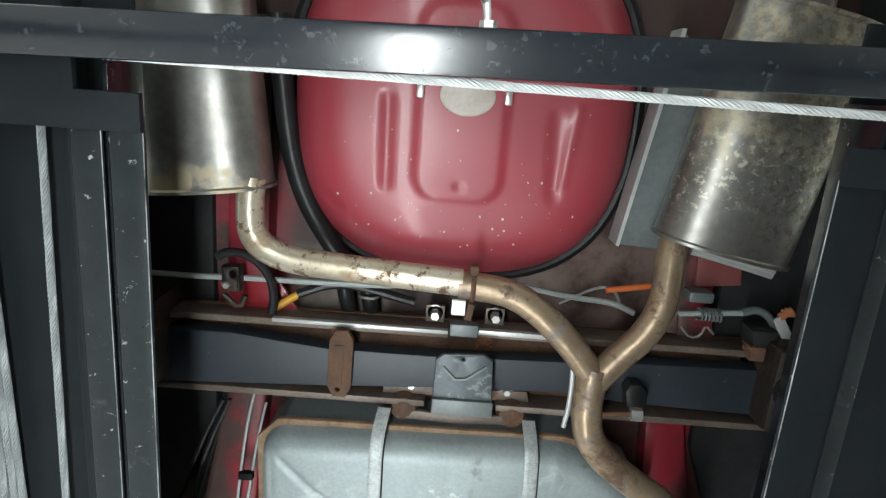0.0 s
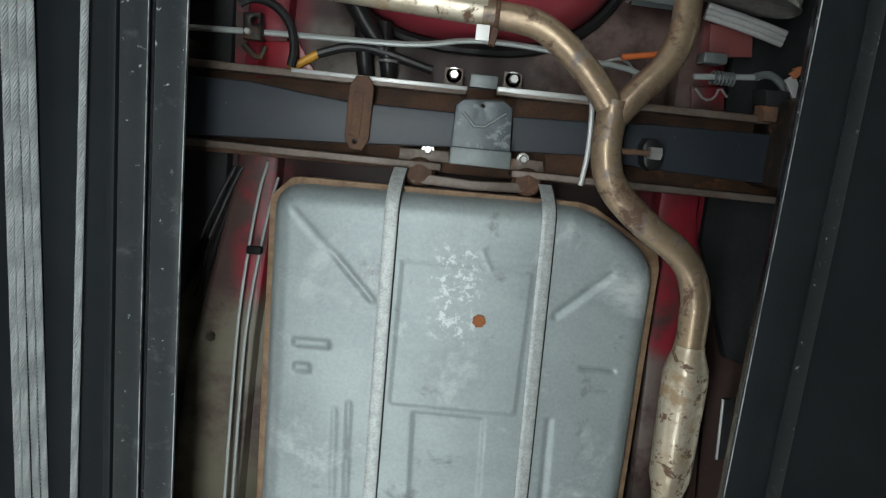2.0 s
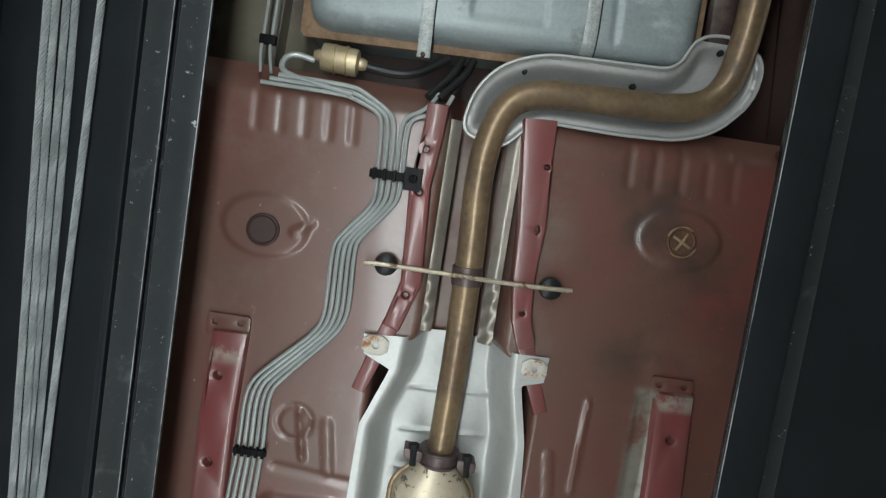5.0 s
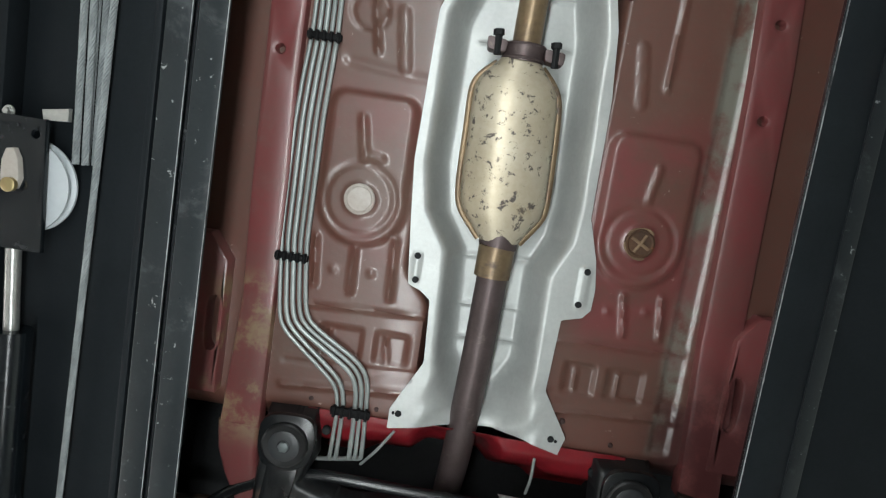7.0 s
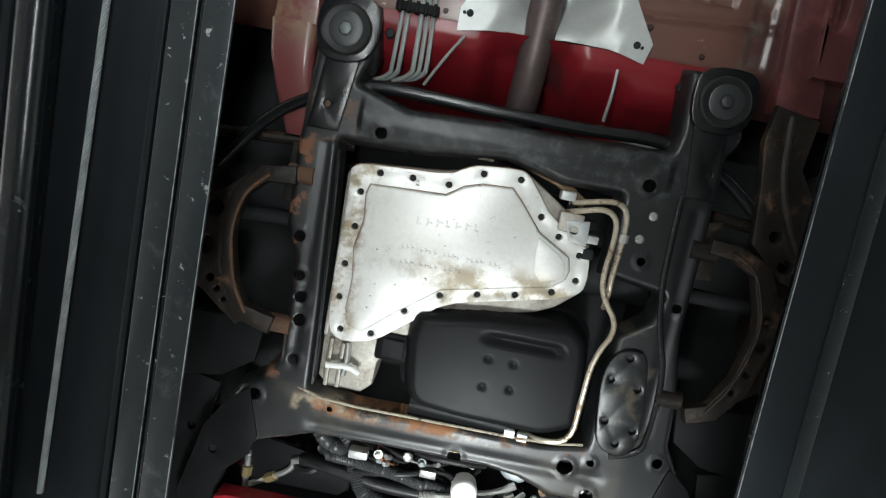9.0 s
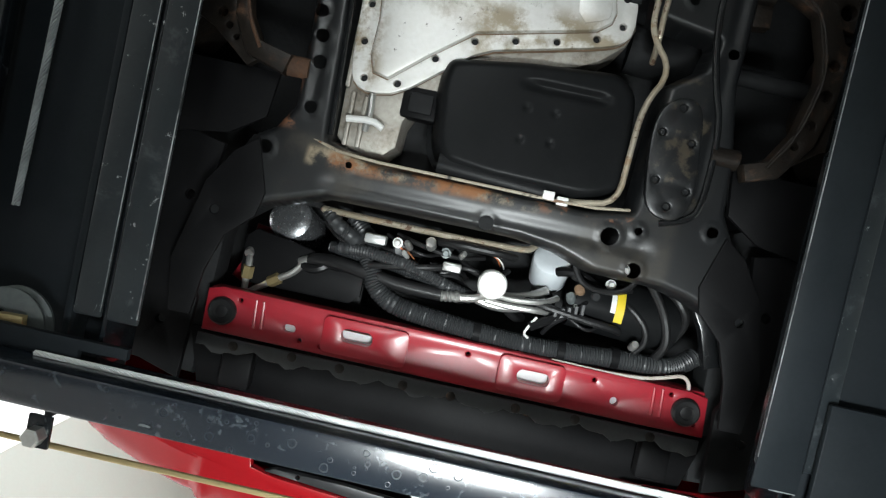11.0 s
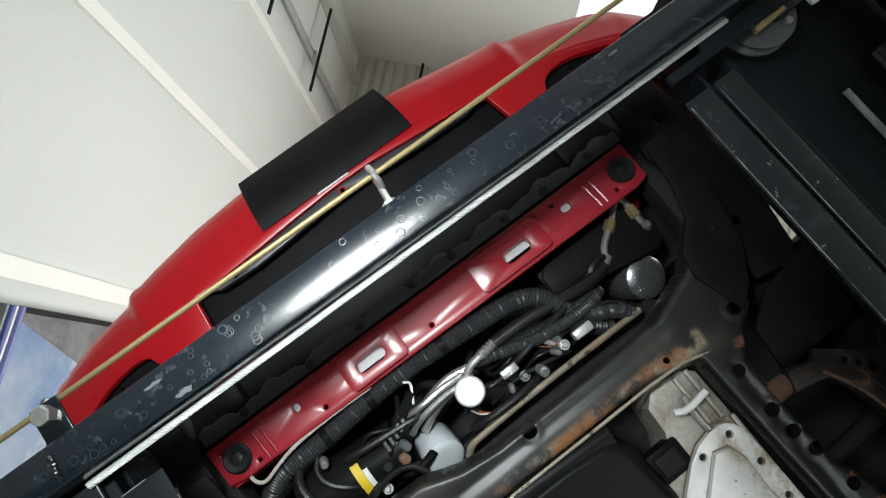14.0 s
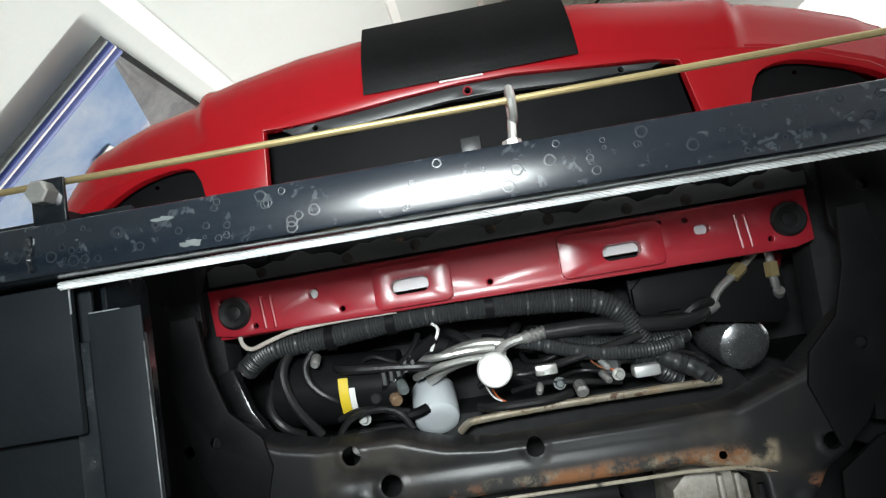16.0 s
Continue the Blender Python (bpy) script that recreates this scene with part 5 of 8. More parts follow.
part("fork_branch", tube([(-0.020, -0.179, 2.018), (0.03, -0.178, 2.015), (0.080, -0.170, 2.01), (0.130, -0.137, 2.004), (0.178, -0.092, 2.0), (0.223, -0.038, 2.0)], 0.0245, 20, 3), M_PIPE, STEM)
part("fork_branch", tube([(0.343, -0.285, 2.055), (0.337, -0.255, 2.042), (0.328, -0.175, 2.010), (0.300, -0.118, 2.0), (0.262, -0.078, 2.0), (0.228, -0.030, 2.0)], 0.0245, 20, 3), M_PIPE, STEM)
clampb = tube([(0.003, -0.181 + 0.029 * math.cos(t), 2.018 + 0.029 * math.sin(t)) for t in (2 * math.pi * k / 24 for k in range(25))], 0.004, 8, 0)
CLAMP = part("pipe_clamp", clampb, M_RUSTY, STEM, "rusty hanging pipe clamp")
part("clamp_tail", ribbon([(0.003, -0.155), (-0.002, -0.125)], 0.012, 1.990, 2.004), M_RUSTY, CLAMP)
part("clamp_head", box((-0.005, -0.222, 1.985), (0.010, -0.206, 2.005), 0.003), M_RUSTY, CLAMP)
part("paper_tag", box((-0.030, -0.158, 1.996), (-0.007, -0.132, 2.004), 0.001), M_WHITE, CLAMP, "dirty white tag")
part("stud", tube([(0.245, 0.028, 1.99), (0.300, 0.026, 1.995)], 0.005, 8, 0), M_RUSTY, STEM)
part("stud_nut", turned([(0.012, 0.02), (0.012, 0.0)], Matrix.Translation((0.295, 0.026, 1.995)) @ pose(0, 0, 0, 0, 90, 0), 6), M_STEEL, STEM)

# --- mufflers ---


def muffler(cx, cy, dirx, length, a, b, z, label):
    bm = lofted([(0, 0, 0, a - 0.006, b - 0.006), (0.001, 0, 0, a + 0.004, b + 0.004), (0.006, 0, 0, a + 0.004, b + 0.004), (0.009, 0, 0, a, b), (length - 0.009, 0, 0, a, b), (length - 0.006, 0, 0, a + 0.004, b + 0.004), (length - 0.001, 0, 0, a + 0.004, b + 0.004), (length, 0, 0, a - 0.006, b - 0.006)], 40, 2.3)
    m = Matrix.Translation((cx, cy, z)) @ pose(0, 0, 0, 0, 0, math.degrees(math.atan2(dirx, 1)) + 180)
    bmesh.ops.transform(bm, matrix=m, verts=bm.verts)
    return cp("muffler", bm, M_MUFFLER, label)


MUF_L = muffler(-0.460, -0.303, -0.11, 0.40, 0.113, 0.07, 2.065, "stained oval steel muffler with a rolled end seam")
MUF_R = muffler(0.424, -0.262, 0.19, 0.40, 0.117, 0.07, 2.065, "blotchy stained oval steel muffler with a rolled end seam")
for x, y in ((0.43, -0.74), (0.50, -0.72)):
    part("tail_pipe", tube([(x, y + 0.1, 2.06), (x, y, 2.06), (x + 0.01, y - 0.15, 2.05)], 0.028, 16, 2), M_PIPE_DARK, MUF_R)
part("tail_pipe", tube([(-0.43, -0.69, 2.06), (-0.43, -0.95, 2.05)], 0.028, 16, 2), M_PIPE_DARK, MUF_L)
MSH = cp("muffler_shield", plate([(0.266, -0.248), (0.36, -0.246), (0.46, -0.55), (0.32, -0.62)], 2.140, 2.143, (), 0), M_SHEET_DARK, "grey sheet-metal muffler heat shield", 30)
part("shield_lip", plate([(0.252, -0.252), (0.258, -0.250), (0.316, -0.62), (0.308, -0.62)], 2.085, 2.139, (), 0), M_SHEET, MSH)
part("shield_shelf", plate([(0.259, -0.250), (0.340, -0.246), (0.395, -0.55), (0.315, -0.62)], 2.105, 2.108, (), 0), M_SHEET_DARK, MSH)
for k in range(3):
    part("shield_fold", tube([(0.405, -0.258 + 0.009 * k, 2.122 + 0.005 * k), (0.49, -0.240 + 0.009 * k, 2.120 + 0.005 * k), (0.562, -0.222 + 0.009 * k, 2.122 + 0.005 * k)], 0.0060, 8, 1), M_SHEET, MUF_R, "folded sheet-metal end")

# --- rear shield round the pipe bend ---
RSH = fillet([(-0.050, 1.005), (-0.034, 0.925), (0.010, 0.872), (0.086, 0.842), (0.335, 0.834), (0.360, 0.766), (0.430, 0.757), (0.496, 0.790), (0.488, 0.868), (0.430, 0.935), (0.361, 0.962), (0.248, 0.968), (0.085, 0.966), (0.035, 1.025), (0.0, 1.02)], 0.035)


def rsh_height(X, Y):
    d = poly_in(X, Y, RSH)
    return 2.046 + 0.035 * sstep((d - 0.012) / 0.03) - 0.010 * sstep((0.006 - d) / 0.006)


RS = cp("bend_shield", sheet(-0.056, 0.514, 0.772, 1.038, 0.0045, rsh_height, lambda X, Y: poly_in(X, Y, RSH), 0.0015), M_SHEET, "grey aluminised shield round the pipe bend", 50)
rim = [(x, y, 2.0375) for x, y in RSH]
part("rolled_rim", tube(rim + rim[:1], 0.0032, 6, 0), M_ALU, RS, "pale rolled rim")
for x, y in ((0.416, 0.786), (0.054, 0.876), (0.262, 0.873)):
    part("shield_bolt", disc_down(x, y, 2.050, 0.006, 0.012, 0.3, 10), M_DARK, RS)

# --- fuel tank ---
TANK = [(-0.374, 0.186), (-0.336, 0.147), (-0.318, 0.144), (0.200, 0.139), (0.230, 0.146), (0.364, 0.224), (0.372, 0.252), (0.376, 0.80), (0.364, 0.836), (0.335, 0.842), (-0.362, 0.863), (-0.370, 0.855)]


TANK_CORE = fillet([(-0.372, 0.147), (0.226, 0.136), (0.365, 0.222), (0.371, 0.834), (-0.366, 0.858)], 0.060)


def tank_height(X, Y):
    d = poly_in(X, Y, TANK_CORE)
    Z = 2.030 + 0.060 * (1 - np.sqrt(np.clip(1 - (1 - np.clip(d / 0.042, 0, 1)) ** 2, 0, 1)))
    inner = sstep((d - 0.04) / 0.02)
    Z -= 0.0035 * rect_in(X, Y, -0.122, 0.128, 0.266, 0.555, 0.008, 0.006) * inner
    Z -= 0.0025 * (bead(X, Y, 0.027, 0.236, 0.045, 0.268, 0.006, 1.0) + bead(X, Y, 0.045, 0.268, 0.125, 0.259, 0.006, 1.0))
    Z += 0.004 * sstep((0.073 - np.abs(X - 0.003 - 0.045 * (Y - 0.69))) / 0.007) * sstep((Y - 0.562) / 0.008) * inner
    for a in ((-0.250, 0.265, -0.170, 0.349, 0.011, 0.006), (0.274, 0.257, 0.178, 0.345, 0.011, 0.006), (-0.197, 0.56, -0.189, 0.775, 0.008, 0.004), (-0.224, 0.575, -0.217, 0.76, 0.008, 0.003), (0.195, 0.56, 0.206, 0.80, 0.012, 0.0045), (-0.33, 0.19, -0.26, 0.26, 0.012, 0.003)):
        Z += bead(X, Y, *a)
    for r in ((-0.316, -0.240, 0.434, 0.458), (-0.312, -0.274, 0.484, 0.508), (0.236, 0.312, 0.438, 0.452), (0.272, 0.306, 0.482, 0.492)):
        Z += 0.008 * rect_in(X, Y, r[0], r[1], r[2], r[3], 0.006, 0.008)
    return Z + 0.001 * np.sin(21 * X) * np.sin(17 * Y + 1)


TK = cp("fuel_tank", sheet(-0.37, 0.372, 0.13, 0.856, 0.0045, tank_height, lambda X, Y: poly_in(X, Y, TANK_CORE), 0.0), M_TANK, "grey galvanised pressed steel fuel tank", 50)


def grown(poly, k, cx=0.0, cy=0.5):
    return [(x + k * (1 if x > cx else -1), y + k * (1 if y > cy else -1)) for x, y in poly]


part("tank_seam", plate(grown(TANK, 0.008), 2.080, 2.090, (), 0.003), M_CREAMRUST, TK, "rust-brown welded tank seam")
part("tank_top", plate(TANK, 2.088, 2.21, (), 0.0), M_TANK, TK)
part("rust_spot", plate([(0.035 + r * math.cos(t), 0.369 + r * math.sin(t)) for t, r in ((2 * math.pi * k / 20, 0.0125 + 0.0012 * math.sin(2.3 * k)) for k in range(20))], 2.0238, 2.0262, (), 0.0008), M_RUST, TK, "round orange rust spot")
for pts in ([(-0.140, 0.100, 2.085), (-0.146, 0.125, 2.050), (-0.148, 0.165, 2.024), (-0.146, 0.40, 2.021), (-0.141, 0.80, 2.021), (-0.139, 0.850, 2.040), (-0.139, 0.880, 2.055)], [(0.136, 0.105, 2.085), (0.139, 0.125, 2.050), (0.1415, 0.155, 2.024), (0.148, 0.40, 2.021), (0.160, 0.795, 2.021), (0.162, 0.832, 2.040), (0.163, 0.850, 2.08)]):
    ps = chaikin(cornered(pts, 0.015), 2)
    ps = [q for a, b in zip(ps, ps[1:]) for q in ([a.lerp(b, i / 8) for i in range(8)] if (b - a).length > 0.05 else [a])] + [ps[-1]]
    # the second, black strip shows along each strap's right side
    for name, material, x0, x1, up in (("tank_strap", M_STRAP, -0.0125, 0.0125, 0.0), ("strap_liner", M_RUBBER, -0.0115, 0.0152, 0.0022)):
        bm, rows = bmesh.new(), []
        for p in ps:
            rows.append([bm.verts.new((p.x + dx, p.y, p.z + dz + up)) for dx, dz in ((x0, 0.003), (x0, 0.001), (x0 + 0.002, 0), (-0.003, 0.0005), (0.003, 0.0005), (x1 - 0.002, 0), (x1, 0.001), (x1, 0.003))])
        for a, b in zip(rows, rows[1:]):
            for i in range(8):
                bm.faces.new((a[i], a[(i + 1) % 8], b[(i + 1) % 8], b[i]))
        part(name, bm, material, TK, "zinc-coated steel tank strap" if up == 0 else "thin black strip along the strap's right side")
part("strap_bolt", bolt_down(-0.140, 0.876, 2.046, 0.005, 0.01), M_RUSTY, TK)

# --- fuel filter and lines beside the tank ---
FF = cp("fuel_filter", turned([(0.008, -0.052), (0.011, -0.044), (0.011, -0.040), (0.025, -0.036), (0.026, -0.030), (0.026, 0.024), (0.025, 0.030), (0.012, 0.034), (0.012, 0.040), (0.008, 0.048)], Matrix.Translation((-0.288, 0.909, 2.055)) @ pose(0, 0, 0, 0, 90, 3), 24), M_BRASSY, "brass-coloured metal fuel filter")
for dx in (-0.012, 0.010):
    part("filter_band", tube([(-0.288 + dx, 0.909 + 0.0265 * math.cos(t), 2.055 + 0.0265 * math.sin(t)) for t in (2 * math.pi * k / 24 for k in range(25))], 0.002, 6, 0), M_BRASS, FF)
cp("filter_hose", tube([(-0.338, 0.917, 2.055), (-0.375, 0.910, 2.052), (-0.395, 0.925, 2.045), (-0.392, 0.950, 2.035), (-0.33, 0.962, 2.03), (-0.255, 0.972, 2.024)], 0.0055, 10, 3), M_LINE, "grey coated steel fluid line")
cp("fuel_hose", tube([(-0.240, 0.913, 2.056), (-0.20, 0.918, 2.058), (-0.15, 0.915, 2.06), (-0.09, 0.870, 2.08)], 0.009, 10, 3), M_RUBBER, "black rubber fuel hose")
for dx in (0.0, 0.022):
    cp("fuel_hose", tube([(-0.065 + dx, 0.868, 2.075), (-0.075 + dx, 0.90, 2.058), (-0.105 + dx, 0.935, 2.042), (-0.118 + dx, 0.955, 2.032)], 0.008, 10, 3), M_RUBBER, "black rubber fuel hose")
for k, (a, b) in enumerate((((-0.420, 0.19), (-0.440, 0.41)), ((-0.398, 0.22), (-0.424, 0.43)))):
    cp("brake_line", tube([(a[0] + 0.01, a[1] - 0.07, 2.16), (*a, 2.13), (*b, 2.11), (b[0] - 0.004, 0.62, 2.10), (b[0] - 0.002, 0.885, 2.07), (b[0] + 0.0, 0.91, 2.055), (-0.43 + 0.02 * k, 0.955, 2.035)], 0.0030, 8, 2), M_LINE, "thin bright brake line")
cp("line_clip", box((-0.447, 0.882, 2.056), (-0.415, 0.90, 2.072), 0.003), M_PLASTIC, "dark plastic line clip")
cp("line_clip", box((-0.432, 0.286, 2.110), (-0.402, 0.302, 2.126), 0.003), M_PLASTIC, "dark plastic line clip")

# --- spare wheel well ---


TUBC, TUBR = (-0.032, -0.462), 0.308


def tub_rho(X, Y):
    """1 on the rim of a round square."""
    return (np.abs((X - TUBC[0]) / TUBR) ** 2.6 + np.abs((Y - TUBC[1]) / TUBR) ** 2.6) ** (1 / 2.6)


def tub_height(X, Y):
    k = np.clip((tub_rho(X, Y) - 0.58) / 0.42, 0, 1)
    Z = 2.064 + 0.145 * (1 - np.sqrt(np.clip(1 - k ** 2.7, 0, 1)))
    Z -= 0.0045 * rect_in(X, Y, -0.118, 0.044, -0.64, -0.306, 0.05, 0.014)
    for a in ((-0.160, -0.475, -0.158, -0.335, 0.016, 0.004), (0.122, -0.46, 0.128, -0.335, 0.022, 0.004), (0.156, -0.48, 0.140, -0.35, 0.012, -0.003), (-0.262, -0.30, -0.240, -0.285, 0.016, 0.004), (-0.036, -0.338, -0.030, -0.338, 0.010, 0.003)):
        Z += bead(X, Y, *a)
    Z += 0.0012 * np.sin(23 * X + 1) * np.sin(19 * Y)
    return Z


TUB = cp("spare_wheel_well", sheet(-0.352, 0.288, -0.782, -0.142, 0.0055, tub_height, lambda X, Y: TUBR * (1 - tub_rho(X, Y)), 0.0), M_TUB, "pinkish red round spare wheel well with stone chips", 60)
part("drain_plug", turned([(0.046, 0.012), (0.045, 0.002), (0.040, 0.0), (0.0, 0.003)], Matrix.Translation((-0.030, -0.489, 2.050)) @ Matrix.Diagonal((1, 0.72, 1, 1)), 28), M_PALEPLUG, TUB, "pale flat drain plug")
for x, y in ((-0.107, -0.492), (0.036, -0.490)):
    part("clip", box((x - 0.006, y - 0.011, 2.044), (x + 0.006, y + 0.011, 2.060), 0.002), M_STEEL, TUB)
chips = bmesh.new()
rng = random.Random(4)
for _ in range(60):
    x, y = rng.uniform(-0.26, 0.20), rng.triangular(-0.52, -0.19, -0.26)
    if tub_rho(np.array(x), np.array(y)) < 0.85:
        r = rng.choice((0.0006, 0.0008, 0.0010, 0.0013, 0.0020))
        zz = float(tub_height(np.array([[x]]), np.array([[y]]))[0, 0])
        plate([(x + r * rng.uniform(0.6, 1.3) * math.cos(t), y + r * rng.uniform(0.6, 1.5) * math.sin(t)) for t in (0, 1.1, 2.2, 3.2, 4.2, 5.2)], zz - 0.0012, zz + 0.002, (), 0, chips)
CH = part("paint_chips", chips, M_PALEPLUG, TUB, "pale stone chips in the paint", 0)
CH["kind"] = "stuff"


part("seal_ring", tube([(TUBC[0] + 0.320 * math.copysign(abs(math.cos(t)) ** 0.77, math.cos(t)), TUBC[1] + 0.320 * math.copysign(abs(math.sin(t)) ** 0.77, math.sin(t)), 2.2) for t in (2 * math.pi * k / 64 for k in range(65))], 0.012, 8, 0), M_RUBBER, TUB, "black sealing bead round the well")


def boot_height(X, Y):
    Z = np.full(X.shape, 2.215) + 0.01 * np.sin(9 * X) * np.sin(8 * Y)
    Z += bead(X, Y, 0.16, -0.16, 0.30, -0.05, 0.016, -0.008) + bead(X, Y, 0.12, -0.12, 0.22, -0.02, 0.012, -0.008)
    return Z


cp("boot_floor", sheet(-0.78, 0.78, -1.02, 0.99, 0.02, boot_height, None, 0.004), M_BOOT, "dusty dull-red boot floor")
for s in (-1, 1):
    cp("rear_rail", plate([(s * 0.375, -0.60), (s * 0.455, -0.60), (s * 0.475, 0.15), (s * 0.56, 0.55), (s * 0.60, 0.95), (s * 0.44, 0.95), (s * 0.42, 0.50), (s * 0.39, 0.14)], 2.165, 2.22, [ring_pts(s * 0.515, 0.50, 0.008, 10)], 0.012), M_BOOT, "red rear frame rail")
    cp("wheel_house", plate([(s * 0.50, -0.35), (s * 0.80, -0.42), (s * 0.80, 0.50), (s * 0.60, 0.45), (s * 0.50, 0.2)], 2.19, 2.24, (), 0.01), M_DARK, "dark rear wheel house")

SB = cp("sill_bracket", plate([(0.548, 0.496), (0.571, 0.494), (0.574, 0.559), (0.576, 0.625), (0.558, 0.627)], 2.070, 2.076, (), 0.002), M_DARK, "dark sheet-metal hanger bracket")
part("bracket_edge", tube([(0.548, 0.496, 2.070), (0.558, 0.627, 2.070)], 0.003, 8, 0), M_SHEET, SB)

# --- rear crossmember, leaf spring and links ---
XM = cp("rear_crossmember", plate([(-0.60, -0.060), (0.62, -0.066), (0.62, 0.10), (-0.60, 0.112)], 2.155, 2.165, (), 0.002), M_RUSTY, "rusty channel-section rear crossmember")
part("channel_lip", box((-0.60, -0.060, 2.098), (-0.03, -0.046, 2.156), 0.003), M_CHANNEL, XM, "worn steel channel lip")
part("channel_lip", box((0.025, -0.066, 2.098), (0.62, -0.052, 2.156), 0.003), M_CHANNEL, XM, "worn steel channel lip")
part("lip_edge", box((-0.36, -0.062, 2.096), (-0.03, -0.054, 2.110), 0.002), M_SHEET, XM)
part("lip_edge", box((0.025, -0.068, 2.096), (0.20, -0.058, 2.110), 0.002), M_SHEET, XM)
part("channel_lip", box((-0.60, 0.086, 2.098), (-0.065, 0.100, 2.156), 0.003), M_CHANNEL, XM, "worn steel channel lip")
part("channel_lip", box((0.072, 0.084, 2.098), (0.62, 0.098, 2.156), 0.003), M_CHANNEL, XM, "worn steel channel lip")
SPR = cp("leaf_spring", plate([(-0.60, -0.028), (-0.43, -0.030), (-0.34, -0.020), (-0.25, -0.012), (-0.06, -0.012), (0.19, -0.020), (0.32, -0.028), (0.61, -0.034), (0.61, 0.062), (0.32, 0.056), (0.20, 0.044), (-0.06, 0.054), (-0.25, 0.066), (-0.43, 0.074), (-0.60, 0.082)], 2.088, 2.125, (), 0.005), M_SPRING, "dark blue-grey transverse composite leaf spring")
KB = part("keeper_bracket", plate(rounded([(-0.246, -0.058), (-0.201, -0.060), (-0.204, 0.076), (-0.249, 0.074)], 1), 2.066, 2.078, [ring_pts(-0.229, 0.06, 0.004, 10)], 0.003), M_RUSTY, SPR, "rusty pressed keeper bracket")
part("bracket_pressing", plate([(-0.236, -0.03), (-0.218, -0.03), (-0.221, 0.05), (-0.239, 0.05)], 2.0635, 2.0665, (), 0.0015), M_RUSTY, KB)
CB = part("centre_bracket", plate([(-0.050, -0.024), (-0.036, -0.036), (0.036, -0.040), (0.054, -0.028), (0.060, 0.076), (-0.052, 0.082)], 2.048, 2.056, [ring_pts(0.0, -0.028, 0.003, 8)], 0.004), mat("stained_slate_steel", (0.085, 0.10, 0.11), (0.055, 0.066, 0.072), 0.42, 0.3, 18, 120, 0.1, ((0.16, 0.18, 0.19), 30, 0.60, 0.5, 0.06)), SPR, "grey pressed steel centre bracket")
part("bracket_rib", tube([(-0.035, -0.012, 2.048), (-0.005, 0.018, 2.046), (0.043, -0.018, 2.048)], 0.003, 6, 1), M_SHEET_DARK, CB)
part("bracket_fold", box((-0.052, 0.050, 2.040), (0.061, 0.082, 2.050), 0.004), M_SHEET_DARK, CB)
part("link_block", box((-0.028, -0.084, 2.075), (0.024, -0.060, 2.10), 0.003), M_SHEET_DARK, SPR)
for x, y in ((-0.057, -0.083), (0.057, -0.086)):
    part("crossmember_bolt", bolt_down(x, y, 2.108, 0.010, 0.024), M_STEEL, XM, "bright hexagon bolt")
    part("bolt_plate", plate([(x - 0.018, y - 0.014), (x + 0.018, y - 0.014), (x + 0.018, y + 0.020), (x - 0.018, y + 0.020)], 2.132, 2.140, (), 0.002), M_CHANNEL, XM)
for x, y in ((-0.093, 0.062), (0.093, 0.062)):
    part("spring_nut", bolt_down(x, y, 2.105, 0.008, 0.014), M_STEEL, XM)
    part("spring_clip", plate([(x - 0.055, y + 0.002), (x + 0.04, y), (x + 0.045, y + 0.022), (x - 0.055, y + 0.024)], 2.118, 2.126, (), 0.002), M_CHANNEL, XM)
for x in (-0.105, 0.105):
    part("mount_bushing", turned([(0.026, 0.03), (0.030, 0.015), (0.024, 0.0), (0.010, -0.004)], pose(x, 0.108, 2.10), 20), M_RUSTY, XM, "brown rubber mount bushing")
part("mount_bar", ribbon([(-0.12, 0.118), (0.0, 0.122), (0.12, 0.116)], 0.02, 2.098, 2.108), M_CHANNEL, XM)
part("spring_end_cover", tube([(0.196, -0.070, 2.06), (0.200, -0.03, 2.055), (0.203, 0.04, 2.055), (0.198, 0.098, 2.06)], 0.005, 8, 2), M_SHEET, XM, "thin pale edge strip")
part("buffer", plate(rounded([(0.298, 0.0), (0.340, 0.0), (0.348, 0.05), (0.312, 0.062)], 1), 2.055, 2.09, (), 0.006), M_RUBBER, XM)
cp("brake_cable", tube([(-0.62, -0.118, 2.14), (-0.527, -0.120, 2.132), (-0.431, -0.124, 2.13), (-0.227, -0.127, 2.13), (-0.119, -0.131, 2.13), (-0.034, -0.152, 2.13), (0.10, -0.150, 2.13), (0.198, -0.134, 2.13), (0.276, -0.130, 2.13), (0.318, -0.112, 2.13)], 0.0058, 8, 3), M_LINE, "blue-grey steel brake cable")
cp("cable_sleeve", tube([(-0.372, -0.062, 2.135), (-0.318, -0.098, 2.14)], 0.008, 10, 0), mat("yellow_sleeve", (0.52, 0.26, 0.02), (0.42, 0.2, 0.02), 0.5, 0, 12, 150, 0.05), "yellow cable sleeve")
cp("cable_sleeve", tube([(0.262, -0.150, 2.14), (0.345, -0.165, 2.14)], 0.006, 10, 0), M_ORANGE, "orange cable sleeve")
cp("rubber_hose", tube([(-0.322, -0.096, 2.14), (-0.26, -0.12, 2.15), (-0.20, -0.115, 2.155), (-0.10, -0.09, 2.16)], 0.009, 10, 3), M_RUBBER, "black rubber hose")
for dx in (0.0, 0.045):
    cp("rubber_hose", tube([(-0.245 + dx, -0.17, 2.17), (-0.235 + dx, -0.10, 2.16), (-0.225 + dx, -0.05, 2.175)], 0.016, 12, 3), M_RUBBER, "black rubber filler hose")
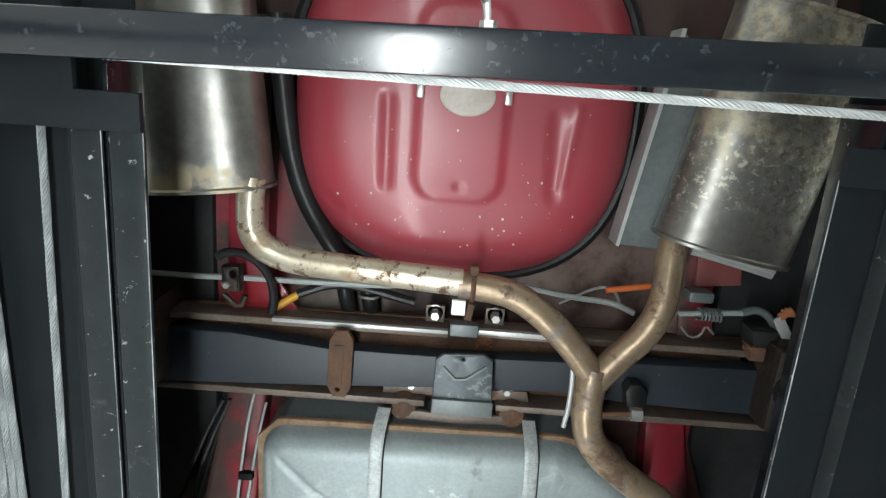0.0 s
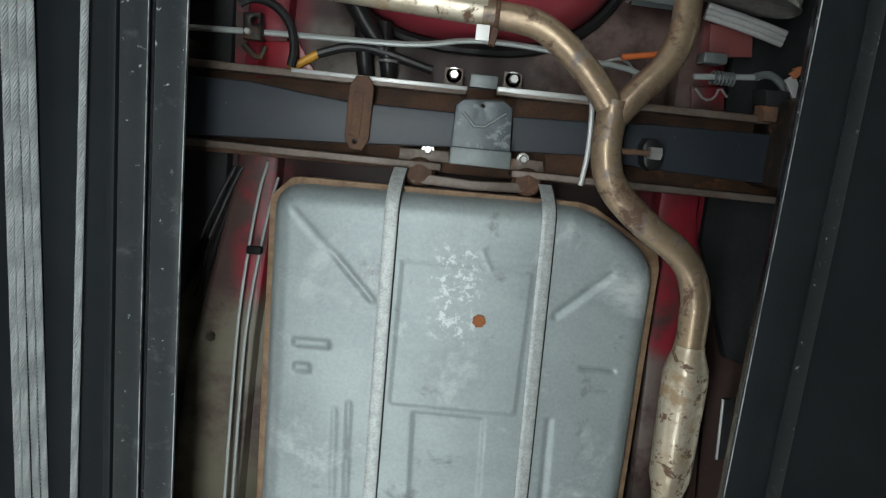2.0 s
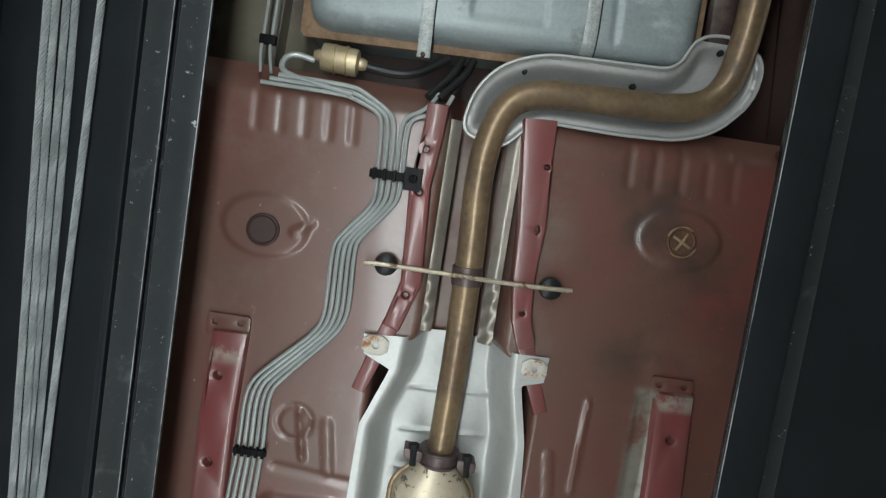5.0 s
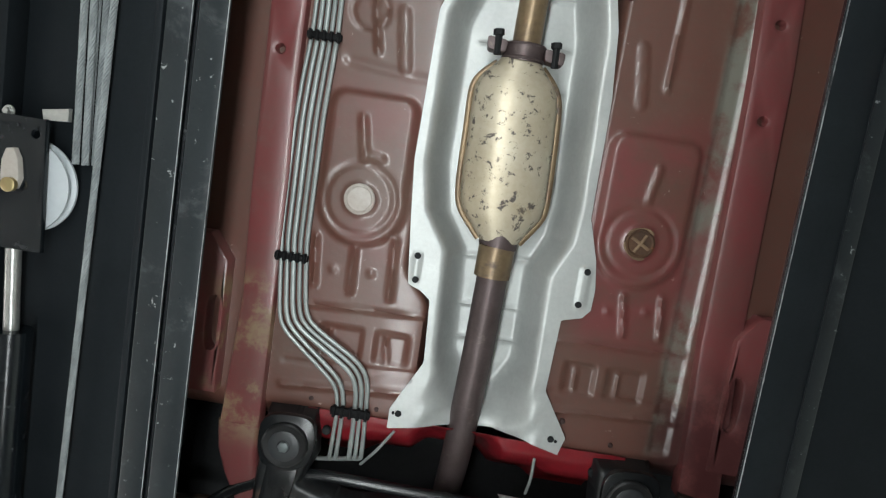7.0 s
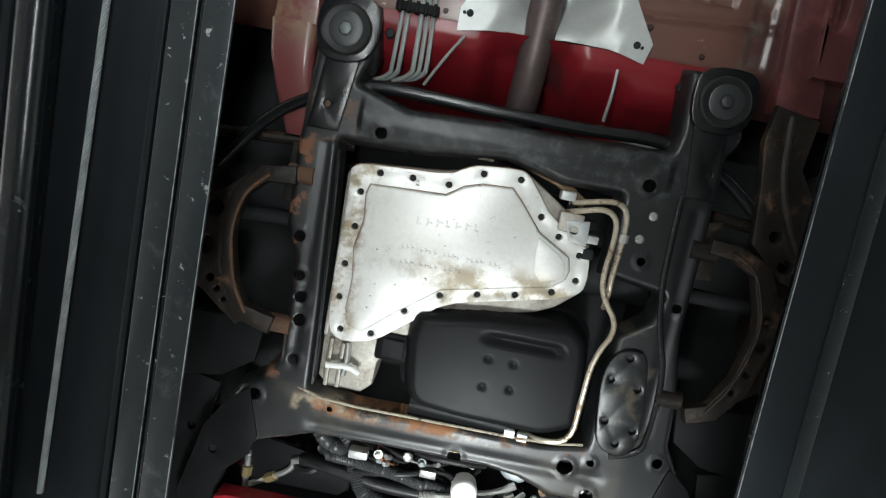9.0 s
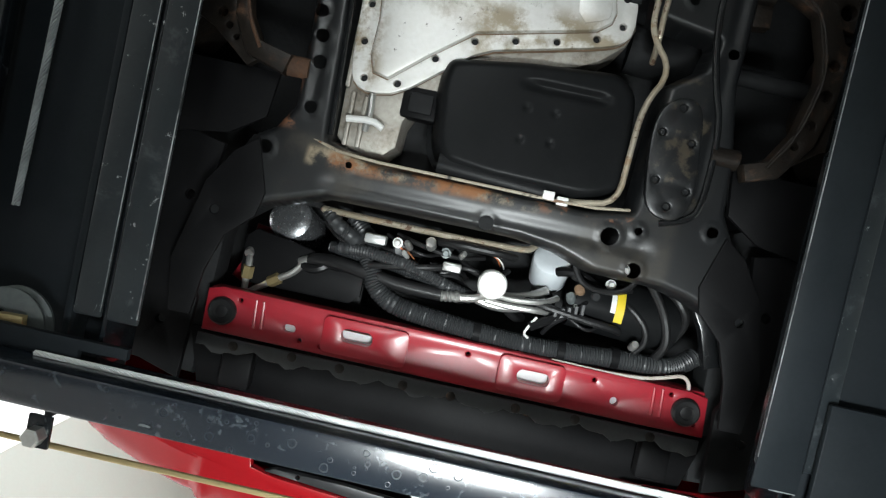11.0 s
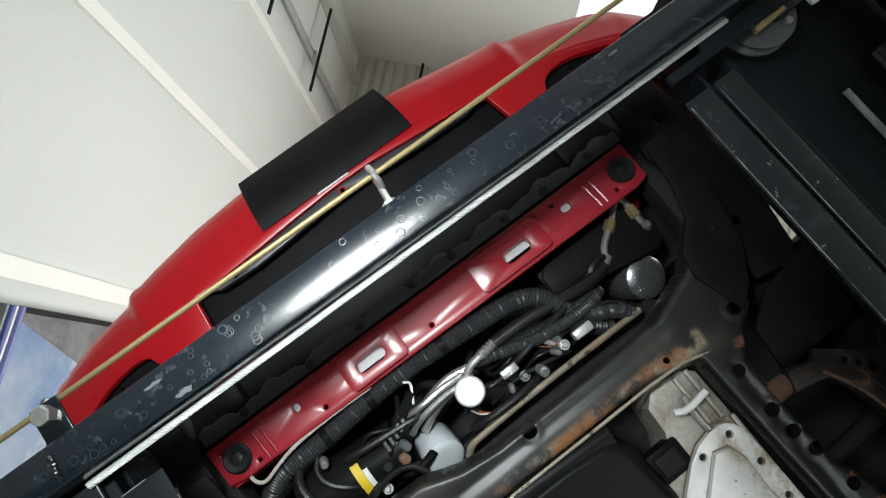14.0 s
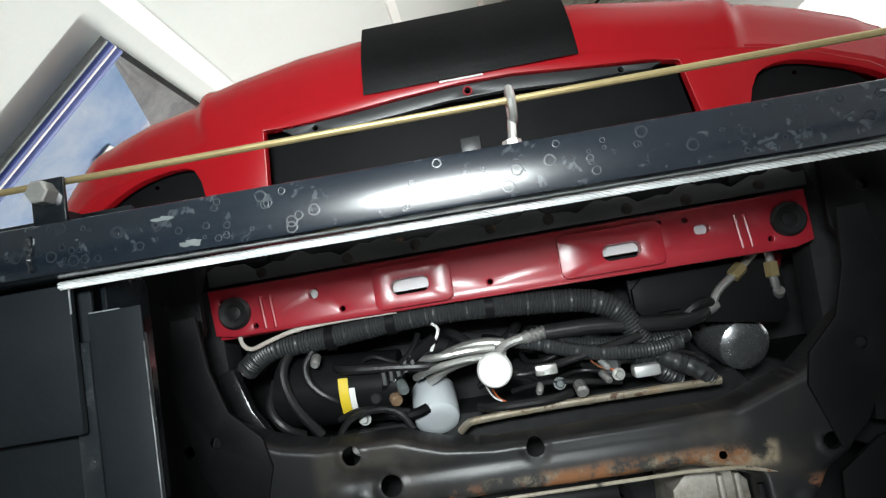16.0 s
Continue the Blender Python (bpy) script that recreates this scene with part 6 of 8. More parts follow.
cp("rubber_hose", tube([(-0.36, -0.60, 2.13), (-0.345, -0.42, 2.13), (-0.318, -0.30, 2.13), (-0.262, -0.20, 2.14), (-0.20, -0.12, 2.165)], 0.019, 12, 3), M_RUBBER, "black filler hose beside the wheel well")
cp("hose_clip", tube([(-0.187 + 0.018 * math.cos(t), -0.098, 2.158 + 0.018 * math.sin(t)) for t in (2 * math.pi * k / 20 for k in range(21))], 0.003, 6, 0), M_STEEL)
cp("spare_light_cable", tube([(0.18, -0.11, 2.16), (0.26, -0.155, 2.16), (0.29, -0.14, 2.16), (0.30, -0.11, 2.16)], 0.003, 6, 2), M_LINE)
for s in (-1, 1):
    cp("rear_strut", tube([(s * 0.60, -0.02, 2.02), (s * 0.60, -0.02, 2.3)], 0.045, 16, 0), M_ARM)
    cp("rear_knuckle", box((s * 0.60 - 0.05, -0.10, 2.03), (s * 0.60 + 0.05, 0.07, 2.19), 0.02), M_ARM)
for k in range(4):
    cp("wire", tube([(-0.43 - 0.012 * k, 0.12, 2.18), (-0.47 - 0.014 * k, 0.25, 2.17), (-0.52 - 0.012 * k, 0.42, 2.18)], 0.004, 6, 2), M_RUBBER, "thin black wire")
# clutter round the parking brake cables
EQ = cp("cable_adjuster", tube([(0.394, -0.125, 2.11), (0.521, -0.136, 2.11)], 0.0055, 10, 1), M_LINE, "grey brake cable adjuster with a coil spring")
part("adjuster_spring", tube([(0.429 + 0.042 * k / 60, -0.127 + 0.011 * math.cos(0.63 * k), 2.11 + 0.011 * math.sin(0.63 * k)) for k in range(61)], 0.0026, 6, 0), M_SHEET_DARK, EQ, "grey coil spring")
part("cable_guide", tube([(0.51, -0.136, 2.11), (0.539, -0.145, 2.11), (0.568, -0.128, 2.11), (0.589, -0.08, 2.11)], 0.0075, 10, 3), M_SHEET_DARK, EQ, "bent grey guide tube")
part("wire_clip", tube([(0.399, -0.103, 2.1), (0.419, -0.082, 2.1), (0.438, -0.088, 2.1), (0.444, -0.11, 2.1), (0.461, -0.093, 2.1)], 0.0024, 6, 1), M_STEEL, EQ, "bent bright wire clip")
part("valve_block", box((0.405, -0.171, 2.10), (0.451, -0.151, 2.14), 0.004), M_SHEET_DARK, EQ)
cp("floor_stiffener", plate([(0.41, -0.111), (0.476, -0.116), (0.486, -0.059), (0.42, -0.051)], 2.150, 2.158, (), 0.003), M_BOOT, "dark red pressed floor stiffener")
cp("floor_stiffener", plate([(0.425, -0.23), (0.508, -0.234), (0.517, -0.177), (0.431, -0.168)], 2.145, 2.152, (), 0.003), M_RED, "dull red pressed floor stiffener")
BLK = cp("spring_seat", plate([(0.521, -0.113), (0.57, -0.113), (0.577, -0.08), (0.528, -0.078)], 2.08, 2.13, (), 0.006), M_DARK, "grimy rubber spring seat")
part("rusty_cap", plate([(0.521, -0.083), (0.579, -0.083), (0.585, -0.054), (0.526, -0.054)], 2.075, 2.11, (), 0.005), M_RUSTY, BLK, "rusty steel cap")
cp("brake_strap", ribbon([(0.565, -0.139), (0.584, -0.11), (0.604, -0.087), (0.601, -0.067)], 0.020, 2.085, 2.090, (), 0.001), M_SHEET, "crumpled pale metal strap")
cp("rust_flake", plate(blotch(0.579, -0.149, 0.014, 0.010, 9), 2.083, 2.089, (), 0.001), M_RUST, "orange rust scab")
LB2 = cp("cable_bracket", plate([(-0.455, -0.152), (-0.422, -0.155), (-0.42, -0.105), (-0.454, -0.105)], 2.10, 2.125, [ring_pts(-0.433, -0.139, 0.007, 10)], 0.004), M_ARM, "grimy cable bracket beside the wheel arch")
part("bracket_bolt", bolt_down(-0.444, -0.119, 2.092, 0.007, 0.010), M_STEEL, LB2)
part("bracket_leg", tube([(-0.454, -0.096, 2.11), (-0.424, -0.07, 2.11), (-0.413, -0.097, 2.11)], 0.006, 8, 1), M_ARM, LB2)
cp("rubber_hose", tube([(-0.464, -0.168, 2.11), (-0.444, -0.181, 2.11), (-0.405, -0.177, 2.11), (-0.369, -0.146, 2.11), (-0.358, -0.099, 2.11), (-0.364, -0.066, 2.11)], 0.0085, 10, 3), M_RUBBER, "looped black brake hose")
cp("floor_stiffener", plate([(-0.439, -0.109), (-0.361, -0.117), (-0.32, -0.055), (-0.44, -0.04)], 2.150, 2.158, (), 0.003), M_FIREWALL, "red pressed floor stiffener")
for pts in ([(-0.452, 0.132, 2.13), (-0.48, 0.196, 2.13), (-0.512, 0.281, 2.13)], [(-0.465, 0.133, 2.13), (-0.496, 0.197, 2.13), (-0.53, 0.283, 2.13)]):
    cp("brake_cable", tube(pts, 0.004, 8, 2), M_RUBBER, "thin black cable")

# --- front subframe ---
SUB_OUT = [(-0.375, 2.375), (-0.275, 2.368), (-0.266, 2.46), (-0.285, 2.508), (-0.20, 2.534), (-0.02, 2.527), (0.08, 2.529), (0.268, 2.523), (0.274, 2.49), (0.265, 2.378), (0.378, 2.370), (0.394, 2.49), (0.362, 2.55), (0.375, 2.62), (0.372, 2.85), (0.395, 2.98), (0.40, 3.06), (0.462, 3.17), (0.475, 3.235), (0.455, 3.262), (0.40, 3.235), (0.36, 3.220), (0.311, 3.210), (0.194, 3.208), (0.126, 3.185), (0.06, 3.176), (-0.128, 3.176), (-0.272, 3.178), (-0.371, 3.212), (-0.430, 3.26), (-0.462, 3.285), (-0.485, 3.255), (-0.478, 3.196), (-0.424, 3.092), (-0.387, 3.07), (-0.362, 3.03), (-0.363, 2.84), (-0.388, 2.78), (-0.390, 2.65), (-0.384, 2.50)]
SUB_IN = [(-0.305, 2.619), (-0.157, 2.613), (-0.006, 2.595), (0.10, 2.621), (0.20, 2.621), (0.20, 2.768), (0.312, 2.785), (0.300, 2.83), (0.245, 2.87), (0.236, 3.085), (0.16, 3.097), (-0.043, 3.096), (-0.205, 3.098), (-0.285, 3.075), (-0.290, 2.90), (-0.297, 2.767)]
SUB_HOLES = [(0.262, 3.187, 0.0135), (-0.238, 2.589, 0.011), (-0.353, 2.798, 0.011), (-0.343, 2.870, 0.011), (-0.334, 2.910, 0.0115), (-0.330, 2.954, 0.012), (-0.330, 3.031, 0.011), (-0.247, 3.114, 0.006), (0.002, 3.160, 0.013), (0.211, 3.138, 0.0155), (-0.392, 3.112, 0.012), (0.378, 3.096, 0.010), (0.245, 2.592, 0.012), (0.262, 2.727, 0.008), (0.345, 2.80, 0.009), (0.256, 3.120, 0.007), (0.330, 2.585, 0.008)]


def sub_solid(X, Y):
    return np.minimum(poly_in(X, Y, SUB_OUT), -poly_in(X, Y, SUB_IN))


def sub_keep(X, Y):
    D = sub_solid(X, Y)
    for x, y, r in SUB_HOLES:
        D = np.minimum(D, np.hypot(X - x, Y - y) - r)
    return D


def sub_height(X, Y):
    e = np.clip(1 - np.clip(sub_solid(X, Y), 0, 1) / 0.016, 0, 1)
    Z = 1.990 + 0.055 * (1 - np.sqrt(np.clip(1 - e ** 2.2, 0, 1)))
    # rounded rear bar, pressed valley along it, swages at the sides
    Z -= 0.006 * np.exp(-((Y - 2.566) / 0.022) ** 2) * (np.abs(X) < 0.28)
    Z += 0.004 * np.exp(-((Y - 3.150) / 0.012) ** 2) * sstep((0.30 - np.abs(X)) / 0.04)
    Z += 0.003 * np.exp(-((np.abs(X - 0.005) - 0.335) / 0.010) ** 2) * (Y > 2.62) * (Y < 3.05)
    for x, y, r in SUB_HOLES:
        Z -= 0.0025 * np.exp(-((np.hypot(X - x, Y - y) - r - 0.003) / 0.0035) ** 2)
    return Z + 0.0008 * np.sin(31 * X + 2) * np.sin(27 * Y)


SUB = cp("subframe", sheet(-0.52, 0.52, 2.36, 3.37, 0.0045, sub_height, sub_keep, 0.0), M_SUB, "glossy black pressed steel front subframe with rust patches", 60)
part("edge_bead", tube([(0.306, 2.60, 1.99), (0.306, 2.70, 1.988), (0.308, 2.77, 1.988), (0.326, 2.858, 1.988), (0.350, 2.922, 1.988), (0.350, 3.06, 1.988), (0.330, 3.086, 1.988), (0.285, 3.100, 1.99)], 0.006, 10, 3), M_BLACK, SUB)
part("edge_bead", tube([(-0.309, 2.63, 1.991), (-0.301, 2.77, 1.991), (-0.294, 2.92, 1.991), (-0.288, 3.07, 1.991)], 0.005, 8, 2), M_BLACK, SUB)
part("rear_flange", tube([(-0.315, 3.082, 1.992), (-0.25, 3.099, 1.989), (-0.043, 3.0985, 1.989), (0.16, 3.099, 1.989), (0.235, 3.088, 1.992)], 0.0028, 8, 1), M_CRADLE_WORN, SUB, "worn pale and rusty flange edge")
part("mount_pad", plate(rounded([(0.237, 2.938), (0.256, 2.895), (0.300, 2.885), (0.318, 2.91), (0.326, 2.977), (0.334, 3.056), (0.310, 3.096), (0.255, 3.086), (0.243, 3.012)], 2), 1.980, 1.991, [ring_pts(x, y, 0.006, 10) for x, y in ((0.282, 2.905), (0.256, 2.95), (0.308, 2.96), (0.262, 3.03), (0.316, 3.04), (0.290, 3.07))], 0.004), M_SUB, SUB, "black engine mount pad with holes")
part("slot_bolt", bolt_down(0.257, 3.190, 2.012, 0.0075, 0.014), M_STEEL, SUB, "bright hexagon bolt inside a slot")
for x, y in ((0.265, 2.644), (0.250, 2.688)):
    part("bracket_bolt", disc_down(x, y, 1.983, 0.008, 0.008, 0.4, 14), M_STEEL, SUB, "bright round bolt head")
for x, y in ((-0.324, 2.427), (0.334, 2.431)):
    part("bushing_plate", plate(rounded([(x - 0.050, y - 0.056), (x + 0.050, y - 0.060), (x + 0.058, y), (x + 0.040, y + 0.052), (x - 0.040, y + 0.055), (x - 0.055, y + 0.01)], 2), 1.976, 1.9895, (), 0.004), M_BLACK, SUB)
    part("bushing", turned([(0.044, 0.014), (0.044, 0.003), (0.040, 0.0), (0.030, 0.001), (0.026, 0.005), (0.016, 0.004), (0.013, -0.001), (0.006, -0.002)], pose(x, y, 1.966), 32), M_RUBBER, SUB, "grey-black rubber body bushing")
    part("bushing_washer", turned([(0.030, 0.004), (0.030, 0.001), (0.028, 0.0), (0.012, 0.0005)], pose(x, y, 1.9645), 28), M_GREYPLASTIC, SUB, "scuffed grey washer")
    part("bushing_bolt", turned([(0.011, 0.006), (0.011, 0.001), (0.009, 0.0)], pose(x, y, 1.9595), 6), M_GREYPLASTIC if x > 0 else M_SHEET_DARK, SUB)
for s in (-1, 1):
    part("bushing_arm", plate([(s * 0.325 - 0.03, 2.47), (s * 0.325 + 0.03, 2.47), (s * 0.34 + 0.026, 2.60), (s * 0.34 - 0.03, 2.60)], 1.982, 1.9895, [ring_pts(s * 0.34, 2.555, 0.006, 10)], 0.003), M_BLACK, SUB)
cp("stabiliser_bar", tube([(-0.62, 2.80, 2.07), (-0.513, 2.655, 2.06), (-0.452, 2.587, 2.05), (-0.388, 2.548, 2.04), (-0.296, 2.505, 2.03), (-0.165, 2.508, 2.03), (-0.043, 2.512, 2.03), (0.141, 2.514, 2.03), (0.270, 2.505, 2.03), (0.40, 2.55, 2.04), (0.55, 2.68, 2.06)], 0.012, 12, 3), M_BLACK, "black stabiliser bar")

for s in (-1, 1):
    if s < 0:
        curve, wide = [(0.372, 2.690), (0.430, 2.696), (0.468, 2.735), (0.480, 2.79), (0.480, 2.83), (0.467, 2.905), (0.440, 2.955), (0.378, 2.972)], [0.034, 0.032, 0.026, 0.022, 0.022, 0.028, 0.034, 0.036]
    else:
        curve, wide = [(0.372, 2.676), (0.420, 2.680), (0.472, 2.703), (0.500, 2.77), (0.507, 2.82), (0.485, 2.915), (0.445, 2.975), (0.400, 2.990)], [0.026, 0.028, 0.036, 0.042, 0.042, 0.040, 0.034, 0.030]
    arm = cp("control_arm", ribbon([(s * x, y) for x, y in curve], wide, 1.974, 2.000, [ring_pts(s * x, y, r, 10) for x, y, r in ((0.503, 2.79, 0.009), (0.502, 2.84, 0.009), (0.489, 2.892, 0.007), (0.470, 2.930, 0.006))] if s > 0 else (), 0.006), M_ARM, "grimy brown pressed steel control arm")
    part("arm_ridge", tube([(s * (x - 0.35 * w), y, 1.973) for (x, y), w in zip(curve[1:-1], wide[1:-1])], 0.0032, 8, 2), M_RUSTY if s < 0 else M_ARM, arm, "worn paler ridge along the arm")
    body = [(s * x, y) for x, y in ((0.44, 2.685), (0.50, 2.735), (0.64, 2.80), (0.66, 2.84), (0.64, 2.875), (0.52, 2.93), (0.45, 2.985), (0.425, 2.965), (0.474, 2.93), (0.492, 2.87), (0.488, 2.79), (0.470, 2.72))]
    part("arm_web", plate(body, 1.990, 2.004, [ring_pts(s * 0.515, 2.775, 0.016, 12), ring_pts(s * 0.525, 2.845, 0.018, 12), ring_pts(s * 0.507, 2.905, 0.008, 10), ring_pts(s * 0.492, 2.925, 0.006, 10), ring_pts(s * 0.477, 2.943, 0.005, 10)], 0.003), M_ARM, arm)
    for y in (2.688, 2.969):
        part("pivot_bushing", tube([(s * 0.345, y, 1.998), (s * 0.392, y, 1.998)], 0.018, 16, 0), M_RUSTY if s < 0 else M_ARM, arm, "rust-brown pivot bushing")
    part("ball_joint", turned([(0.026, 0.05), (0.030, 0.02), (0.020, 0.0)], pose(s * 0.640, 2.835, 1.985), 20), M_RUBBER, arm)
    cp("lower_bracket", plate([(s * 0.355, 2.64), (s * 0.395, 2.63), (s * 0.40, 2.74), (s * 0.36, 2.745)], 2.004, 2.03, (), 0.004), M_ARM)
    cp("drive_shaft", tube([(s * 0.20, 2.78, 2.14), (s * 0.42, 2.79, 2.13), (s * 0.75, 2.80, 2.13)], lambda f: 0.016 + 0.03 * (f < 0.25) + 0.028 * (f > 0.72), 16, 3), M_DARK, "dark drive shaft with boots")
    cp("steering_knuckle", plate(rounded([(s * 0.56, 2.70), (s * 0.68, 2.70), (s * 0.70, 2.92), (s * 0.58, 2.96), (s * 0.53, 2.85)], 2), 2.03, 2.16, (), 0.012), M_ARM, "grimy steering knuckle")
    cp("tie_rod", tube([(s * 0.30, 2.62, 2.10), (s * 0.60, 2.64, 2.08)], 0.012, 10, 0), M_ARM)
    cp("splash_shield", plate([(s * 0.40, 2.98), (s * 0.56, 2.98), (s * 0.60, 3.12), (s * 0.47, 3.10), (s * 0.41, 3.06)], 2.02, 2.028, (), 0.002), M_PLASTIC)
    cp("lower_panel", plate([(s * 0.475, 3.12), (s * 0.565, 3.10), (s * 0.60, 3.30), (s * 0.58, 3.52), (s * 0.48, 3.55), (s * 0.472, 3.40), (s * 0.505, 3.34)], 2.03, 2.042, [ring_pts(s * 0.52, 3.22, 0.009, 10), ring_pts(s * 0.53, 3.45, 0.008, 10)], 0.003), M_PLASTIC, "dull black plastic splash panel")
    # flat plate added for the curved arm; also covers the subframe's tips
    cp("corner_panel", plate([(s * x, y) for x, y in ((0.402, 3.10), (0.44, 3.13), (0.478, 3.19), (0.512, 3.33), (0.50, 3.42), (0.462, 3.42), (0.452, 3.34), (0.43, 3.275), (0.385, 3.232), (0.375, 3.19))], 1.9835, 1.9895, [ring_pts(s * 0.455, 3.235, 0.008, 10)], 0.002), M_PLASTIC, "dull black plate in place of the subframe's curved corner arm")
    cp("frame_horn", plate([(s * 0.46, 3.08), (s * 0.60, 3.02), (s * 0.62, 3.55), (s * 0.48, 3.56)], 2.10, 2.16, (), 0.01), M_DARK)

LINK = cp("suspension_link", plate([(0.436, 2.414), (0.514, 2.429), (0.506, 2.516), (0.564, 2.607), (0.597, 2.673), (0.580, 2.728), (0.517, 2.720), (0.451, 2.659), (0.441, 2.558), (0.427, 2.480)], 2.000, 2.016, [ring_pts(0.490, 2.640, 0.011, 12), ring_pts(0.520, 2.690, 0.013, 12), ring_pts(0.470, 2.470, 0.007, 10)], 0.004), M_ARM, "grimy olive-brown suspension link")
part("link_rib", tube([(0.462, 2.43, 2.0), (0.470, 2.54, 1.998), (0.505, 2.62, 1.998), (0.560, 2.70, 2.0)], 0.008, 8, 2), M_ARM, LINK)

# --- firewall behind the subframe ---


def wall_height(X, Y):
    return 2.030 + 0.30 * sstep((Y - 2.385) / 0.20) - 0.025 * sstep((np.abs(X) - 0.16) / 0.05) * sstep((Y - 2.40) / 0.05) + 0.06 * sstep((0.10 - np.abs(X)) / 0.05) * sstep((Y - 2.36) / 0.05)


M_REDGLOSS = mat("clean_red_paint", (0.31, 0.013, 0.023), (0.25, 0.014, 0.023), 0.30, 0, 6, 120, 0.03, ((0.22, 0.02, 0.026), 5, 0.56, 0.45, 0.15), coat=0.1)
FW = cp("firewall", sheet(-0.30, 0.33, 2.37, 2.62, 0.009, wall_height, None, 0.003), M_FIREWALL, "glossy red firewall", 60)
# no openings here: dark discs give the holes' inner shade
for x, y, z in ((-0.258, 2.411, 2.024), (0.272, 2.410, 2.024)):
    part("firewall_hole", disc_down(x, y, z, 0.009, 0.01, 0.3, 12), M_DARK, FW)
for a, b in (((-0.125, 2.39), (-0.185, 2.485)), ((0.155, 2.40), (0.155, 2.49))):
    cp("vent_tube", tube([(*a, 2.03), ((a[0] + b[0]) / 2, (a[1] + b[1]) / 2, 2.03), (*b, 2.06)], 0.003, 8, 1), M_LINE, "thin pale vent tube")
cp("pinch_plate", plate([(0.10, 2.500), (0.28, 2.505), (0.28, 2.525), (0.12, 2.520)], 2.052, 2.058, (), 0.001), M_SHEET, "bright sheet-metal strip")

# --- gearbox and its oil pan ---
GP = [(-0.286, 2.662), (-0.272, 2.650), (-0.246, 2.646), (-0.106, 2.638), (-0.075, 2.620), (-0.053, 2.612), (0.020, 2.606), (0.036, 2.612), (0.060, 2.640), (0.092, 2.681), (0.165, 2.722), (0.176, 2.740), (0.180, 2.795), (0.165, 2.815), (0.130, 2.828), (-0.067, 2.874), (-0.133, 2.928), (-0.190, 2.974), (-0.243, 2.985), (-0.270, 2.975), (-0.280, 2.950), (-0.284, 2.87), (-0.284, 2.80), (-0.280, 2.74)]
GPI = [(-0.243, 2.682), (-0.105, 2.676), (-0.075, 2.655), (-0.043, 2.645), (0.012, 2.642), (0.032, 2.662), (0.074, 2.711), (0.136, 2.746), (0.142, 2.770), (0.138, 2.788), (0.115, 2.806), (-0.082, 2.850), (-0.157, 2.908), (-0.213, 2.956), (-0.240, 2.950), (-0.250, 2.92), (-0.247, 2.86), (-0.254, 2.80), (-0.244, 2.75), (-0.248, 2.70)]
PB = [(-0.230, 2.659), (-0.170, 2.657), (-0.103, 2.657), (-0.044, 2.626), (0.024, 2.624), (0.073, 2.683), (0.112, 2.713), (0.156, 2.740), (0.159, 2.787), (0.120, 2.816), (0.055, 2.834), (-0.014, 2.847), (-0.082, 2.862), (-0.142, 2.904), (-0.197, 2.959), (-0.255, 2.961), (-0.267, 2.900), (-0.267, 2.836), (-0.260, 2.764), (-0.260, 2.699)]
TP = cp("gearbox_pan", plate(rounded(GP, 1), 2.008, 2.022, [ring_pts(x, y, 0.0062, 12) for x, y in PB], 0.002), M_GEARPAN, "bright aluminium gearbox oil pan with bolts all round")
part("pan_bowl", plate(GPI, 1.994, 2.0085, (), 0.007), M_GEARPAN, TP, "raised bright pan bowl")
part("stain_line", plate([(x + 0.0022 * ((x + 0.06) / math.hypot(x + 0.06, y - 2.79)), y + 0.0022 * ((y - 2.79) / math.hypot(x + 0.06, y - 2.79))) for x, y in GPI], 2.0068, 2.009, (), 0), M_CREAMRUST, TP, "brown stain line round the bowl")
part("pan_step", plate(rounded([(0.072, 2.719), (0.080, 2.722), (0.128, 2.750), (0.133, 2.776), (0.128, 2.787), (0.080, 2.803)], 1), 1.9915, 1.9945, (), 0.0015), M_GEARPAN, TP, "low raised bar on the bowl")
for x, y in PB:
    part("pan_bolt", turned([(0.0054, 0.008), (0.0054, 0.001), (0.0042, 0.0)], pose(x, y, 2.0145), 8), M_DARK, TP)
part("gasket", plate(grown(rounded(GP, 1), 0.0015, -0.05, 2.80), 2.0225, 2.027, (), 0), M_CREAMRUST, TP, "brown pan gasket edge")
for (x0, y0, x1, y1), pitch, tall in (((-0.148, 2.73, -0.025, 2.723), 0.016, 0.013), ((-0.167, 2.781, 0.022, 2.785), 0.0085, 0.009), ((-0.165, 2.809, -0.047, 2.808), 0.0085, 0.009)):
    n = int(abs(x1 - x0) / pitch)
    for k in range(n):
        if k % 5 == 3 and n > 8:
            continue
        a, y = x0 + (x1 - x0) * k / n, y0 + (y1 - y0) * k / n
        w = pitch * (0.34 + 0.10 * (k * 7 % 3))
        part("raised_mark", box((a, y - tall / 2, 1.9922), (a + w * 0.45, y + tall / 2, 1.9945), 0.0006, None, 1), M_GEARPAN, TP)
        part("raised_mark", box((a + w * 0.45, y + (tall / 2 - 0.003) * (1 - k % 3), 1.9922), (a + w * 1.5, y + (tall / 2 - 0.003) * (1 - k % 3) + 0.0028, 1.9945), 0.0006, None, 1), M_GEARPAN, TP)
GC = cp("gearbox_case", plate(rounded([(-0.293, 2.650), (-0.10, 2.632), (0.02, 2.60), (0.10, 2.650), (0.17, 2.70), (0.19, 2.80), (0.12, 2.86), (-0.06, 2.90), (-0.12, 2.95), (-0.175, 3.00), (-0.18, 3.085), (-0.285, 3.085)], 1), 2.027, 2.15, (), 0.006), M_CAST, "oily cast aluminium gearbox case")
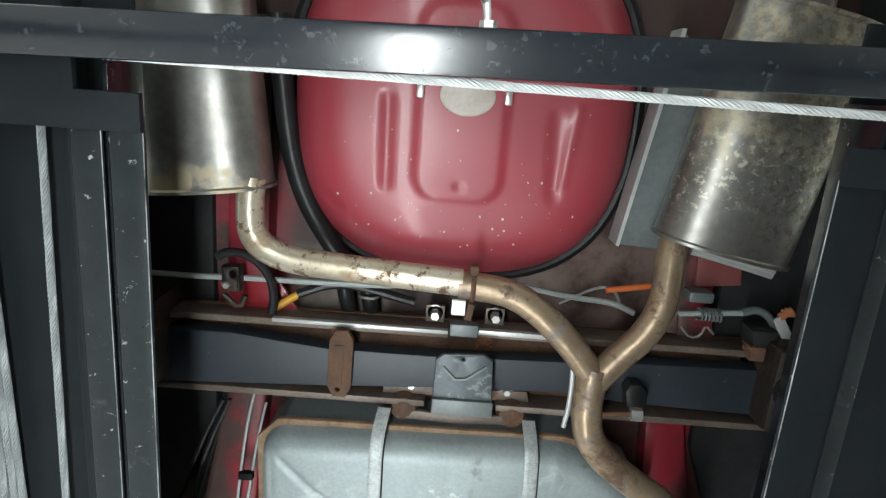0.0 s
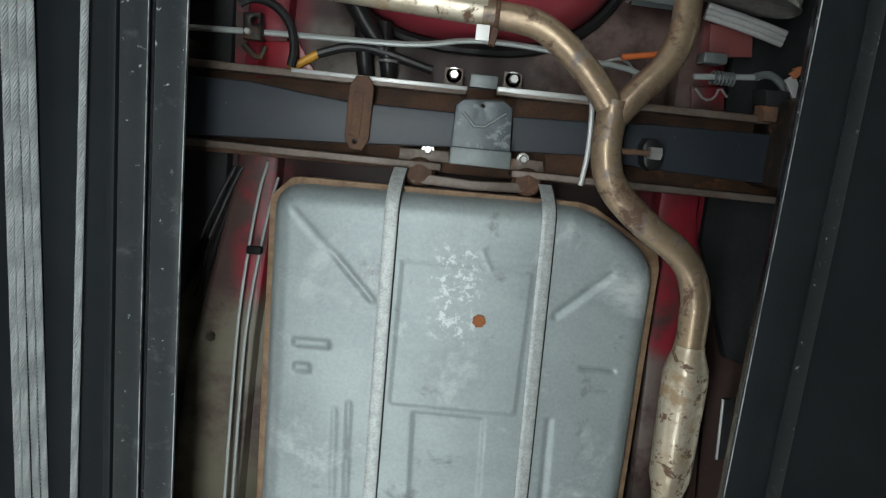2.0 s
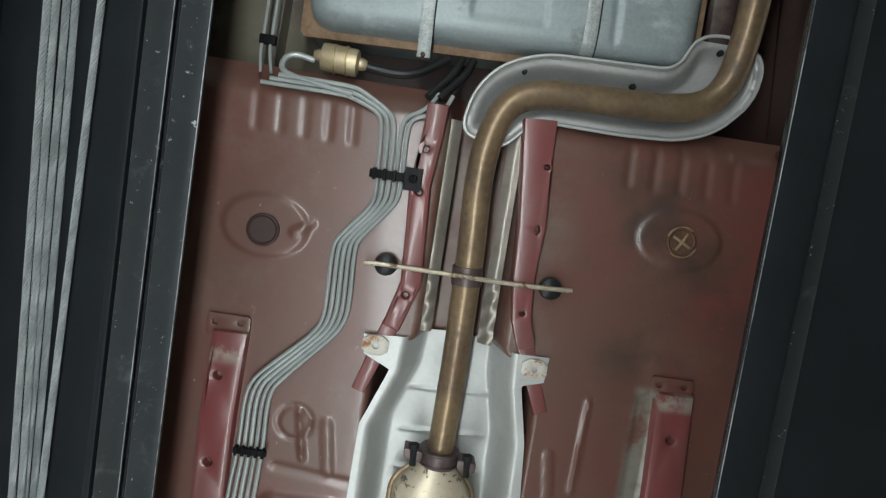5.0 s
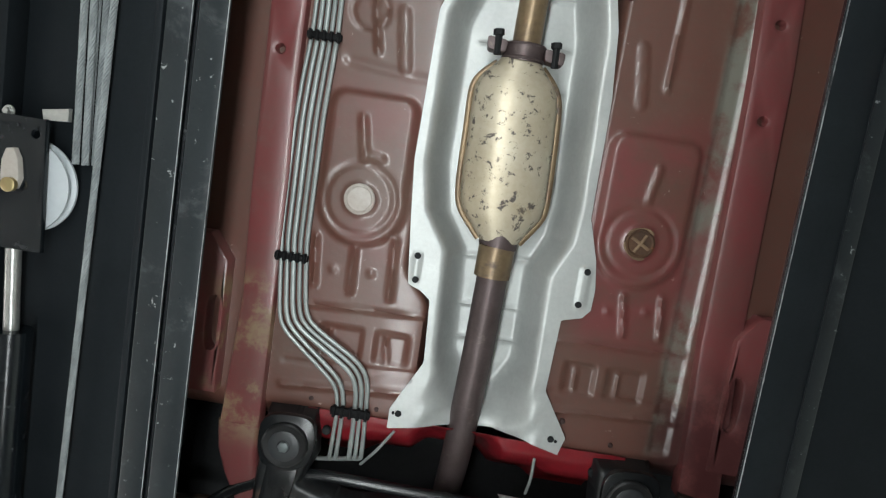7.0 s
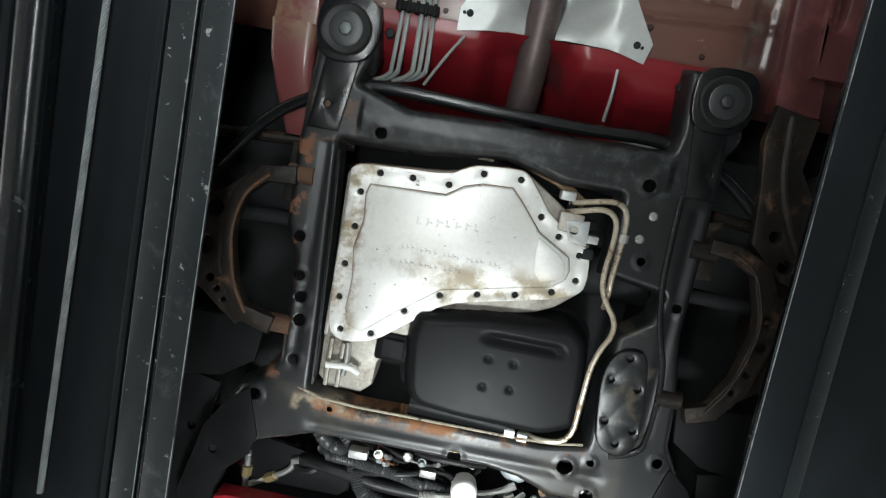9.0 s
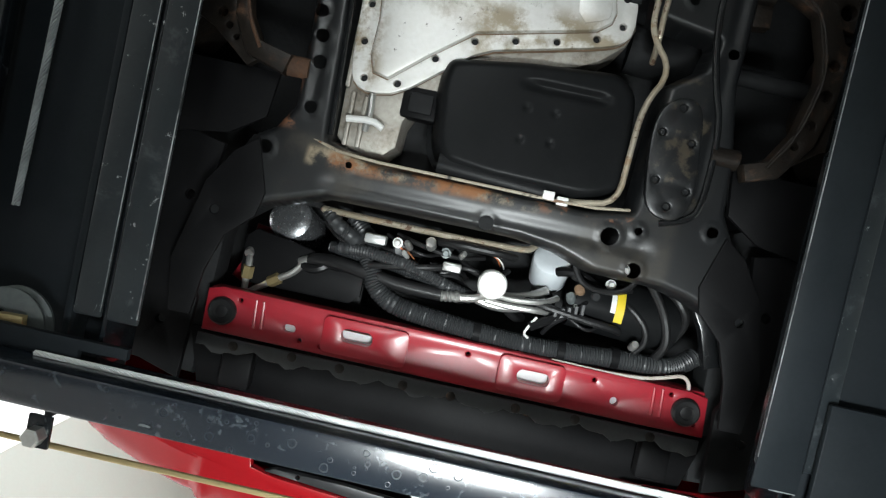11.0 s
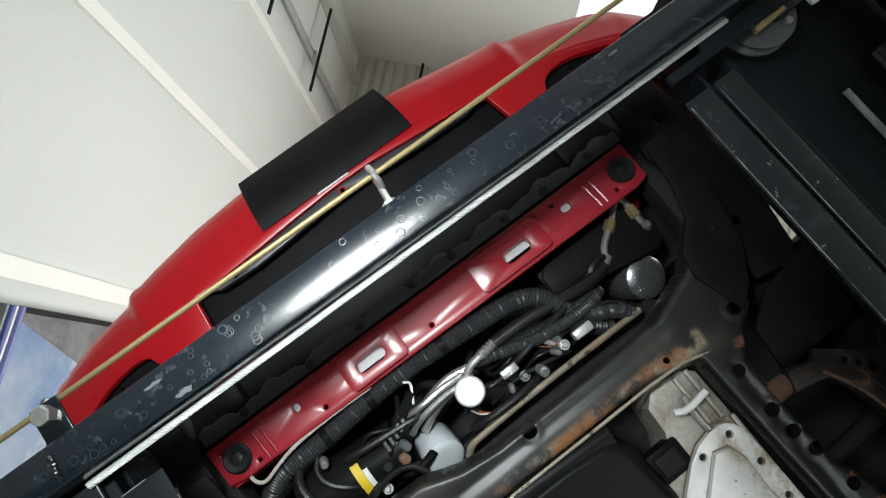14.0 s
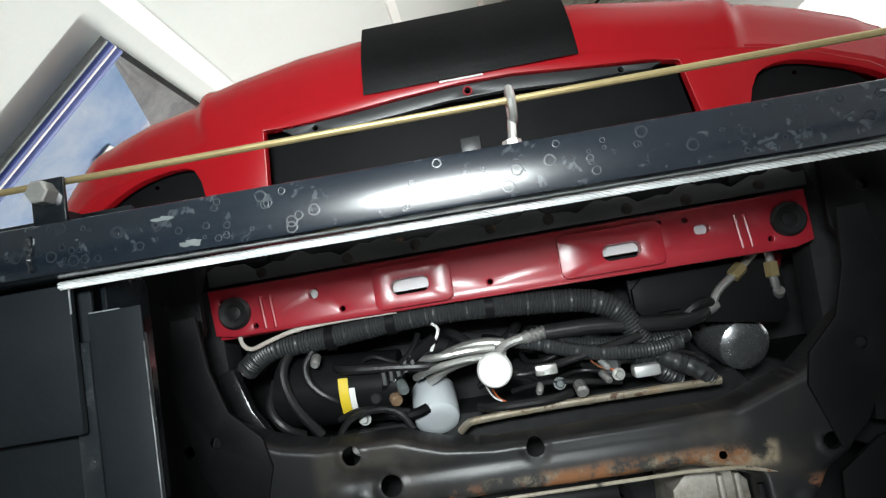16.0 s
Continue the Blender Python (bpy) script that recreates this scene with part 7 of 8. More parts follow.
for x, y0, y1 in ((-0.268, 2.985, 3.08), (-0.245, 2.99, 3.08), (-0.282, 2.66, 2.98)):
    part("case_rib", box((x - 0.004, y0, 2.016), (x + 0.004, y1, 2.03), 0.002), M_CAST, GC)
part("breather_tube", tube([(-0.235, 2.985, 2.012), (-0.232, 3.02, 2.01), (-0.236, 3.05, 2.012)], 0.006, 10, 1), M_STEEL, GC)
part("drain_plug", tube([(-0.27, 3.035, 2.008), (-0.225, 3.03, 2.004), (-0.205, 3.04, 2.006)], 0.006, 10, 1), M_WHITE, GC, "white plastic clip")
part("vent_box", box((-0.185, 2.955, 2.02), (-0.120, 3.01, 2.06), 0.006), M_PLASTIC, GC)
part("vent_opening", box((-0.172, 2.965, 2.013), (-0.130, 3.00, 2.021), 0.003), M_DARK, GC)
part("solenoid", box((0.105, 2.665, 2.0), (0.150, 2.70, 2.04), 0.004), M_CAST, GC)
for x0, x1, y0, y1, z, m in ((0.150, 0.178, 2.672, 2.690, 2.0, M_PLASTIC), (0.155, 0.185, 2.700, 2.715, 2.01, M_SHEET), (0.10, 0.128, 2.628, 2.645, 2.005, M_SHEET), (0.16, 0.18, 2.725, 2.745, 2.006, M_DARK), (-0.06, -0.03, 2.588, 2.602, 2.03, M_CAST), (0.02, 0.06, 2.585, 2.60, 2.03, M_DARK)):
    part("wiring_block", box((x0, y0, z), (x1, y1, z + 0.03), 0.003), m, GC)
part("solenoid", box((0.12, 2.64, 2.01), (0.135, 2.665, 2.04), 0.004), M_PLASTIC, GC)
part("bracket", plate([(0.115, 2.68), (0.16, 2.675), (0.162, 2.72), (0.13, 2.715)], 1.998, 2.004, [ring_pts(0.135, 2.695, 0.008, 10)], 0.001), M_SHEET, GC)
cp("flywheel_cover", ribbon([(0.04, 2.595), (0.10, 2.615), (0.15, 2.65)], 0.02, 2.03, 2.05), M_CREAMRUST)

# --- engine oil pan and cooler lines ---


def sump_height(X, Y):
    d = poly_in(X, Y, SUMP)
    Z = 1.985 + 0.085 * (1 - np.sqrt(np.clip(1 - (1 - np.clip(d / 0.026, 0, 1)) ** 2.4, 0, 1)))
    Z += 0.010 * sstep((0.013 - np.abs(Y - 2.918)) / 0.012) * sstep((X - 0.0) / 0.05) * sstep((0.17 - X) / 0.03)
    for x, y in ((0.028, 2.957), (0.076, 2.958), (0.027, 3.011), (0.078, 3.008)):
        Z += 0.003 * sstep((0.008 - np.hypot(X - x, Y - y)) / 0.006)
    return Z


SUMP = fillet([(-0.124, 2.893), (0.012, 2.872), (0.175, 2.858), (0.212, 2.890), (0.222, 2.98), (0.224, 3.068), (0.160, 3.096), (-0.01, 3.094), (-0.095, 3.084), (-0.122, 3.05), (-0.134, 2.945)], 0.022)
OP = cp("engine_oil_pan", sheet(-0.14, 0.23, 2.85, 3.11, 0.0045, sump_height, lambda X, Y: poly_in(X, Y, SUMP), 0.0), M_OILPAN, "satin black pressed steel engine oil pan", 50)
part("oil_pan_flange", plate(grown(SUMP, 0.008, 0.05, 2.98), 2.068, 2.078, (), 0.002), M_OILPAN, OP)
part("drain_bolt", bolt_down(-0.06, 2.90, 2.0, 0.007, 0.02), M_STEEL, OP)
part("side_tag", box((0.085, 3.085, 1.985), (0.105, 3.10, 2.0), 0.002), M_WHITE, OP, "white paint mark")
part("side_tag", box((0.11, 3.09, 1.988), (0.13, 3.105, 2.0), 0.002), M_WHITE, OP, "white paint mark")
cp("cooler_line", tube([(0.118, 2.665, 2.02), (0.139, 2.658, 1.992), (0.178, 2.646, 1.985), (0.203, 2.660, 1.985), (0.206, 2.70, 1.985), (0.200, 2.76, 1.985), (0.206, 2.80, 1.985), (0.247, 2.852, 1.978), (0.214, 2.915, 1.978), (0.210, 3.00, 1.978), (0.208, 3.082, 1.978), (0.149, 3.094, 1.985), (0.12, 3.094, 2.02)], 0.0052, 10, 2), M_PIPE_PALE, "pale cream-stained cooler line")
cp("cooler_line", tube([(0.122, 2.648, 2.02), (0.140, 2.642, 1.992), (0.195, 2.629, 1.986), (0.220, 2.645, 1.986), (0.221, 2.70, 1.986), (0.216, 2.76, 1.986), (0.218, 2.80, 1.99), (0.225, 2.83, 2.03)], 0.0052, 10, 2), M_PIPE_PALE, "pale cream-stained cooler line")
cp("line_joint", tube([(0.221, 2.685, 1.985), (0.221, 2.70, 1.985)], 0.009, 10, 0), M_STEEL)
cp("starter", tube([(-0.10, 3.075, 2.02), (0.09, 3.085, 2.02)], 0.03, 16, 0), M_OILPAN, "black starter motor")
cp("engine_block", plate(rounded([(-0.36, 2.66), (0.30, 2.64), (0.30, 3.20), (-0.36, 3.20)], 1), 2.14, 2.30, (), 0.01), M_DARK, "dark grimy engine block")

# --- radiator support ---
def slot(x0, x1, y0, y1):
    return rrect(x0, x1, y0, y1, min(x1 - x0, y1 - y0) * 0.46)


RS_HOLES = [slot(0.119, 0.179, 3.405, 3.430), slot(-0.210, -0.151, 3.402, 3.427), slot(-0.318, -0.296, 3.420, 3.434), ring_pts(0.305, 3.430, 0.0075, 12)] + [ring_pts(x, y, 0.004, 8) for x, y in ((0.405, 3.395), (0.455, 3.44), (-0.405, 3.395), (-0.45, 3.44), (0.262, 3.399), (0.025, 3.402), (-0.115, 3.418), (-0.235, 3.412), (-0.285, 3.445), (-0.245, 3.448))]
RSUP = cp("radiator_support", plate([(-0.468, 3.384), (-0.44, 3.376), (0.44, 3.382), (0.472, 3.388), (0.478, 3.462), (-0.468, 3.462)], 2.068, 2.080, RS_HOLES, 0.003), M_REDGLOSS, "red painted pressed steel radiator support beam")
part("support_face", box((-0.466, 3.452, 2.079), (0.476, 3.464, 2.15), 0.003), M_REDGLOSS, RSUP)
part("support_face", box((-0.466, 3.380, 2.079), (0.470, 3.388, 2.12), 0.003), M_REDGLOSS, RSUP)
for x0, x1, sl in ((0.084, 0.206, 0), (-0.244, -0.086, 1)):
    part("pressed_frame", plate(rrect(x0, x1, 3.3855, 3.4515, 0.011), 2.0565, 2.0685, [RS_HOLES[sl]], 0.0035), M_REDGLOSS, RSUP, "raised pressed frame round a slot")
for x in (0.372, 0.388, -0.362, -0.376):
    part("pressed_rib", tube([(x, 3.388, 2.068), (x + 0.004, 3.44, 2.068)], 0.0035, 8, 0), M_REDGLOSS, RSUP)
for x, y in ((0.435, 3.420), (-0.434, 3.420)):
    part("radiator_bushing", turned([(0.026, 0.012), (0.026, 0.005), (0.022, 0.0), (0.014, 0.001), (0.011, 0.004), (0.006, 0.003)], pose(x, y, 2.056), 28), M_RUBBER, RSUP, "black rubber radiator bushing")
cp("radiator", box((-0.42, 3.395, 2.114), (0.42, 3.445, 2.30), 0.003), M_DARK, "dark radiator core behind the beam")
# near-white strip added close above the slots so that they look bright
cp("radiator_tank", box((-0.42, 3.411, 2.0835), (0.42, 3.449, 2.113), 0.002), mat("bright_slot_backing", (0.88, 0.89, 0.90), (0.82, 0.83, 0.84), 0.5, 0.0, 10, 150, 0.05), "pale strip added behind the beam to brighten its slots")
DAM = cp("air_dam", plate([(-0.50, 3.464), (0.50, 3.464), (0.46, 3.60), (-0.46, 3.60)], 2.098, 2.104, (), 0.002), M_PLASTIC, "black rubber air dam panel")
for x in (-0.38, -0.26, -0.12, -0.04, 0.03, 0.16, 0.30):
    part("dam_clip", disc_down(x, 3.480 + 0.01 * math.sin(9 * x), 2.092, 0.010, 0.008, 0.4, 12), M_ARM, DAM, "brown round trim clip")
flap = [(-0.47 + 0.94 * k / 60, 3.4665) for k in range(61)] + [(0.47 - 0.94 * k / 60, 3.492 + 0.006 * math.sin(0.8 * k) + 0.004 * math.sin(2.1 * k)) for k in range(61)]
part("dam_flap", plate(flap, 2.060, 2.064, (), 0.0015), M_GREYPLASTIC, DAM, "wavy black rubber flap in front of the beam")
for k, x in enumerate((-0.40, -0.29, -0.20, -0.08, 0.01, 0.13, 0.24, 0.38)):
    part("dam_clip", disc_down(x, 3.479 + 0.004 * math.sin(5 * k), 2.056, 0.009, 0.005, 0.4, 12), M_ARM, DAM, "brown round trim clip")
cp("tow_bracket", box((-0.42, 3.47, 2.065), (-0.36, 3.56, 2.095), 0.008), M_PLASTIC)
cp("tow_bracket", box((0.37, 3.47, 2.065), (0.43, 3.56, 2.095), 0.008), M_PLASTIC)

# --- under the bonnet, between subframe and radiator ---


def corrugated(pts, r, pitch=0.0045, seg=10):
    ps = resample(pts, pitch / 2)
    k = len(ps) - 1
    return tube(ps, lambda f: r * (1.0 if round(f * k) % 2 else 0.90), seg, 0)


HOSE = cp("corrugated_hose", corrugated([(0.452, 3.325, 2.125), (0.416, 3.350, 2.11), (0.377, 3.356, 2.10), (0.301, 3.357, 2.10), (0.205, 3.366, 2.10), (0.111, 3.369, 2.10), (0.029, 3.364, 2.10), (-0.052, 3.357, 2.10), (-0.123, 3.350, 2.10), (-0.166, 3.329, 2.10), (-0.185, 3.293, 2.105), (-0.203, 3.256, 2.115), (-0.22, 3.226, 2.13)], 0.0195), M_GREYPLASTIC, "thick black corrugated wiring conduit")
for x, y in ((0.194, 3.366), (0.033, 3.365), (0.295, 3.357)):
    part("tape_band", tube([(x - 0.007, y, 2.10), (x + 0.007, y, 2.10)], 0.0215, 14, 0), M_PLASTIC, HOSE, "black tape band")
cp("wiring_hose", tube([(-0.047, 3.309, 2.10), (-0.115, 3.309, 2.10), (-0.167, 3.303, 2.10), (-0.253, 3.291, 2.105), (-0.29, 3.295, 2.12), (-0.305, 3.302, 2.13)], 0.013, 12, 3), M_RUBBER, "black rubber air-conditioning hose")
cp("corrugated_hose", corrugated([(0.012, 3.306, 2.12), (-0.067, 3.285, 2.11), (-0.163, 3.271, 2.11), (-0.242, 3.267, 2.115), (-0.27, 3.268, 2.14)], 0.0135), M_GREYPLASTIC, "black corrugated conduit")
cp("corrugated_hose", corrugated([(-0.165, 3.265, 2.125), (-0.176, 3.256, 2.11), (-0.206, 3.229, 2.10), (-0.240, 3.203, 2.115)], 0.017), M_GREYPLASTIC, "black corrugated conduit")
cp("crimp_fitting", turned([(0.0085, 0), (0.0115, 0.003), (0.009, 0.007), (0.0115, 0.011), (0.009, 0.015), (0.0115, 0.019), (0.009, 0.024), (0.0115, 0.030), (0.009, 0.038)], Matrix.Translation((-0.048, 3.311, 2.098)) @ pose(0, 0, 0, 0, 90, -8), 14), M_STEEL, "ribbed alloy crimp fitting")
cp("ac_pipe", tube([(-0.012, 3.307, 2.098), (0.018, 3.302, 2.095), (0.030, 3.292, 2.09), (0.036, 3.278, 2.08)], 0.008, 10, 2), M_STEEL, "bright alloy air-conditioning pipe")
for y, z in ((3.311, 2.10), (3.290, 2.10)):
    cp("ac_pipe", tube([(0.020, y - 0.008, z), (0.06, y, z), (0.115, y - 0.01, z + 0.01), (0.15, y - 0.03, z + 0.02)], 0.0085, 10, 2), M_STEEL, "bright alloy air-conditioning pipe")
cp("service_cap", turned([(0.020, 0.05), (0.026, 0.045), (0.0275, 0.012), (0.0265, 0.003), (0.024, 0.0)], pose(0.041, 3.267, 2.055), 32), M_WHITE, "round white plastic service cap")
OILF = cp("oil_filter", turned([(0.020, 0.080), (0.032, 0.076), (0.037, 0.068), (0.038, 0.014), (0.036, 0.005), (0.031, 0.001), (0.018, 0.0)], Matrix.Translation((0.146, 3.196, 2.115)) @ pose(0, 0, 0, -38, 6, 0), 32), M_FILTER, "white painted oil filter canister")
part("filter_neck", turned([(0.024, 0.0), (0.024, 0.03)], Matrix.Translation((0.150, 3.245, 2.18)) @ pose(0, 0, 0, -38, 6, 0), 24), M_STEEL, OILF, "bright ribbed filter neck")
cp("receiver_canister", turned([(0.034, 0.12), (0.045, 0.112), (0.046, 0.020), (0.043, 0.009), (0.034, 0.002), (0.018, 0.0)], Matrix.Translation((-0.374, 3.230, 2.165)) @ pose(0, 0, 0, -16, 8, 0), 36), mat("brushed_canister_alloy", (0.62, 0.64, 0.66), (0.52, 0.54, 0.56), 0.26, 0.9, 10, 150, 0.03), "grey brushed alloy receiver canister")
COMP = cp("compressor", tube([(0.40, 3.275, 2.145), (0.20, 3.262, 2.145)], 0.058, 24, 0), M_OILPAN, "black air-conditioning compressor")


def label_strip(x0, x1, a0, a1):
    """A paper strip round the underside of the compressor, between two angles."""
    bm = bmesh.new()
    rows = []
    for k in range(9):
        a = radians(a0 + (a1 - a0) * k / 8)
        rows.append([bm.verts.new((x, 3.2625 + 0.031 * (x - 0.20) / 0.5 + r * math.sin(a), 2.145 - r * math.cos(a))) for x in (x0, x1) for r in (0.0583, 0.0590)])
    for p, q in zip(rows, rows[1:]):
        for u, v in ((0, 2), (3, 1), (1, 0), (2, 3)):
            bm.faces.new((p[u], p[v], q[v], q[u]))
    bm.faces.new((rows[0][0], rows[0][1], rows[0][3], rows[0][2]))
    bm.faces.new((rows[-1][0], rows[-1][2], rows[-1][3], rows[-1][1]))
    return bm


part("yellow_label", label_strip(0.276, 0.292, -40, 22), M_YELLOW, COMP, "yellow and white warning label")
part("white_label", label_strip(0.266, 0.2755, -44, 6), M_WHITE, COMP)
part("compressor_bolt", disc_down(0.235, 3.250, 2.085, 0.010, 0.012, 0.3, 14), M_DARK, COMP)
part("intake_frame", tube([(0.294, 3.200, 2.06), (0.287, 3.216, 2.06), (0.268, 3.232, 2.06), (0.227, 3.238, 2.06), (0.194, 3.228, 2.06), (0.179, 3.200, 2.06)], 0.0055, 8, 2), M_RUBBER, COMP)
cp("front_tube", tube([(0.110, 3.178, 2.098), (0.100, 3.188, 2.090), (0.088, 3.194, 2.086), (-0.056, 3.198, 2.085), (-0.229, 3.198, 2.083), (-0.285, 3.197, 2.082), (-0.296, 3.197, 2.084), (-0.274, 3.204, 2.095)], 0.0062, 10, 2), M_PIPE_PALE, "cream-stained steel tube along the subframe")
cp("ground_wire", tube([(0.438, 3.384, 2.080), (0.434, 3.368, 2.076), (0.420, 3.357, 2.075), (0.395, 3.366, 2.075), (0.346, 3.379, 2.075), (0.271, 3.382, 2.075), (0.179, 3.381, 2.078)], 0.0036, 8, 2), M_PALEPLUG, "off-white wire along the beam")
cp("white_wire", tube([(0.135, 3.31, 2.08), (0.120, 3.335, 2.075), (0.118, 3.345, 2.08), (0.128, 3.352, 2.09)], 0.0025, 6, 2), M_WHITE, "thin white wire")
cp("connector_lead", tube([(0.125, 3.33, 2.08), (0.16, 3.31, 2.085), (0.20, 3.28, 2.09)], 0.009, 8, 1), M_PLASTIC, "black plug connector")
cp("plug_tip", tube([(0.198, 3.282, 2.088), (0.206, 3.275, 2.088)], 0.006, 8, 0), M_WHITE)
for k, (x, y) in enumerate(((0.265, 3.30), (0.30, 3.292), (0.145, 3.295), (0.07, 3.24), (-0.06, 3.235), (-0.10, 3.245), (0.33, 3.25), (-0.18, 3.235))):
    cp("wire", tube([(x, y, 2.12), (x - 0.03, y + 0.02 - 0.01 * (k % 3), 2.09), (x - 0.07, y + 0.005 * k % 0.02, 2.095), (x - 0.11, y - 0.015, 2.12)], 0.0055 if k % 2 else 0.0035, 8, 3), M_RUBBER, "black wire")
for k, (x, y, m) in enumerate(((-0.105, 3.262, M_RUST), (-0.118, 3.258, M_ORANGE), (0.052, 3.235, M_ORANGE), (0.06, 3.238, M_WHITE))):
    cp("thin_wire", tube([(x, y, 2.12), (x - 0.01, y - 0.015, 2.08), (x - 0.03, y - 0.025, 2.085), (x - 0.03, y - 0.04, 2.11)], 0.0016, 6, 2), m)
for x, y, z, r, m in ((-0.085, 3.213, 2.06, 0.010, M_STEEL), (-0.128, 3.224, 2.065, 0.006, M_STEEL), (-0.13, 3.243, 2.07, 0.005, M_SHEET), (0.185, 3.256, 2.07, 0.009, M_SHEET_DARK), (0.20, 3.240, 2.08, 0.010, M_CREAMRUST), (-0.02, 3.222, 2.07, 0.006, M_STEEL), (0.32, 3.318, 2.07, 0.008, M_STEEL)):
    cp("small_fitting", turned([(r, 0.025), (r, 0.004), (r * 0.7, 0.0)], Matrix.Translation((x, y, z)) @ pose(0, 0, 0, -25, 20 * math.sin(40 * x), 0), 10), m)
for pts, r, m in (
    ([(0.366, 3.345, 2.10), (0.382, 3.312, 2.085), (0.368, 3.259, 2.085), (0.332, 3.205, 2.10)], 0.0085, M_RUBBER),
    ([(0.327, 3.341, 2.10), (0.345, 3.316, 2.09), (0.335, 3.283, 2.085), (0.297, 3.253, 2.09), (0.275, 3.245, 2.12)], 0.0065, M_RUBBER),
    ([(0.300, 3.310, 2.12), (0.286, 3.302, 2.085), (0.213, 3.296, 2.082), (0.14, 3.287, 2.085), (0.105, 3.285, 2.11)], 0.0075, M_RUBBER),
    ([(0.225, 3.255, 2.10), (0.220, 3.265, 2.088), (0.191, 3.295, 2.082), (0.163, 3.317, 2.082), (0.154, 3.339, 2.10)], 0.0050, M_PLASTIC),
    ([(0.230, 3.262, 2.10), (0.208, 3.280, 2.085), (0.175, 3.306, 2.080), (0.149, 3.325, 2.10)], 0.0040, M_RUBBER),
    ([(0.165, 3.300, 2.10), (0.130, 3.298, 2.083), (0.083, 3.302, 2.082), (0.036, 3.300, 2.09)], 0.0062, M_STEEL),
    ([(0.170, 3.270, 2.11), (0.142, 3.282, 2.083), (0.085, 3.289, 2.083), (0.050, 3.287, 2.09)], 0.0058, M_STEEL),
    ([(0.075, 3.212, 2.09), (0.047, 3.2095, 2.072), (0.001, 3.2095, 2.07), (-0.039, 3.209, 2.072), (-0.07, 3.212, 2.09)], 0.0075, M_RUBBER),
    ([(0.30, 3.225, 2.10), (0.26, 3.238, 2.085), (0.22, 3.232, 2.08), (0.185, 3.222, 2.09)], 0.0055, M_RUBBER),
    ([(-0.02, 3.250, 2.11), (-0.07, 3.262, 2.085), (-0.13, 3.272, 2.082), (-0.19, 3.282, 2.09)], 0.0065, M_RUBBER),
    ([(0.02, 3.225, 2.11), (-0.03, 3.236, 2.085), (-0.09, 3.228, 2.08), (-0.15, 3.215, 2.10)], 0.0045, M_RUBBER),
    ([(0.40, 3.30, 2.11), (0.41, 3.26, 2.085), (0.385, 3.225, 2.08), (0.36, 3.21, 2.10)], 0.0075, M_RUBBER),
):
    cp("wiring_hose" if m is not M_STEEL else "ac_pipe", tube(pts, r, 10, 3), m, "black rubber hose in the engine bay" if m is not M_STEEL else "bright alloy air-conditioning pipe")
cp("corrugated_hose", corrugated([(-0.044, 3.289, 2.10), (-0.113, 3.266, 2.085), (-0.203, 3.257, 2.085), (-0.25, 3.262, 2.10)], 0.0125), M_GREYPLASTIC, "black corrugated conduit")
cp("corrugated_hose", corrugated([(-0.215, 3.250, 2.11), (-0.226, 3.239, 2.09), (-0.259, 3.223, 2.08), (-0.281, 3.200, 2.09)], 0.015), M_GREYPLASTIC, "black corrugated conduit")
cp("gear_sector", turned([(0.016, 0.01), (0.016, 0.002), (0.012, 0.0), (0.005, 0.001)], pose(-0.136, 3.244, 2.085), 12), M_GREYPLASTIC, "toothed plastic adjuster")
for k in range(5):
    x = 0.215 - 0.012 * k
    cp("connector_rib", box((x - 0.004, 3.268 + 0.005 * k, 2.078), (x + 0.004, 3.290 + 0.005 * k, 2.092), 0.0015, None, 1), M_GREYPLASTIC)
for x, y, m in ((-0.145, 3.230, M_STEEL), (-0.054, 3.230, M_SHEET_DARK), (0.255, 3.222, M_SHEET)):
    cp("small_fitting", bolt_down(x, y, 2.072, 0.0065, 0.008), m)
rg = random.Random(8)
for k in range(16):
    x, y = rg.uniform(-0.26, 0.36), rg.uniform(3.235, 3.345)
    dx, dy = rg.uniform(0.05, 0.13) * rg.choice((-1, 1)), rg.uniform(-0.05, 0.05)
    z = rg.uniform(2.10, 2.15)
    r = rg.choice((0.003, 0.0045, 0.006, 0.009))
    pts = [(x, y, z + 0.05), (x + dx * 0.2, y + dy * 0.1, z), (x + dx * 0.6, y + dy + rg.uniform(-0.02, 0.02), z - 0.012), (x + dx, y + dy * 0.6, z + 0.01), (x + dx * 1.1, y + dy * 0.2, z + 0.06)]
    cp("wiring_hose" if r > 0.005 else "wire", corrugated(pts, r) if k % 4 == 0 else tube(pts, r, 8, 3), M_RUBBER if k % 3 else M_PLASTIC, "black wiring in the engine bay")
cp("sensor_block", box((-0.205, 3.222, 2.06), (-0.165, 3.24, 2.09), 0.004), M_SHEET, "zinc sensor bracket")
cp("gear_sector", box((-0.055, 3.245, 2.08), (-0.02, 3.262, 2.10), 0.003), M_STEEL)
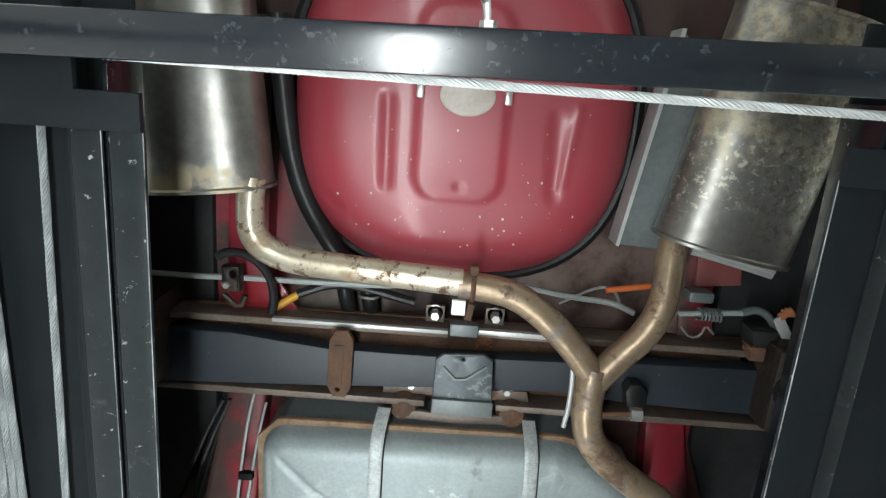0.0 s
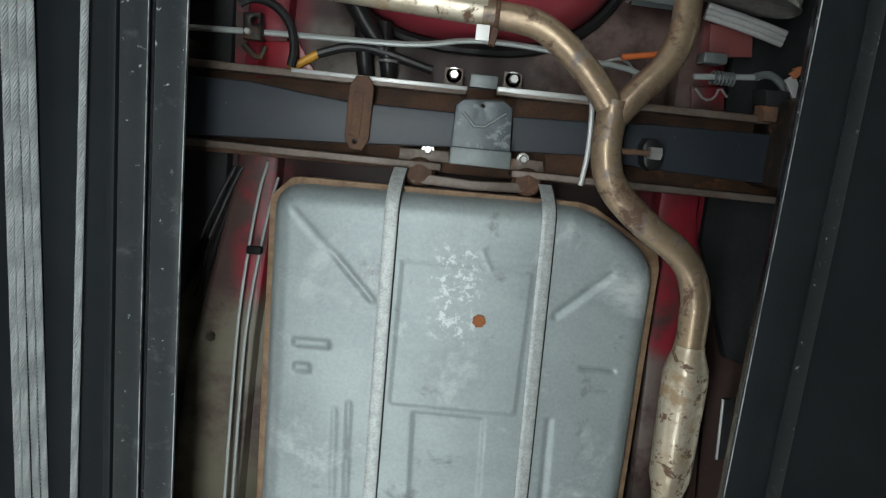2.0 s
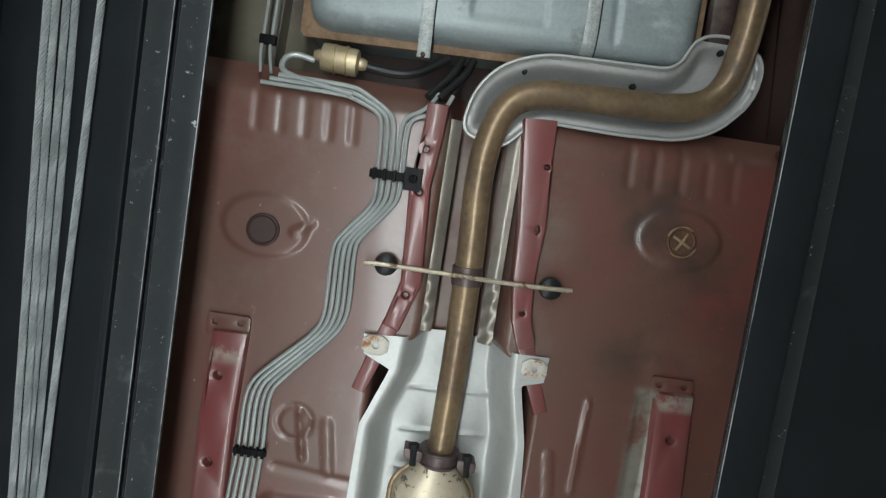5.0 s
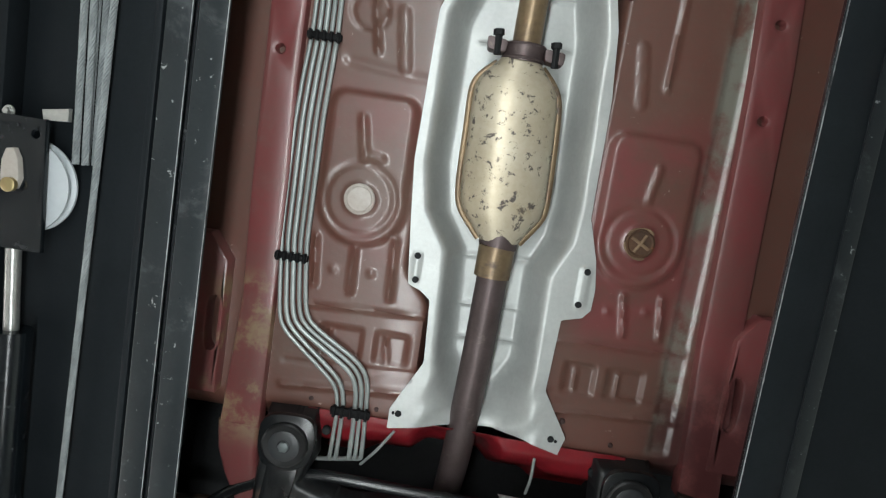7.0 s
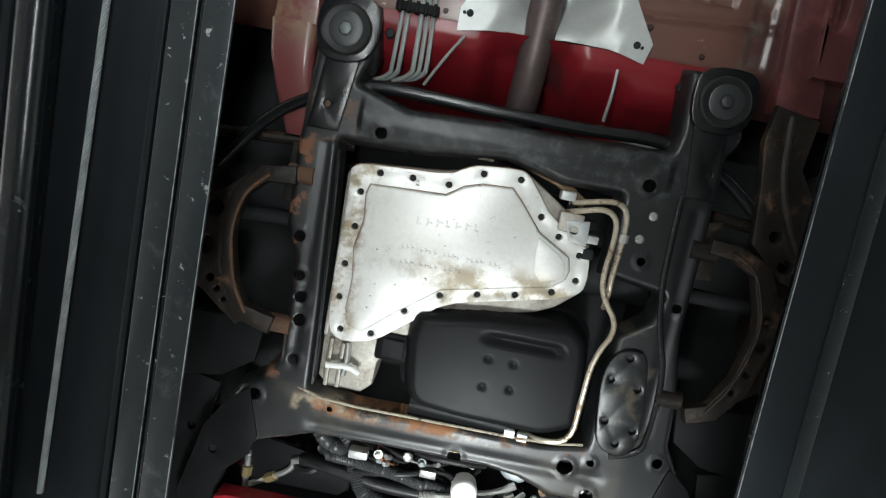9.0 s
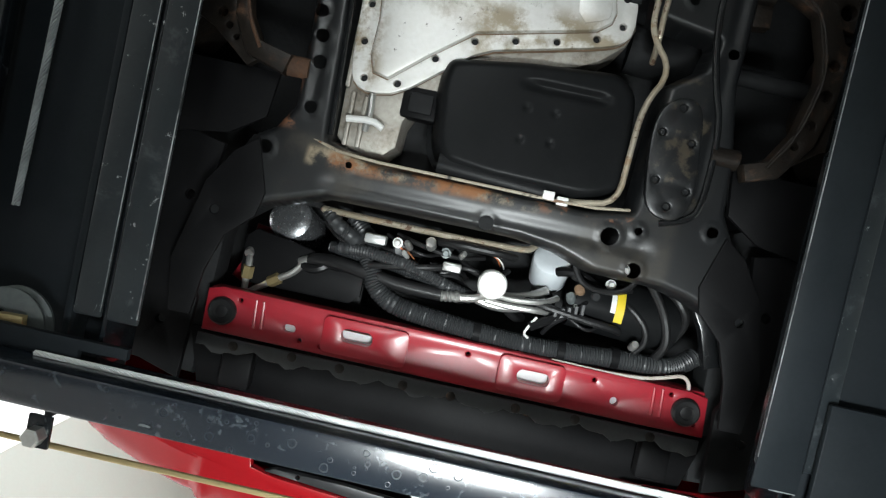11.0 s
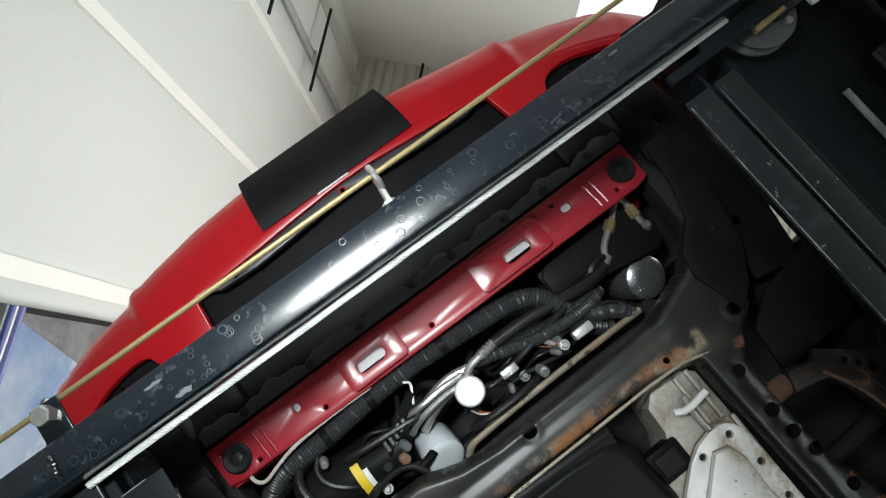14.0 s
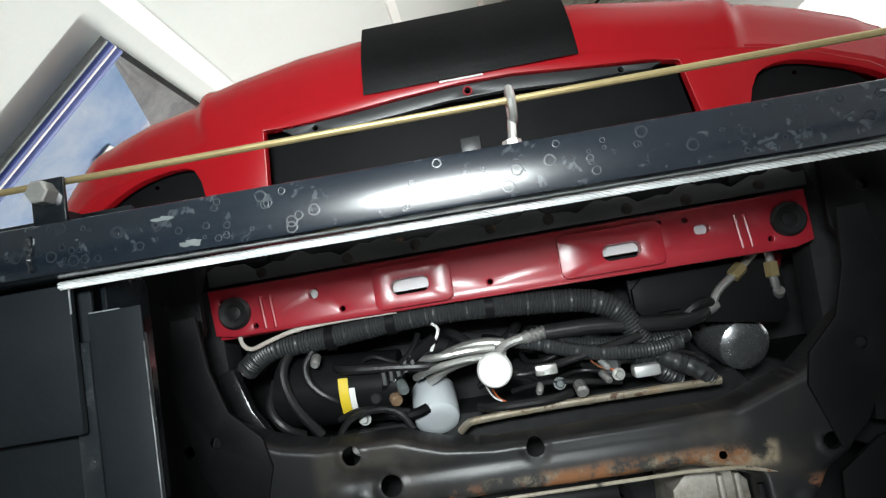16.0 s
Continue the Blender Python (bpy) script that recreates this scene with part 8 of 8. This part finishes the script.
for pts, nx in (([(-0.420, 3.392, 2.15), (-0.396, 3.373, 2.14), (-0.360, 3.348, 2.13), (-0.332, 3.330, 2.13), (-0.318, 3.305, 2.13), (-0.300, 3.296, 2.125)], 2), ([(-0.424, 3.400, 2.14), (-0.425, 3.373, 2.135), (-0.422, 3.340, 2.13), (-0.428, 3.309, 2.14), (-0.430, 3.29, 2.17)], 2)):
    L1 = cp("ac_line", tube(pts, 0.0068, 10, 2), M_STEEL, "bright alloy air-conditioning line")
    a, b = Vector(pts[nx - 1]), Vector(pts[nx])
    mid = a.lerp(b, 0.75)
    part("brass_nut", turned([(0.0115, -0.012), (0.0115, 0.012)], Matrix.Translation(mid) @ (b - a).to_track_quat("Z", "Y").to_matrix().to_4x4(), 6), M_BRASS, L1, "yellow zinc union nut")
    part("line_sleeve", turned([(0.009, -0.010), (0.010, 0.0), (0.009, 0.010)], Matrix.Translation(Vector(pts[-2])) @ (Vector(pts[-1]) - Vector(pts[-2])).to_track_quat("Z", "Y").to_matrix().to_4x4(), 14), M_STEEL, L1)
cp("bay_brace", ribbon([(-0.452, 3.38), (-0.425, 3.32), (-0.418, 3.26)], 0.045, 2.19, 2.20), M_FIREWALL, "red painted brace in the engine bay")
cp("tray", plate([(-0.36, 3.31), (-0.20, 3.33), (-0.20, 3.375), (-0.36, 3.37)], 2.16, 2.17, (), 0.002), M_PLASTIC)
cp("side_trough", ribbon([(0.458, 3.33), (0.435, 3.26), (0.398, 3.20)], 0.03, 2.05, 2.07), M_BLACK)
cp("front_duct", plate(rounded([(-0.44, 3.26), (-0.20, 3.30), (-0.20, 3.37), (-0.44, 3.37)], 1), 2.135, 2.145, (), 0.003), M_PLASTIC)
# dark sheets added to keep out light from above and read as shade
cp("hood_liner", box((-0.70, -1.0, 2.33), (0.70, 3.60, 2.36), 0.0), M_DARK, "dark sheet added to close the car against light from above")
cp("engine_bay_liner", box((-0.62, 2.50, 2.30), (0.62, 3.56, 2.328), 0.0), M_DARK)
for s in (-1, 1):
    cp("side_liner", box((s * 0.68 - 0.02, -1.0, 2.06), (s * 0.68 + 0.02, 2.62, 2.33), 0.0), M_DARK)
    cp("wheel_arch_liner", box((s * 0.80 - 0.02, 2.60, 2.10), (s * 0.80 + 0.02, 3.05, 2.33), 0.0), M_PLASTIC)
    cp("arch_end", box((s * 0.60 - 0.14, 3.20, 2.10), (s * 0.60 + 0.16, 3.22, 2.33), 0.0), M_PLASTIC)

# --- front bumper ---
BX = [-0.86, -0.80, -0.742, -0.714, -0.674, -0.62, -0.54, -0.466, -0.325, -0.195, 0.0, 0.18, 0.283, 0.395, 0.483, 0.56, 0.62, 0.671, 0.708, 0.74, 0.80, 0.86]
BY = [3.30, 3.47, 3.606, 3.648, 3.693, 3.733, 3.765, 3.787, 3.811, 3.833, 3.850, 3.842, 3.833, 3.813, 3.791, 3.776, 3.755, 3.730, 3.690, 3.646, 3.50, 3.30]


def by(x):
    return float(np.interp(x, BX, BY))


low = [(x, by(x) - 0.095) for x in np.linspace(-0.83, 0.83, 67)]
low = [(float(x), y) for x, y in low] + [(0.80, 3.36), (0.70, 3.555), (0.42, 3.57), (0.352, 3.573), (0.345, 3.704), (0.30, 3.703), (0.201, 3.709), (0.119, 3.716), (0.018, 3.722), (-0.067, 3.721), (-0.181, 3.710), (-0.28, 3.702), (-0.323, 3.692), (-0.345, 3.573), (-0.42, 3.57), (-0.70, 3.555), (-0.80, 3.36)]
GRILLE = [(0.345, 3.704), (0.30, 3.703), (0.201, 3.709), (0.119, 3.716), (0.018, 3.722), (-0.067, 3.721), (-0.181, 3.710), (-0.28, 3.702), (-0.323, 3.692), (-0.343, 3.585), (0.350, 3.585)]
FOGL = rounded([(0.66, 3.585), (0.641, 3.617), (0.589, 3.646), (0.549, 3.661), (0.489, 3.669), (0.462, 3.658), (0.451, 3.585)], 1)
FOGR = rounded([(-0.410, 3.585), (-0.427, 3.643), (-0.452, 3.659), (-0.497, 3.660), (-0.587, 3.629), (-0.65, 3.590)], 1)
BUMP = cp("front_bumper", plate(low, 2.058, 2.075, [FOGL, FOGR], 0.006), M_BUMPER, "red painted plastic front bumper cover")
bm = bmesh.new()
cols = []
for x in np.linspace(-0.86, 0.86, 200):
    y = by(x)
    # the corners stand back behind a crease, with a second soft ridge further out
    edge = 0.462 if x > 0 else 0.432
    back = float(sstep((abs(x) - edge) / 0.020 + 0.5))
    ridge = 0.005 * math.exp(-((abs(x) - edge + 0.014) / 0.012) ** 2) + 0.004 * math.exp(-((abs(x) - 0.655) / 0.012) ** 2)
    prof = ((-0.100, 2.0575, 0.97), (-0.07, 2.060, 0.98), (-0.045, 2.066, 0.985), (-0.022, 2.077, 0.99), (-0.006, 2.092, 0.995), (0.004, 2.11, 1.0), (0.012, 2.14, 1.0), (0.018, 2.20, 1.0), (0.014, 2.26, 1.0), (-0.004, 2.275, 1.0), (-0.004, 2.30, 1.0), (0.010, 2.31, 1.0), (0.0, 2.44, 0.99), (-0.06, 2.52, 0.97), (-0.2, 2.56, 0.95))
    cols.append([bm.verts.new((x * k, y + dy + (0.6 * ridge - 0.006 * back) * (0 < j < 9), z + (0.008 * back - 0.6 * ridge) * (0 < j < 6))) for j, (dy, z, k) in enumerate(prof)])
for a, b in zip(cols, cols[1:]):
    for j in range(len(a) - 1):
        bm.faces.new((a[j], b[j], b[j + 1], a[j + 1]))
part("bumper_skin", bm, M_BUMPER, BUMP, "", 50)
part("grille_backing", plate(grown(GRILLE, 0.01, 0, 3.65), 2.112, 2.118, (), 0.0), M_PLASTIC, BUMP, "black plastic lower grille opening")
lip_out = [(0.318, 3.7025), (0.201, 3.708), (0.119, 3.715), (0.018, 3.721), (-0.067, 3.720), (-0.181, 3.709), (-0.30, 3.698)]
lip_in = [(-0.28, 3.690), (-0.15, 3.692), (-0.05, 3.699), (0.04, 3.699), (0.13, 3.692), (0.22, 3.686), (0.30, 3.690)]
part("grille_lip", plate(lip_out + lip_in, 2.066, 2.078, [ring_pts(0.008, 3.709, 0.0055, 12), ring_pts(-0.235, 3.697, 0.0045, 10), ring_pts(0.262, 3.696, 0.0045, 10)], 0.0015), M_GREYPLASTIC, BUMP, "dark grey plastic lip with screw holes")
part("hole_ring", tube([(0.008 + 0.0065 * math.cos(t), 3.709 + 0.0065 * math.sin(t), 2.0645) for t in (2 * math.pi * k / 16 for k in range(17))], 0.0016, 6, 0), M_REDGLOSS, BUMP)
part("grille_clip", box((0.0, 3.615, 2.100), (0.035, 3.645, 2.113), 0.003), M_GREYPLASTIC, BUMP)
for f in (FOGL, FOGR):
    cx, cy = sum(p[0] for p in f) / len(f), sum(p[1] for p in f) / len(f)
    part("fog_lamp_blank", plate(grown(f, 0.006, cx, cy), 2.088, 2.094, [ring_pts(cx, cy + 0.02, 0.004, 8)], 0.0), M_PLASTIC, BUMP, "black plastic fog lamp blank")
bm = bmesh.new()
rows = []
for i in range(13):
    x = -0.172 + 0.345 * i / 12
    sk = 0.006 * (i / 12)
    rows.append([bm.verts.new((x * (1 - 0.06 * j / 8), 3.729 + 0.121 * j / 8, 2.048 + sk * 0.4 - 0.004 * math.sin(math.pi * j / 8) + 0.028 * (j / 8) ** 2.6)) for j in range(9)])
for a, b in zip(rows, rows[1:]):
    for j in range(8):
        bm.faces.new((a[j], a[j + 1], b[j + 1], b[j]))
bmesh.ops.solidify(bm, geom=list(bm.faces), thickness=-0.004)
cp("plate_holder", bm, M_RUBBER, "curved black plastic plate holder on the bumper")
part("scuff", ribbon([(0.05, 3.7285), (-0.02, 3.7285)], 0.003, 2.0560, 2.0575, (), 0), M_WHITE, BUMP)


def body_shell():
    bm = lofted([(-1.09, 0, 2.50, 0.72, 0.26), (-1.05, 0, 2.60, 0.82, 0.36), (0.0, 0, 2.72, 0.87, 0.355), (0.35, 0, 2.76, 0.88, 0.40), (0.9, 0, 2.90, 0.86, 0.535), (1.9, 0, 2.90, 0.86, 0.535), (2.5, 0, 2.75, 0.88, 0.385), (3.55, 0, 2.70, 0.84, 0.335), (3.72, 0, 2.64, 0.74, 0.20)], 40, 4.5)
    return bm


cp("body_shell", body_shell(), M_BUMPER, "glossy red car body")


def wheel(x, y):
    s = 1 if x > 0 else -1
    m = Matrix.Translation((x, y, TOPZ + 0.315)) @ pose(0, 0, 0, 0, 90, 0)
    prof = [(0.20, -0.085), (0.225, -0.10), (0.285, -0.105), (0.308, -0.09), (0.316, -0.06), (0.316, 0.06), (0.308, 0.09), (0.285, 0.105), (0.225, 0.10), (0.20, 0.085)]
    w = cp("wheel", turned([(0.05, -0.06), (0.195, -0.075), (0.20, -0.085), (0.20, 0.085), (0.195, 0.075), (0.05, 0.03 * s)], m, 32), M_STEEL, "alloy wheel with a black tyre on the runway")
    part("tyre", turned(prof, m, 48), M_TYRE, w, "black tyre")


for x in (-0.752, 0.752):
    for y in (0.02, 2.80):
        wheel(x, y)
